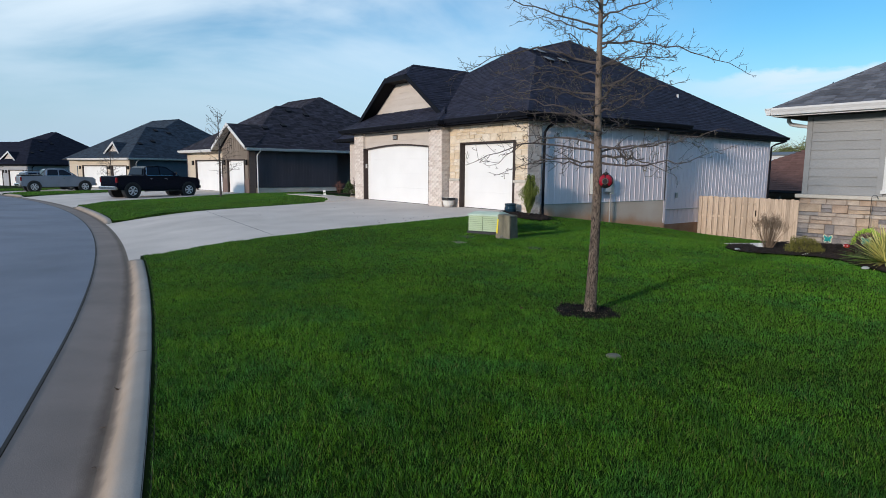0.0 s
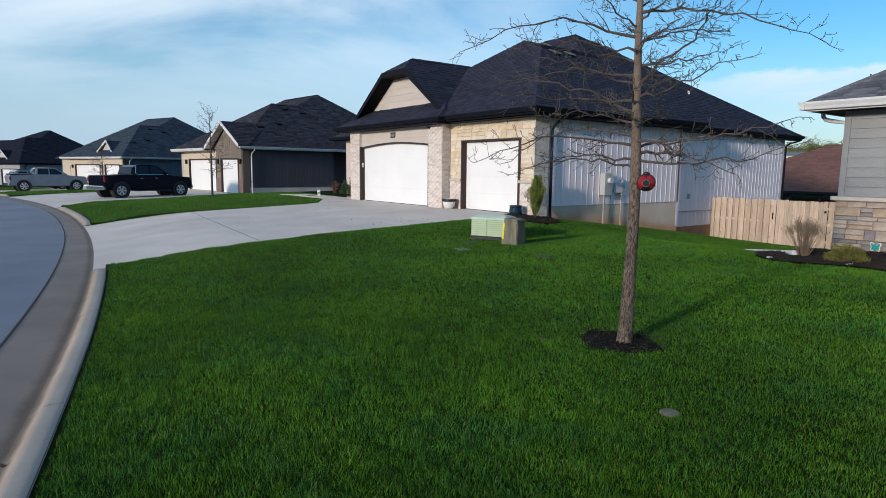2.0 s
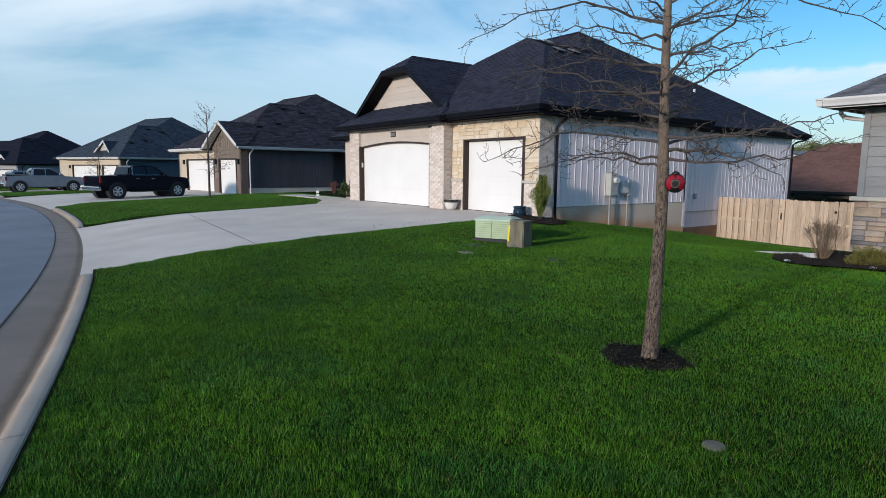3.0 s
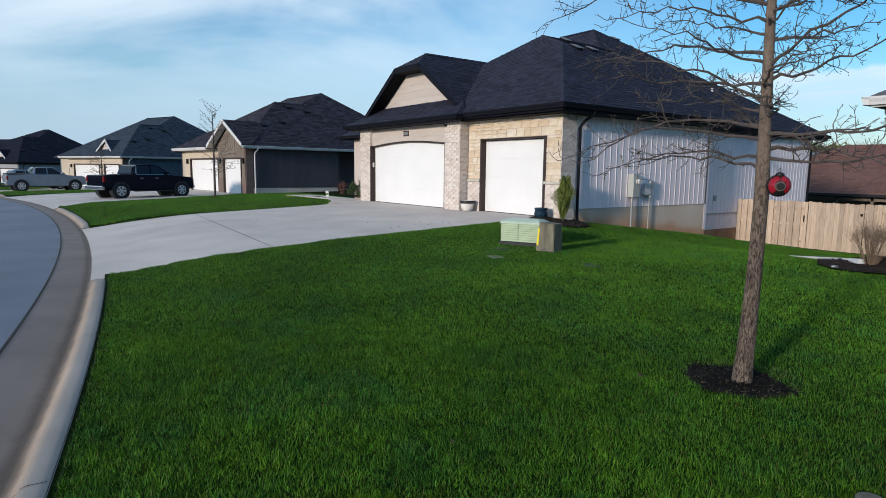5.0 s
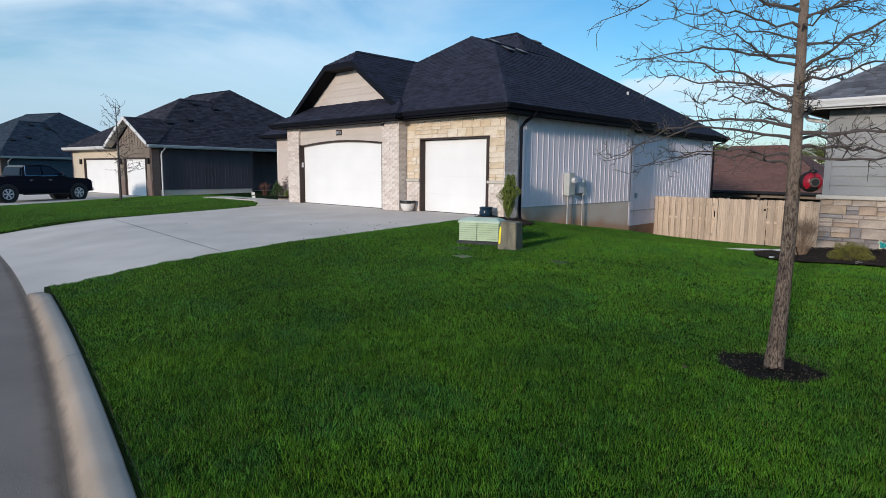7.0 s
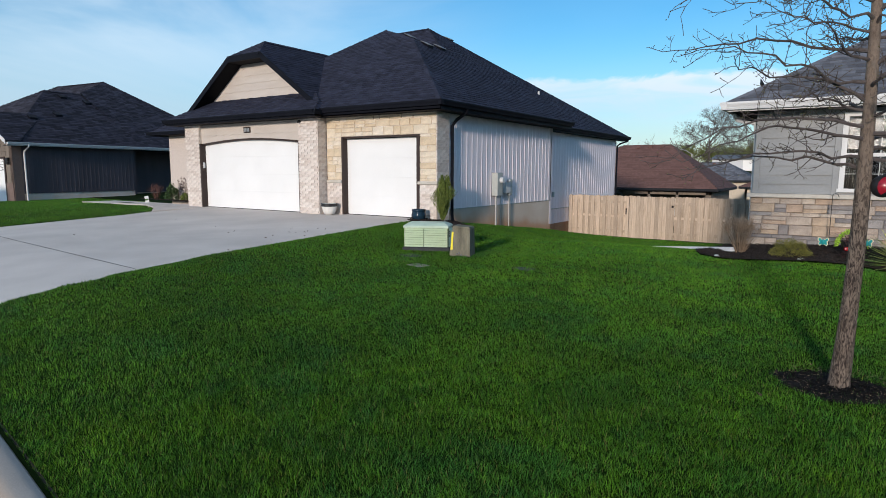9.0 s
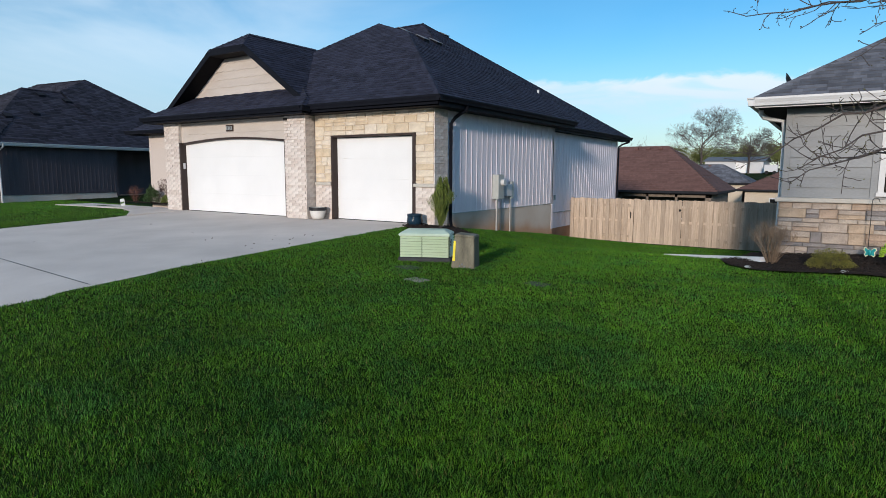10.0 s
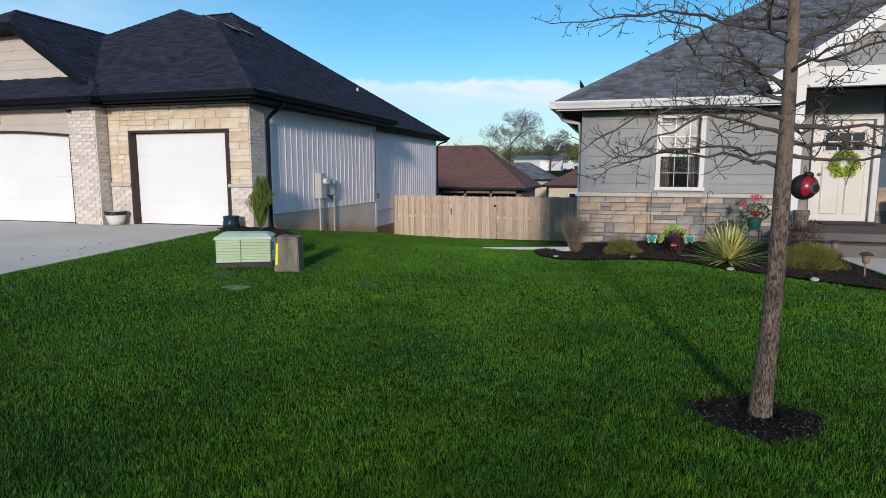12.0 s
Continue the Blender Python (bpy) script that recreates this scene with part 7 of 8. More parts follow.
# ---------------------------------------------------------------- pickups
def pickup(paint, label, cap=False):
    """A crew-cab pickup, nose towards +y, standing on z = 0."""
    root = thing("pickup_truck", label, "pickup truck", "parked pickups")
    low = [(-2.68, 0.50), (-2.68, 1.22), (-2.64, 1.30), (-1.02, 1.30), (-0.98, 1.34), (1.34, 1.32), (1.55, 1.27), (2.62, 1.20), (2.80, 1.10), (2.86, 0.86), (2.84, 0.52), (2.46, 0.46), (1.55, 0.42), (-1.30, 0.42), (-2.2, 0.46)]
    bm = bmesh.new()
    slab(bm, [(-0.97, y, z) for y, z in low], (1.94, 0, 0))
    bmesh.ops.bevel(bm, geom=[e for e in bm.edges if abs(e.verts[0].co.x - e.verts[1].co.x) < 0.01], offset=0.05, segments=2, affect="EDGES")
    part("body", bm, paint, root)
    up = [(-0.98, 1.32), (-0.86, 1.80), (-0.70, 1.90), (0.0, 1.94), (0.52, 1.90), (1.40, 1.32)]
    bm = bmesh.new()
    a = [bm.verts.new((-0.93 if z < 1.5 else -0.76, y, z)) for y, z in up]
    b = [bm.verts.new((0.93 if z < 1.5 else 0.76, y, z)) for y, z in up]
    n = len(up)
    bm.faces.new(a)
    bm.faces.new(b[::-1])
    for i in range(n):
        bm.faces.new((a[i], b[i], b[(i + 1) % n], a[(i + 1) % n]))
    bmesh.ops.bevel(bm, geom=list(bm.edges), offset=0.03, segments=2, affect="EDGES")
    part("cab", bm, paint, root)
    for s in (-1, 1):
        for ys in ((-0.78, -0.70, 0.02, 0.02), (0.10, 0.10, 0.46, 1.16)):
            bm = bmesh.new()
            y0, y1, y2, y3 = ys
            slab(bm, [(0.935 * s, y0, 1.38), (0.79 * s, y1, 1.84), (0.79 * s, y2, 1.84), (0.935 * s, y3, 1.38)], (0.012 * s, 0, 0.004))
            part("side_window", bm, M["car_glass"], root)
        bm = bmesh.new()
        tube(bm, [(0.80 * s, -0.74, 1.86), (0.945 * s, -0.84, 1.42), (0.955 * s, -0.78, 1.355), (0.955 * s, 1.22, 1.355)], 0.016, 6)
        part("window_trim", bm, M["chrome"], root)
        for y in (-0.62, 0.32):
            part("door_handle", rb(*sorted((0.97 * s, 0.995 * s)), y, y + 0.2, 1.12, 1.15, r=0.006), M["chrome"], root)
        part("mirror", rb(*sorted((0.98 * s, 1.16 * s)), 0.98, 1.10, 1.36, 1.56, r=0.03), paint, root)
        part("running_board", rb(*sorted((0.90 * s, 1.02 * s)), -1.0, 1.35, 0.36, 0.42, r=0.015), M["dark"], root)
        part("tail_light", rb(*sorted((0.83 * s, 0.975 * s)), -2.71, -2.58, 0.92, 1.23, r=0.02), M["tail"], root)
        part("headlight", rb(*sorted((0.58 * s, 0.95 * s)), 2.76, 2.87, 0.92, 1.06, r=0.02), M["chrome"], root)
        for y in (-1.75, 2.0):
            bm = bmesh.new()
            arch_ = [(0.98 * s, y + 0.50 * math.cos(t), 0.42 + 0.50 * math.sin(t)) for t in [math.pi * k / 12 for k in range(13)]]
            tube(bm, arch_, 0.03, 6)
            part("wheel_arch", bm, M["dark"], root)
            bm = bmesh.new()
            tube(bm, [(0.60 * s, y, 0.42), (0.985 * s, y, 0.42)], 0.50, 24)
            part("wheel_well", bm, M["dark"], root)
            wh = part("wheel", (lambda b: (tube(b, [(0.72 * s, y, 0.42), (0.985 * s, y, 0.42)], 0.26, 20), b)[1])(bmesh.new()), M["dark"], root)
            bm = bmesh.new()
            prof = [(0.27, 0.72), (0.38, 0.72), (0.41, 0.76), (0.415, 0.86), (0.41, 0.97), (0.38, 1.0), (0.28, 0.99), (0.27, 0.95)]
            rings = [[bm.verts.new((x * s, y + rr * math.cos(2 * math.pi * k / 28), 0.415 + rr * math.sin(2 * math.pi * k / 28))) for k in range(28)] for rr, x in prof]
            for p, q in zip(rings, rings[1:] + rings[:1]):
                for k in range(28):
                    bm.faces.new((p[k], p[(k + 1) % 28], q[(k + 1) % 28], q[k]))
            part("tyre", bm, M["rubber"], wh)
            bm = bmesh.new()
            tube(bm, [(0.90 * s, y, 0.42), (0.945 * s, y, 0.42)], 0.27, 20)
            part("brake_drum", bm, M["vent_grey"], wh)
            bm = bmesh.new()
            tube(bm, [(0.97 * s, y + 0.265 * math.cos(t), 0.42 + 0.265 * math.sin(t)) for t in [2 * math.pi * k / 24 for k in range(25)]], 0.026, 6)
            for k in range(6):
                t = 2 * math.pi * k / 6
                for o in (-0.13, 0.13):
                    tube(bm, [(0.99 * s, y + 0.05 * math.cos(t), 0.42 + 0.05 * math.sin(t)), (0.975 * s, y + 0.26 * math.cos(t + o), 0.42 + 0.26 * math.sin(t + o))], 0.028, 5)
            tube(bm, [(0.95 * s, y, 0.42), (1.0 * s, y, 0.42)], 0.06, 12)
            part("rim", bm, M["alloy"], wh, "bright alloy rim")
    bm = bmesh.new()
    slab(bm, [(-0.74, -0.995, 1.40), (0.74, -0.995, 1.40), (0.66, -0.885, 1.80), (-0.66, -0.885, 1.80)], (0, -0.014, 0))
    part("rear_window", bm, M["car_glass"], root)
    bm = bmesh.new()
    slab(bm, [(-0.82, 1.375, 1.36), (0.82, 1.375, 1.36), (0.70, 0.60, 1.87), (-0.70, 0.60, 1.87)], (0, 0.015, 0.012))
    part("windscreen", bm, M["car_glass"], root)
    part("tailgate", rb(-0.77, 0.77, -2.705, -2.66, 0.72, 1.29, r=0.02), paint, root)
    part("rear_bumper", rb(-0.95, 0.95, -2.82, -2.62, 0.48, 0.70, r=0.04), M["chrome"], root)
    part("front_bumper", rb(-0.95, 0.95, 2.78, 2.94, 0.48, 0.72, r=0.05), M["chrome"], root)
    part("grille", rb(-0.56, 0.56, 2.82, 2.885, 0.76, 1.06, r=0.03), M["dark"], root)
    if cap:
        bm = bmesh.new()
        rbox(bm, -0.90, 0.90, -2.63, -1.08, 1.29, 1.42, r=0.05, seg=2)
        part("bed_cover", bm, M["dark"], root, "black bed cover with rolled load")
        bm = bmesh.new()
        tube(bm, [(0.5, -1.2, 1.4), (0.6, -0.85, 1.78), (0.55, -0.7, 1.95)], 0.03, 6)
        part("roll_bar", bm, M["dark"], root)
    else:
        # dark sheet at rail height, drawn for the shaded hollow of the bed
        part("bed_floor", bx(-0.82, 0.82, -2.60, -1.05, 1.296, 1.312), M["dark"], root)
    return root


t1 = pickup(M["truck_black"], "glossy black crew-cab pickup parked on a concrete drive")
t1.matrix_basis = pose(-24.2, -5.45, drive_z(-24.2, -5.45), 0, 0, 20) @ Matrix.Diagonal((0.965, 0.965, 0.965, 1))
t2 = pickup(M["truck_silver"], "silver crew-cab pickup with covered bed parked far off", cap=True)
t2.matrix_basis = pose(-46.6, -9.12, drive_z(-46.6, -9.12), 0, 0, 9) @ Matrix.Diagonal((1.03, 1.02, 1.03, 1))


def suv(paint, label):
    """A boxy sport utility car, nose towards +y, standing on z = 0."""
    root = thing("suv", label, "car")
    for name, prof, hw0, hw1, mt in (("body", [(-2.35, 0.45), (-2.38, 1.0), (-2.3, 1.12), (1.0, 1.12), (2.1, 1.0), (2.3, 0.8), (2.3, 0.45)], 0.95, 0.95, paint), ("cab", [(-2.28, 1.10), (-2.05, 1.66), (-1.8, 1.74), (0.1, 1.74), (0.35, 1.68), (1.05, 1.10)], 0.92, 0.74, paint)):
        bm = bmesh.new()
        a = [bm.verts.new((-(hw0 if z < 1.3 else hw1), y, z)) for y, z in prof]
        b = [bm.verts.new((hw0 if z < 1.3 else hw1, y, z)) for y, z in prof]
        bm.faces.new(a)
        bm.faces.new(b[::-1])
        for i in range(len(prof)):
            bm.faces.new((a[i], b[i], b[(i + 1) % len(prof)], a[(i + 1) % len(prof)]))
        bmesh.ops.bevel(bm, geom=list(bm.edges), offset=0.04, segments=2, affect="EDGES")
        part(name, bm, mt, root)
    for sg in (-1, 1):
        for y0, y1, y2, y3 in ((-1.98, -1.82, -1.2, -1.2), (-1.1, -1.1, -0.3, -0.3), (-0.2, -0.2, 0.24, 0.72)):
            bm = bmesh.new()
            slab(bm, [(0.915 * sg, y0, 1.18), (0.77 * sg, y1, 1.62), (0.77 * sg, y2, 1.62), (0.915 * sg, y3, 1.18)], (0.012 * sg, 0, 0.004))
            part("side_window", bm, M["car_glass"], root)
        bm = bmesh.new()
        tube(bm, [(0.66 * sg, -1.7, 1.76), (0.66 * sg, -1.6, 1.81), (0.66 * sg, 0.0, 1.81), (0.66 * sg, 0.1, 1.76)], 0.02, 6)
        part("roof_rail", bm, M["dark"], root)
        part("tail_light", rb(*sorted((0.74 * sg, 0.96 * sg)), -2.40, -2.30, 0.80, 1.06, r=0.02), M["tail"], root)
        for y in (-1.4, 1.42):
            bm = bmesh.new()
            tube(bm, [(0.74 * sg, y, 0.37), (0.97 * sg, y, 0.37)], 0.37, 24)
            wh = part("wheel", bm, M["rubber"], root)
            bm = bmesh.new()
            tube(bm, [(0.96 * sg, y, 0.37), (0.985 * sg, y, 0.37)], [0.24, 0.20], 18)
            part("rim", bm, M["chrome"], wh)
    bm = bmesh.new()
    slab(bm, [(-0.72, -2.30, 1.16), (0.72, -2.30, 1.16), (0.64, -2.11, 1.60), (-0.64, -2.11, 1.60)], (0, -0.015, 0))
    part("rear_window", bm, M["car_glass"], root)
    return root


car = suv(M["truck_silver"], "pale silver sport utility car parked beyond the silver pickup")
car.matrix_basis = pose(-50.2, -9.4, drive_z(-50.2, -9.4), 0, 0, 14)


# ---------------------------------------------------------------- neighbouring houses
def neighbour(label, side, front, gable_mat, shingle_mat, trim, style):
    """A house like its neighbours: garage block with two doors, hipped roofs; origin at its front right corner, street towards -y."""
    root = thing("house", label, "house", "houses down the street")
    part("wall", bx(-0.2, 0.0, 0.45, 7.0, 0.42, 3.0), side, root, "board siding side wall")
    for k in range(26):
        part("batten", bx(0.0, 0.007, 0.75 + k * 0.24, 0.785 + k * 0.24, 0.42, 3.0), side, root)
    part("wall", bx(-2.2, -2.0, 7.0, 14.0, 0.2, 3.0), side, root)
    part("wall", bx(-2.2, 0.0, 6.85, 7.0, 0.2, 3.0), side, root)
    part("foundation", bx(-0.18, -0.03, 0.3, 6.9, -1.2, 0.42), M["foundation"], root)
    part("foundation", bx(-2.18, -2.03, 6.9, 14.0, -1.2, 0.22), M["foundation"], root)
    part("brick_return", bx(-0.22, 0.02, 0.0, 0.45, -0.5, 3.0), M["brick_dark"] if style != "white" else side, root)
    # front wall with two openings
    for x0, x1, z0, z1 in ((-0.62, 0.0, -0.5, 3.0), (-4.2, -3.45, -0.5, 3.0), (-3.45, -0.62, 2.35, 3.0)):
        part("front_wall", bx(x0, x1, 0.0, 0.2, z0, z1), gable_mat, root)
    for x0, x1, z0, z1 in ((-5.0, -4.2, -0.5, 3.0), (-11.2, -10.2, -0.5, 3.0), (-10.2, -5.0, 2.35, 3.0)):
        part("front_wall", bx(x0, x1, 0.35, 0.55, z0, z1), front, root)
    for x0, x1 in ((-0.62, -0.02), (-4.2, -3.45)):
        part("plinth", bx(x0, x1, -0.04, 0.0, -0.5, 1.0), M["brick_dark"] if style == "gable" else front, root)
    for x0, x1, y in ((-3.45, -0.62, 0.10), (-10.2, -5.0, 0.45)):
        garage_door(root, x0 + 0.12, x1 - 0.12, y, 0.02, 2.25)
        part("door_trim", bx(x0, x0 + 0.12, y - 0.14, y + 0.05, 0, 2.35), M["trim_brown"], root)
        part("door_trim", bx(x1 - 0.12, x1, y - 0.14, y + 0.05, 0, 2.35), M["trim_brown"], root)
        part("door_trim", bx(x0, x1, y - 0.12, y + 0.05, 2.25, 2.35), M["trim_brown"], root)
    for x in (-0.30, -3.8, -4.7, -10.6):
        part("wall_lantern", rb(x - 0.08, x + 0.08, -0.14 if x > -4 else 0.2, 0.0 if x > -4 else 0.35, 1.95, 2.3, r=0.02), M["iron"], root)
    # left and rear walls
    part("wall", bx(-18.0, -11.2, 2.6, 2.8, -0.5, 3.0), front, root)
    for x in (-13.2, -15.6):
        wd = part("window", bx(x - 0.6, x + 0.6, 2.55, 2.62, 0.9, 2.4), M["white"], root)
        part("pane", bx(x - 0.5, x + 0.5, 2.54, 2.552, 1.0, 2.3), M["glass"], wd)
    part("wall", bx(-18.2, -18.0, 2.6, 14.0, -1.0, 3.0), side, root)
    part("wall", bx(-18.2, -2.0, 13.8, 14.0, -1.0, 3.0), side, root)
    ez = 3.08
    p1, p1b, p2, p3 = (-5.2, 4.85, 6.56), (-5.2, 7.0, 6.56), (-7.0, 9.95, 7.82), (-12.5, 9.95, 7.82)
    if style == "white":
        p3 = (-8.0, 9.95, 7.82)
        roof_faces(root, [[(-26.0, 2.1, ez), (-9.0, 2.1, ez), (-9.0, 7.4, 6.35), (-26.0, 7.4, 6.35)], [(-9.0, 12.7, ez), (-26.0, 12.7, ez), (-26.0, 7.4, 6.35), (-9.0, 7.4, 6.35)]], shingle_mat, deck=0.12, tab=0.45, course=0.20)
        part("wall", bx(-25.5, -18.2, 2.6, 2.8, -1.0, 3.0), side, root)
    roof_faces(root, [
        [(-11.7, -0.40, ez), (-5.15, -0.40, ez), (-2.35, 2.19, 4.80), p1] if style == "gable" else [(-11.7, -0.40, ez), (0.45, -0.40, ez), p1],
        [(0.45, -0.40, ez), (0.45, 8.0, ez), p1b, p1],
        [(-11.7, -0.40, ez), p1, p1b, (-11.7, 8.0, ez)],
        [(0.45, 7.2, ez), (0.45, 16.0, ez), p2, p1b],
        [(-18.6, 2.1, ez), (-1.4, 2.1, ez), p2, p3],
        [(-18.6, 16.0, ez), (-18.6, 2.1, ez), p3],
        [(0.45, 16.0, ez), (-18.6, 16.0, ez), p3, p2],
    ], shingle_mat, deck=0.12, tab=0.45, course=0.20)
    ridge_cap(root, [(0.45, -0.40, ez), p1, p1b], shingle_mat, 0.18)
    ridge_cap(root, [(0.45, 16.0, ez), p2, p3], shingle_mat, 0.18)
    if style == "gable":
        pk = (-2.35, -0.45, 4.80)
        roof_faces(root, [
            [pk, (0.45, -0.45, 3.17), (0.45, 0.2, 3.17), (-2.35, 3.0, 4.80)],
            [pk, (-2.35, 3.0, 4.80), (-5.15, 0.2, 3.17), (-5.15, -0.45, 3.17)],
        ], shingle_mat, tab=0.45, course=0.20)
        bm = bmesh.new()
        slab(bm, [(-4.55, 0.02, 3.0), (-0.1, 0.02, 3.0), (-2.35, 0.02, 4.50)], (0, 0.15, 0))
        g = part("gable_wall", bm, gable_mat, root)
        for k in range(11):
            x = -4.1 + 0.35 * k
            part("batten", bx(x, x + 0.05, 0.0, 0.022, 2.4, 3.05 + max(0, 1.45 - abs(x + 2.35) * 0.68)), gable_mat, g)
        for s, e in ((1, 0.40), (-1, -5.10)):
            bm = bmesh.new()
            slab(bm, [(-2.35, -0.47, 4.84), (e, -0.47, 3.20), (e, -0.47, 2.98), (-2.35, -0.47, 4.60)], (0, 0.04, 0))
            part("rake_board", bm, trim, root)
            bm = bmesh.new()
            slab(bm, [(-2.35, -0.43, 4.62), (e, -0.43, 3.0), (e, 0.02, 3.0), (-2.35, 0.02, 4.62)], (0, 0, 0.02))
            part("soffit", bm, M["ledge"], root)
    else:
        x0 = -4.0
        roof_faces(root, [
            [(x0, 0.55, 4.72), (x0 + 1.35, 0.30, 3.66), (x0 + 1.35, 0.8, 3.66), (x0, 2.4, 4.72)],
            [(x0, 0.55, 4.72), (x0, 2.4, 4.72), (x0 - 1.35, 0.8, 3.66), (x0 - 1.35, 0.30, 3.66)],
        ], shingle_mat, tab=0.45, course=0.20)
        bm = bmesh.new()
        slab(bm, [(x0 - 1.1, 0.62, 3.6), (x0 + 1.1, 0.62, 3.6), (x0, 0.62, 4.5)], (0, 0.1, 0))
        part("dormer_wall", bm, M["shake"], root)
        for s in (-1, 1):
            bm = bmesh.new()
            slab(bm, [(x0, 0.48, 4.78), (x0 + 1.45 * s, 0.26, 3.62), (x0 + 1.45 * s, 0.26, 3.44), (x0, 0.48, 4.56)], (0, 0.06, 0))
            part("rake_board", bm, M["white"], root)
    gutter_run(root, (0.45, -0.4, 2.95), (0.45, 16.0, 2.95), (1, 0, 0), material=trim)
    gutter_run(root, (-11.7, -0.4, 2.95), (0.5 if style != "gable" else -5.2, -0.4, 2.95), (0, -1, 0), material=trim)
    part("fascia", bx(0.42, 0.45, -0.4, 16.0, 2.9, 3.07), trim, root)
    part("fascia", bx(-11.7, 0.45 if style != "gable" else -5.2, -0.42, -0.39, 2.9, 3.07), trim, root)
    part("soffit", bx(-11.6, -5.2 if style == "gable" else 0.42, -0.38, 0.4, 2.90, 2.93), M["ledge"] if style != "black" else M["soffit"], root)
    part("soffit", bx(-2.1, 0.42, 7.0, 15.9, 2.90, 2.93), M["soffit"], root)
    part("soffit", bx(0.0, 0.42, -0.38, 7.0, 2.90, 2.93), M["soffit"], root)
    bm = bmesh.new()
    tube(bm, [(0.52, 0.60, 3.0), (0.48, 0.60, 2.86), (0.14, 0.57, 2.66), (0.07, 0.57, 2.5), (0.07, 0.57, 0.1), (0.16, 0.57, 0.0)], 0.045, 8)
    part("downpipe", bm, trim, root)
    for x, y in ((-4.5, 5.5), (-4.1, 6.8), (-2.4, 3.9), (-5.8, 8.9), (-1.9, 2.2)):
        z = ez + (6.56 - ez) * (0.45 - x) / 5.65
        bm = bmesh.new()
        slab(bm, [(x - 0.17, y - 0.19, z + 0.21), (x + 0.17, y - 0.19, z + 0.04), (x + 0.17, y + 0.19, z + 0.04), (x - 0.17, y + 0.19, z + 0.21)], (0, 0, -0.12))
        part("roof_vent", bm, M["fascia"], root)
    return root


n1 = neighbour("dark brown single-storey house with a taupe gable and mottled shingle roof", M["bronze"], M["brick_tan"], M["taupe"], M["shingle_mix"], M["white"], "gable")
n1.matrix_basis = pose(-23.9, 0.55, -0.45, 0, 0, 7)
n2 = neighbour("slate-blue single-storey house with grey shingles and cream brick garage", M["slate_blue"], M["brick_tan"], M["brick_tan"], M["shingle_slate"], M["white"], "dormer")
n2.matrix_basis = pose(-49.5, -2.7, -0.88, 0, 0, 20)
n3 = neighbour("pale single-storey house with a black shingle roof far down the street", M["grey_siding"], M["grey_siding"], M["grey_siding"], M["shingle_navy"], M["fascia"], "white")
n3.matrix_basis = pose(-77.4, -10.3, -1.5, 0, 0, 35)


# ---------------------------------------------------------------- behind the fence
def back_house(label, x0, x1, y0, y1, zb, ze, zr, shingle_mat, wall_mat, porch=False, ridge_from=None):
    root = thing("house", label, "house", "houses behind the fence")
    for a in ((x0, x1, y1 - 0.2, y1), (x0, x0 + 0.2, y0, y1), (x1 - 0.2, x1, y0, y1)):
        part("wall", bx(*a, zb, ze), wall_mat, root)
    part("wall", bx(x0, x1, y0 + (2.2 if porch else 0), y0 + (2.4 if porch else 0.2), zb, ze), wall_mat, root)
    h = min(x1 - x0, y1 - y0) / 2 + 0.5
    yc = (y0 + y1) / 2
    a, b = (x0 - 0.5 + h, yc, zr), (x1 + 0.5 - h, yc, zr)
    if ridge_from is not None:
        a = (ridge_from, yc, zr)
    X0, X1, Y0, Y1 = x0 - 0.5, x1 + 0.5, y0 - 0.5, y1 + 0.5
    roof_faces(root, [[(X0, Y0, ze), (X1, Y0, ze), b, a], [(X1, Y0, ze), (X1, Y1, ze), b], [(X1, Y1, ze), (X0, Y1, ze), a, b], [(X0, Y1, ze), (X0, Y0, ze), a]], shingle_mat, deck=0.16, tab=0.5, course=0.22)
    part("soffit", bx(X0 + 0.05, X1 - 0.05, Y0 + 0.05, Y1 - 0.05, ze - 0.2, ze - 0.17), M["soffit"], root)
    if porch:
        for k in range(5):
            x = x1 - 0.3 - k * 2.0
            part("porch_post", rb(x - 0.09, x + 0.09, y0, y0 + 0.18, zb, ze - 0.17, r=0.01), M["taupe"], root)
        part("porch_beam", bx(x0, x1, y0, y0 + 0.18, ze - 0.45, ze - 0.2), M["taupe"], root)
        for k in range(3):
            x = x1 - 2.2 - k * 2.4
            wd = part("window", bx(x - 0.7, x + 0.7, y0 + 2.14, y0 + 2.2, zb + 0.8, zb + 2.2), M["white"], root)
            part("pane", bx(x - 0.6, x + 0.6, y0 + 2.12, y0 + 2.14, zb + 0.9, zb + 2.1), M["glass"], wd)
    else:
        for k in range(3):
            x = x0 + (x1 - x0) * (0.2 + 0.3 * k)
            wd = part("window", bx(x - 0.6, x + 0.6, y0 - 0.04, y0 + 0.02, zb + 0.9, zb + 2.1), M["white"], root)
            part("pane", bx(x - 0.5, x + 0.5, y0 - 0.06, y0 - 0.04, zb + 1.0, zb + 2.0), M["glass"], wd)
    for k in range(3):
        x = a[0] + (b[0] - a[0]) * (0.35 + 0.25 * k)
        part("roof_vent", rb(x - 0.16, x + 0.16, yc - 0.45, yc - 0.15, zr - 0.28, zr - 0.10, r=0.03), M["shingle_brown"], root)
    return root


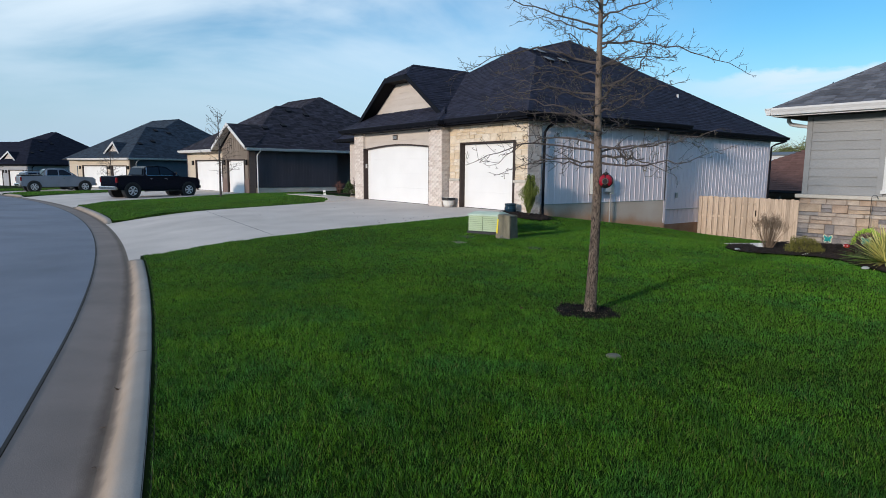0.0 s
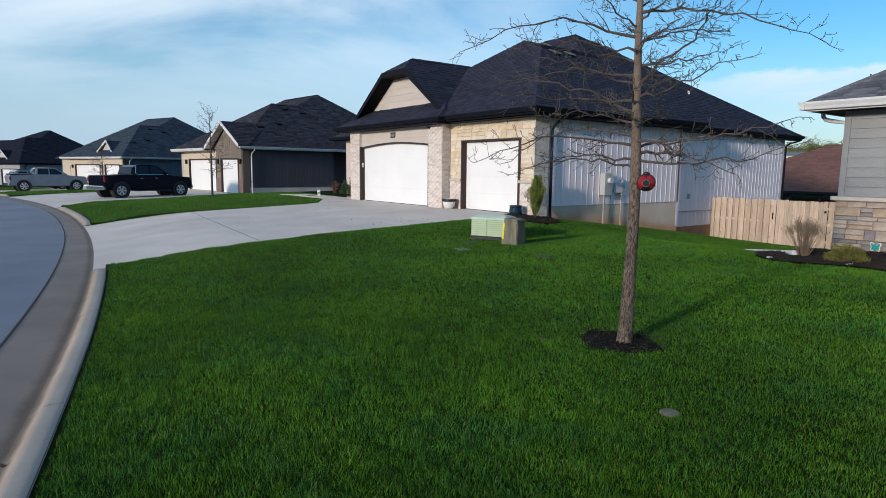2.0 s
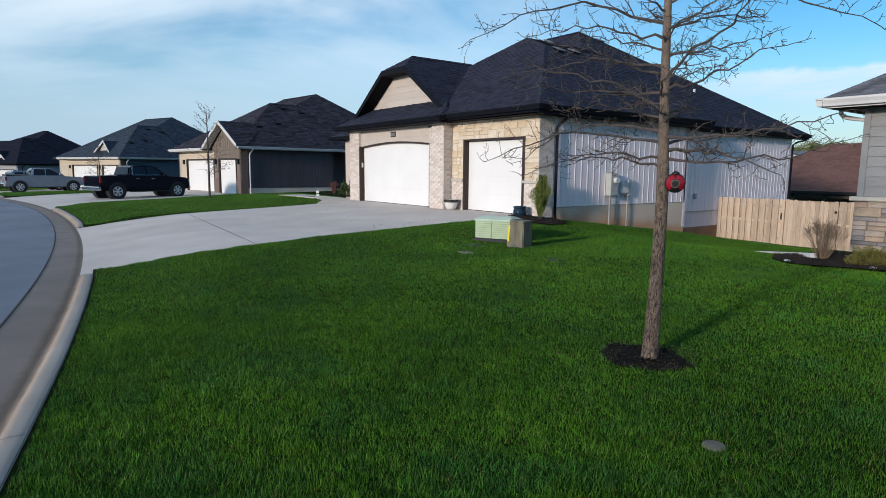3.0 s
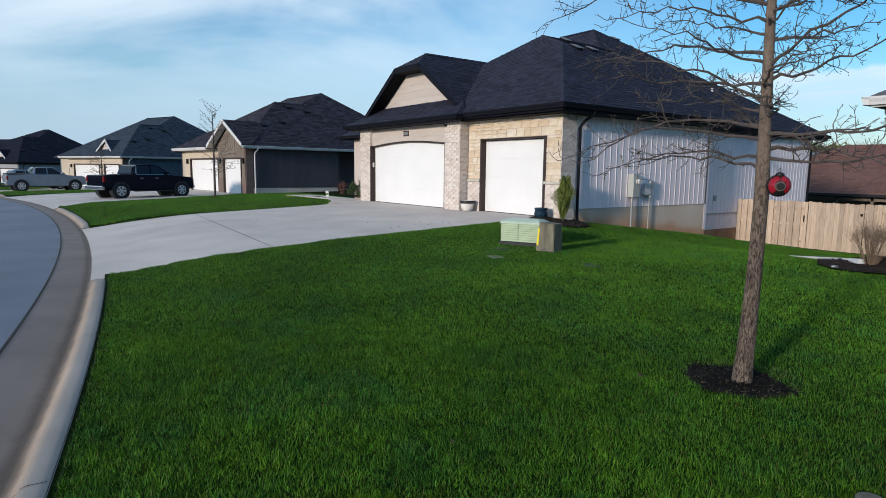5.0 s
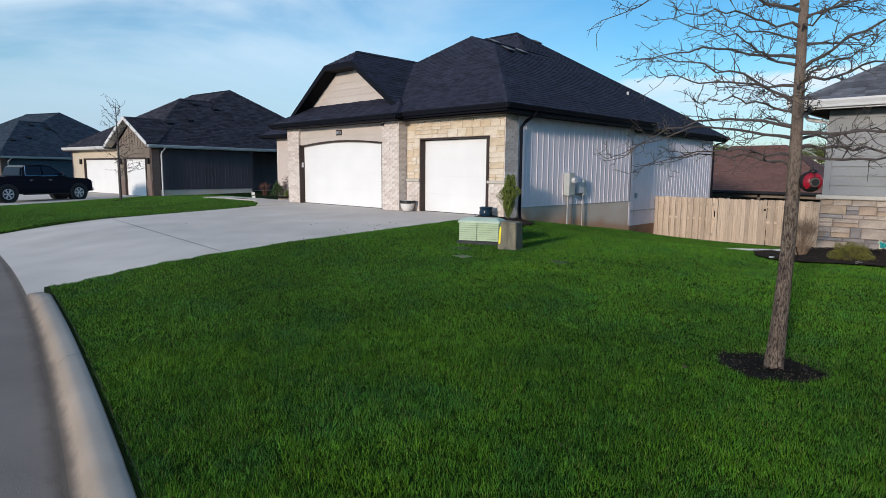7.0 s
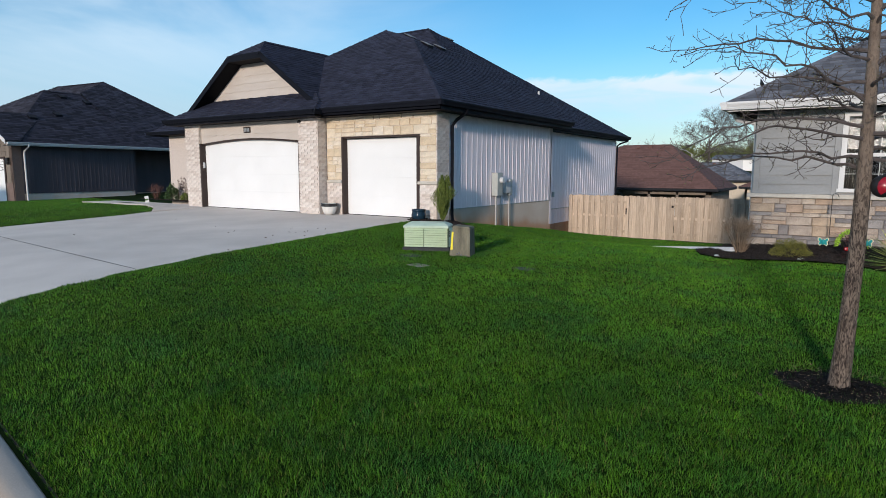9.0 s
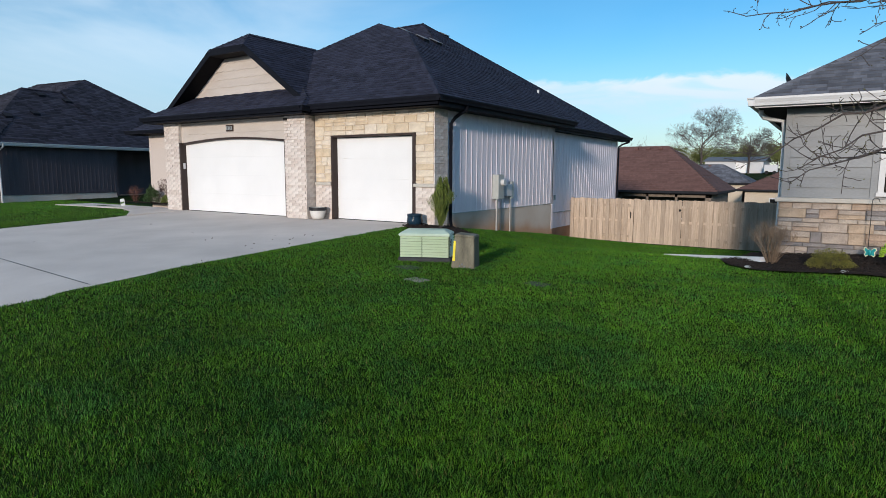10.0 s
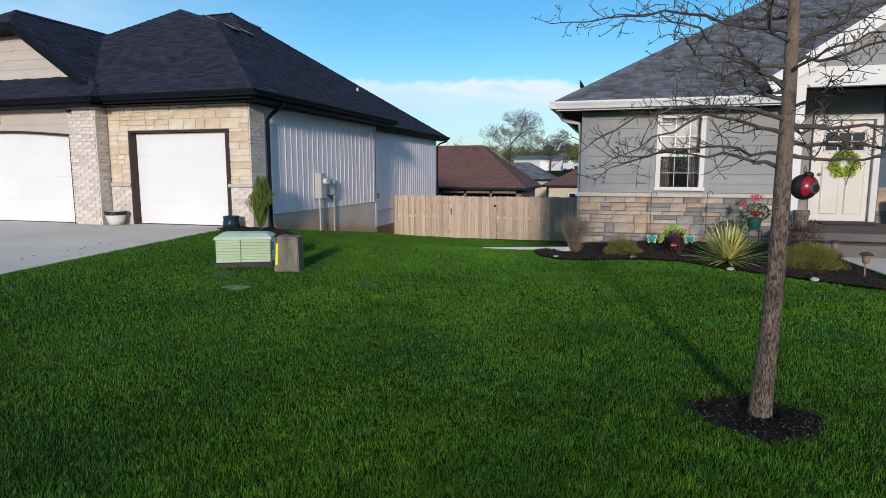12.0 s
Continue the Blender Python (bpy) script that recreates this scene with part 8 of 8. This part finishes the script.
back_house("brown-shingled house with a covered back porch beyond the fence", -10.5, 4.15, 32.4, 40.0, -2.9, 0.05, 3.35, M["shingle_brown"], M["taupe"], True, -3.3)
back_house("low house with dark grey shingles beyond the fence", -12.0, 3.2, 61.0, 67.0, -3.1, 0.3, 2.35, M["shingle_grey"], M["brick_tan"])
back_house("tan brick house with brown shingles beyond the fence", 4.0, 18.0, 50.0, 60.0, -3.0, -0.15, 2.6, M["shingle_brown"], M["brick_tan"])
barn = thing("metal_building", "long pale metal building in the distance", "building")
part("wall", bx(-16.5, -3.5, 150, 166, 1.0, 4.4), M["metal_roof"], barn)
bm = bmesh.new()
slab(bm, [(-17, 149.5, 4.4), (-3, 149.5, 4.4), (-3, 158, 5.6), (-17, 158, 5.6)], (0, 0, -0.15))
part("roof", bm, M["vent_grey"], barn)
bm = bmesh.new()
slab(bm, [(-17, 166.5, 4.4), (-3, 166.5, 4.4), (-3, 158, 5.6), (-17, 158, 5.6)], (0, 0, -0.15))
part("roof", bm, M["metal_roof"], barn)
part("door", bx(-9.5, -6.5, 149.9, 149.98, 1.0, 4.0), M["door_white"], barn)
shed = thing("metal_building", "low white metal building among the trees far off", "building")
part("wall", bx(-66, -50, 149, 160, 1.0, 6.0), M["metal_roof"], shed)
bm = bmesh.new()
slab(bm, [(-66.5, 148.5, 6.0), (-49.5, 148.5, 6.0), (-49.5, 154.5, 6.9), (-66.5, 154.5, 6.9)], (0, 0, -0.15))
part("roof", bm, M["vent_grey"], shed)
bm = bmesh.new()
slab(bm, [(-66.5, 160.5, 6.0), (-49.5, 160.5, 6.0), (-49.5, 154.5, 6.9), (-66.5, 154.5, 6.9)], (0, 0, -0.15))
part("roof", bm, M["metal_roof"], shed)
for k in range(4):
    root = thing("trailer", "white trailer parked far off", "trailer", "far trailers")
    part("body", rb(-1.4, 1.4, -1, 1, 0.5, 2.2, r=0.15, seg=2), M["metal_roof"], root)
    for s in (-0.8, 0.8):
        bm = bmesh.new()
        tube(bm, [(s, -1.05, 0.4), (s, -0.8, 0.4)], 0.4, 14)
        part("wheel", bm, M["rubber"], root)
    root.matrix_basis = pose(-1.5 + 3.6 * k, 146 + k, lawn_z(0, 146))
lamp = thing("street_lamp", "slim grey street lamp beyond the fence", "street lamp")
bm = bmesh.new()
tube(bm, [(0, 0, 0), (0, 0, 6.0)], [0.09, 0.06], 8)
part("pole", bm, M["steel"], lamp)
bm = bmesh.new()
tube(bm, [(0, 0, 5.95), (-0.6, 0, 6.35), (-1.25, 0, 6.5)], 0.04, 6)
part("arm", bm, M["steel"], lamp)
part("lamp_head", rb(-1.7, -1.2, -0.1, 0.1, 6.46, 6.56, r=0.03), M["meter"], lamp)
lamp.matrix_basis = pose(-1.3, 52, lawn_z(-1.3, 52) - 0.1)


def far_tree(x, y, h, crown, bare, seed):
    r = random.Random(seed)
    z = lawn_z(x, y)
    root = thing("tree", "leafless spreading tree on the horizon" if bare else "tree with fresh spring foliage on the horizon", "tree", "far trees")
    bm = bmesh.new()
    tube(bm, [(0, 0, -0.5), (0.1, 0, h * 0.25), (0, 0.1, h * 0.55), (0.1, 0, h * 0.9)], [h * 0.028, h * 0.022, h * 0.012, h * 0.003], 7)
    part("trunk", bm, M["far_wood"], root)
    bm = bmesh.new()

    def fork(p, d, l, w, depth):
        q = p + d * l
        tube(bm, [p, p.lerp(q, 0.5) + Vector((r.gauss(0, 0.05), r.gauss(0, 0.05), 0.03)) * l, q], [w, w * 0.8, w * 0.6], 4, cap=False)
        if depth:
            for _ in range(4 if bare else 3):
                e = (d + Vector((r.gauss(0, 0.62), r.gauss(0, 0.62), r.gauss(0.06, 0.45)))).normalized()
                fork(q, e, l * r.uniform(0.6, 0.8), w * 0.6, depth - 1)
    for k in range(7):
        a = r.uniform(0, 6.283)
        fork(Vector((0, 0, h * r.uniform(0.22, 0.6))), Vector((math.cos(a), math.sin(a), r.uniform(0.5, 1.1))).normalized(), crown * 0.36, h * 0.010, 5 if bare else 2)
    part("branch_crown", bm, M["far_wood"], root)
    if not bare:
        blobs = [(r.gauss(0, crown * 0.24), r.gauss(0, crown * 0.24), h * r.uniform(0.45, 0.9), crown * r.uniform(0.14, 0.26)) for _ in range(16)]

        def crown_shape(rr):
            cx, cy, cz, cr = blobs[rr.randrange(len(blobs))]
            d = Vector((rr.gauss(0, 1), rr.gauss(0, 1), rr.gauss(0, 1))).normalized()
            q = cr * rr.random() ** 0.4
            return (cx + d.x * q, cy + d.y * q, cz + d.z * q), d
        tagged(raw("crown", *leaf_cloud(6500, h * 0.050, crown_shape, seed), M["far_leaf"], root), kind="stuff")
    root.matrix_basis = pose(x, y, z)


far_tree(-19.6, 162, 12.0, 11, True, 1)
for k, (x, y, h, c, b) in enumerate(((-27, 172, 9, 11, False), (-21, 174, 8.5, 11, False), (-14, 176, 9, 11, False), (-33, 170, 8, 10, False), (-6.5, 148, 10.5, 6, True), (-9, 178, 9, 9, False), (-2, 168, 10, 9, False), (1.5, 170, 8.5, 9, False), (6, 165, 8, 8, False), (12, 168, 8, 9, False), (20, 172, 8, 10, False), (28, 170, 9, 10, False), (38, 175, 8, 10, False), (48, 170, 9, 10, False), (60, 175, 9, 10, False), (72, 172, 9, 10, False), (-40, 175, 8, 10, False), (-48, 172, 8, 10, False), (-54, 170, 10, 10, False), (-60, 174, 10.5, 11, False), (-66, 172, 9, 10, False), (-74, 175, 9, 11, False))):
    far_tree(x, y, h if b else h * 0.68, c, b, 100 + k)


# ---------------------------------------------------------------- grass
gen_np = np.random.default_rng(5)


def clumps(pts, size):
    """Smooth random numbers, 0 to 1, over the lawn: tufts of about the given size in metres."""
    u, v = pts[:, 0] / size, pts[:, 1] / size
    i, j = np.floor(u).astype(np.int64), np.floor(v).astype(np.int64)
    u, v = u - i, v - j
    u, v = u * u * (3 - 2 * u), v * v * (3 - 2 * v)

    def cell(p, q):
        k = (p * 374761393 + q * 668265263) & 0xFFFFFFFF
        k = ((k ^ (k >> 13)) * 1274126177) & 0xFFFFFFFF
        return ((k ^ (k >> 16)) & 0xFFFF) / 65535.0
    return (cell(i, j) * (1 - u) + cell(i + 1, j) * u) * (1 - v) + (cell(i, j + 1) * (1 - u) + cell(i + 1, j + 1) * u) * v


def grass(name, pts, length, width, bend, label_parent, two=True, material="blade"):
    """Blades as one mesh: pts is an n x 3 array of feet."""
    n = len(pts)
    turn = np.pi * 2.2 * (clumps(pts, 0.10) + clumps(pts, 0.31))
    a = np.where(gen_np.random(n) < 0.32, turn + gen_np.normal(0, 0.5, n), gen_np.uniform(0, 2 * np.pi, n))
    l = length * gen_np.uniform(0.45, 1.35, n) * (0.72 + 0.56 * clumps(pts, 0.075))
    w = width * gen_np.uniform(0.7, 1.3, n)
    lean = bend * gen_np.uniform(0.2, 1.3, n)
    d = np.stack([np.cos(a), np.sin(a), np.zeros(n)], 1)
    b = gen_np.uniform(0, 2 * np.pi, n)
    s = np.stack([np.cos(b), np.sin(b), np.zeros(n)], 1) * w[:, None] * 0.5
    up = np.array([0, 0, 1.0])
    tip = pts + d * (l * lean)[:, None] + up * (l * np.sqrt(np.maximum(0.1, 1 - lean ** 2 * 0.8)))[:, None]
    if two:
        mid = pts + d * (l * lean * 0.32)[:, None] + up * (l * 0.58)[:, None]
        v = np.stack([pts - s, pts + s, mid + s * 0.8, mid - s * 0.8, tip], 1).reshape(-1, 3)
        i = np.arange(n)[:, None] * 5
        loops = np.concatenate([i + np.array([0, 1, 2, 3]), i + np.array([3, 2, 4])], 1).reshape(-1)
        totals = np.tile(np.array([4, 3]), n)
    else:
        v = np.stack([pts - s, pts + s, tip], 1).reshape(-1, 3)
        loops = np.arange(3 * n)
        totals = np.full(n, 3)
    starts = np.concatenate([[0], np.cumsum(totals)[:-1]])
    me = bpy.data.meshes.new(name)
    me.vertices.add(len(v))
    me.vertices.foreach_set("co", v.astype(np.float32).ravel())
    me.loops.add(len(loops))
    me.loops.foreach_set("vertex_index", loops.astype(np.int32))
    me.polygons.add(len(totals))
    me.polygons.foreach_set("loop_start", starts.astype(np.int32))
    me.update(calc_edges=True)
    me.materials.append(M[material])
    return tagged(new(name, me), label_parent, "grass", kind="stuff")


def inside_poly(poly, x, y):
    c = np.zeros(len(x), bool)
    for (ax, ay), (cx, cy) in zip(poly, poly[1:] + poly[:1]):
        hit = ((ay > y) != (cy > y)) & (x < (cx - ax) * (y - ay) / (cy - ay + 1e-12) + ax)
        c ^= hit
    return c


GX, GY = np.arange(-62.0, 20.0, 0.2), np.arange(-19.5, 10.6, 0.1)
GZ = np.array([[ground_z(float(p), max(float(q), kerb_y(p) + 0.01)) for q in GY] for p in GX])


def ground_grid(x, y):
    """Heights of the ground at many points, between the nodes of a fine grid."""
    u, v = (x - GX[0]) / 0.2, (y - GY[0]) / 0.1
    i, j = np.clip(u.astype(int), 0, len(GX) - 2), np.clip(v.astype(int), 0, len(GY) - 2)
    u, v = u - i, v - j
    return (GZ[i, j] * (1 - u) + GZ[i + 1, j] * u) * (1 - v) + (GZ[i, j + 1] * (1 - u) + GZ[i + 1, j + 1] * u) * v


def lawn_feet(x0, x1, y0, y1, per_m2, d0, d1):
    """Feet of blades on the open lawn, at plan distances d0 to d1 from the line along which one walks."""
    n = int((x1 - x0) * (y1 - y0) * per_m2)
    x, y = gen_np.uniform(x0, x1, n), gen_np.uniform(y0, y1, n)
    ax, ay, bx_, by = 16.2, -12.7, 11.0, -11.5
    t = np.clip(((x - ax) * (bx_ - ax) + (y - ay) * (by - ay)) / ((bx_ - ax) ** 2 + (by - ay) ** 2), 0, 1)
    d = np.hypot(x - ax - t * (bx_ - ax), y - ay - t * (by - ay))
    ky = -9.88 - 0.0045 * (x + 10) ** 2
    d = d + gen_np.normal(0, 0.12, n) * d
    keep = (d >= d0) & (d < d1) & (y > ky + 0.03)
    for poly in (BED, BED2, BED3):
        keep &= ~inside_poly(poly, x, y)
    keep &= ~inside_poly([(11.97 + (p - 11.97) * 0.93, -7.66 + (q + 7.66) * 0.93) for p, q in RING], x, y) | (gen_np.random(n) < 0.05)
    x, y = x[keep], y[keep]
    keep = np.ones(len(x), bool)
    for ys, le, ri in DRIVES:
        keep &= ~((x > np.interp(y, ys, le) + 0.01) & (x < np.interp(y, ys, ri) - 0.01) & (y < ys[-1] + 0.2))
    keep &= ~((x > -7.05) & (x < 3.25) & (y > -0.5))
    keep &= ~((x > 9.9) & (y > 1.3)) & ~((x > 2.3) & (x < 3.25) & (y > 0)) & ~((x > 14.6) & (y > -6.0) & (x < 17))
    keep &= ~inside_poly(WALK, x, y)
    keep &= ~inside_poly([(5.02, -3.82), (5.94, -3.40), (5.72, -2.84), (4.80, -3.26)], x, y) & ~inside_poly([(6.12, -3.88), (6.52, -3.77), (6.42, -3.40), (6.02, -3.50)], x, y)
    keep &= np.hypot(x - 13.18, y + 8.72) > 0.07
    keep &= ~inside_poly([(7.9, 2.42), (10.1, -0.22), (10.35, 0.0), (8.1, 2.7)], x, y)
    x, y = x[keep], y[keep]
    z = ground_grid(x, y)
    return np.stack([x, y, z - 0.004], 1)


grass("grass", lawn_feet(6.5, 18.5, -13.6, -6.5, 19000, 0, 3.2), 0.036, 0.0031, 0.60, "dense green mown grass blades of the front lawn", False)
grass("grass", lawn_feet(3.0, 19.0, -13.6, -3.5, 9500, 3.2, 6.5), 0.034, 0.0036, 0.55, "dense green mown grass blades of the front lawn", False)
grass("grass", lawn_feet(2.0, 19.0, -12.0, 9.9, 4400, 6.5, 40), 0.030, 0.0095, 0.45, "green mown grass between the two houses", False)
grass("grass", lawn_feet(-60.0, -24.0, -19.0, 2.0, 420, 6.5, 90), 0.04, 0.035, 0.5, "green mown grass of the lawns down the street", False)
grass("grass", lawn_feet(-24.0, -5.8, -11.0, 4.0, 1500, 6.5, 60), 0.034, 0.014, 0.5, "green mown grass of the lawn beside the drive", False)
# dry clippings strewn over the mulch round the young tree
turn_, far_ = gen_np.uniform(0, 2 * np.pi, 260), 0.09 + 0.33 * np.sqrt(gen_np.random(260))
cx_, cy_ = 12.0 + far_ * np.cos(turn_), -7.62 + far_ * np.sin(turn_)
grass("clippings", np.stack([cx_, cy_, ground_grid(cx_, cy_) + 0.036], 1), 0.017, 0.0045, 2.6, "pale dry grass clippings on the dark mulch ring", False, "stalk")
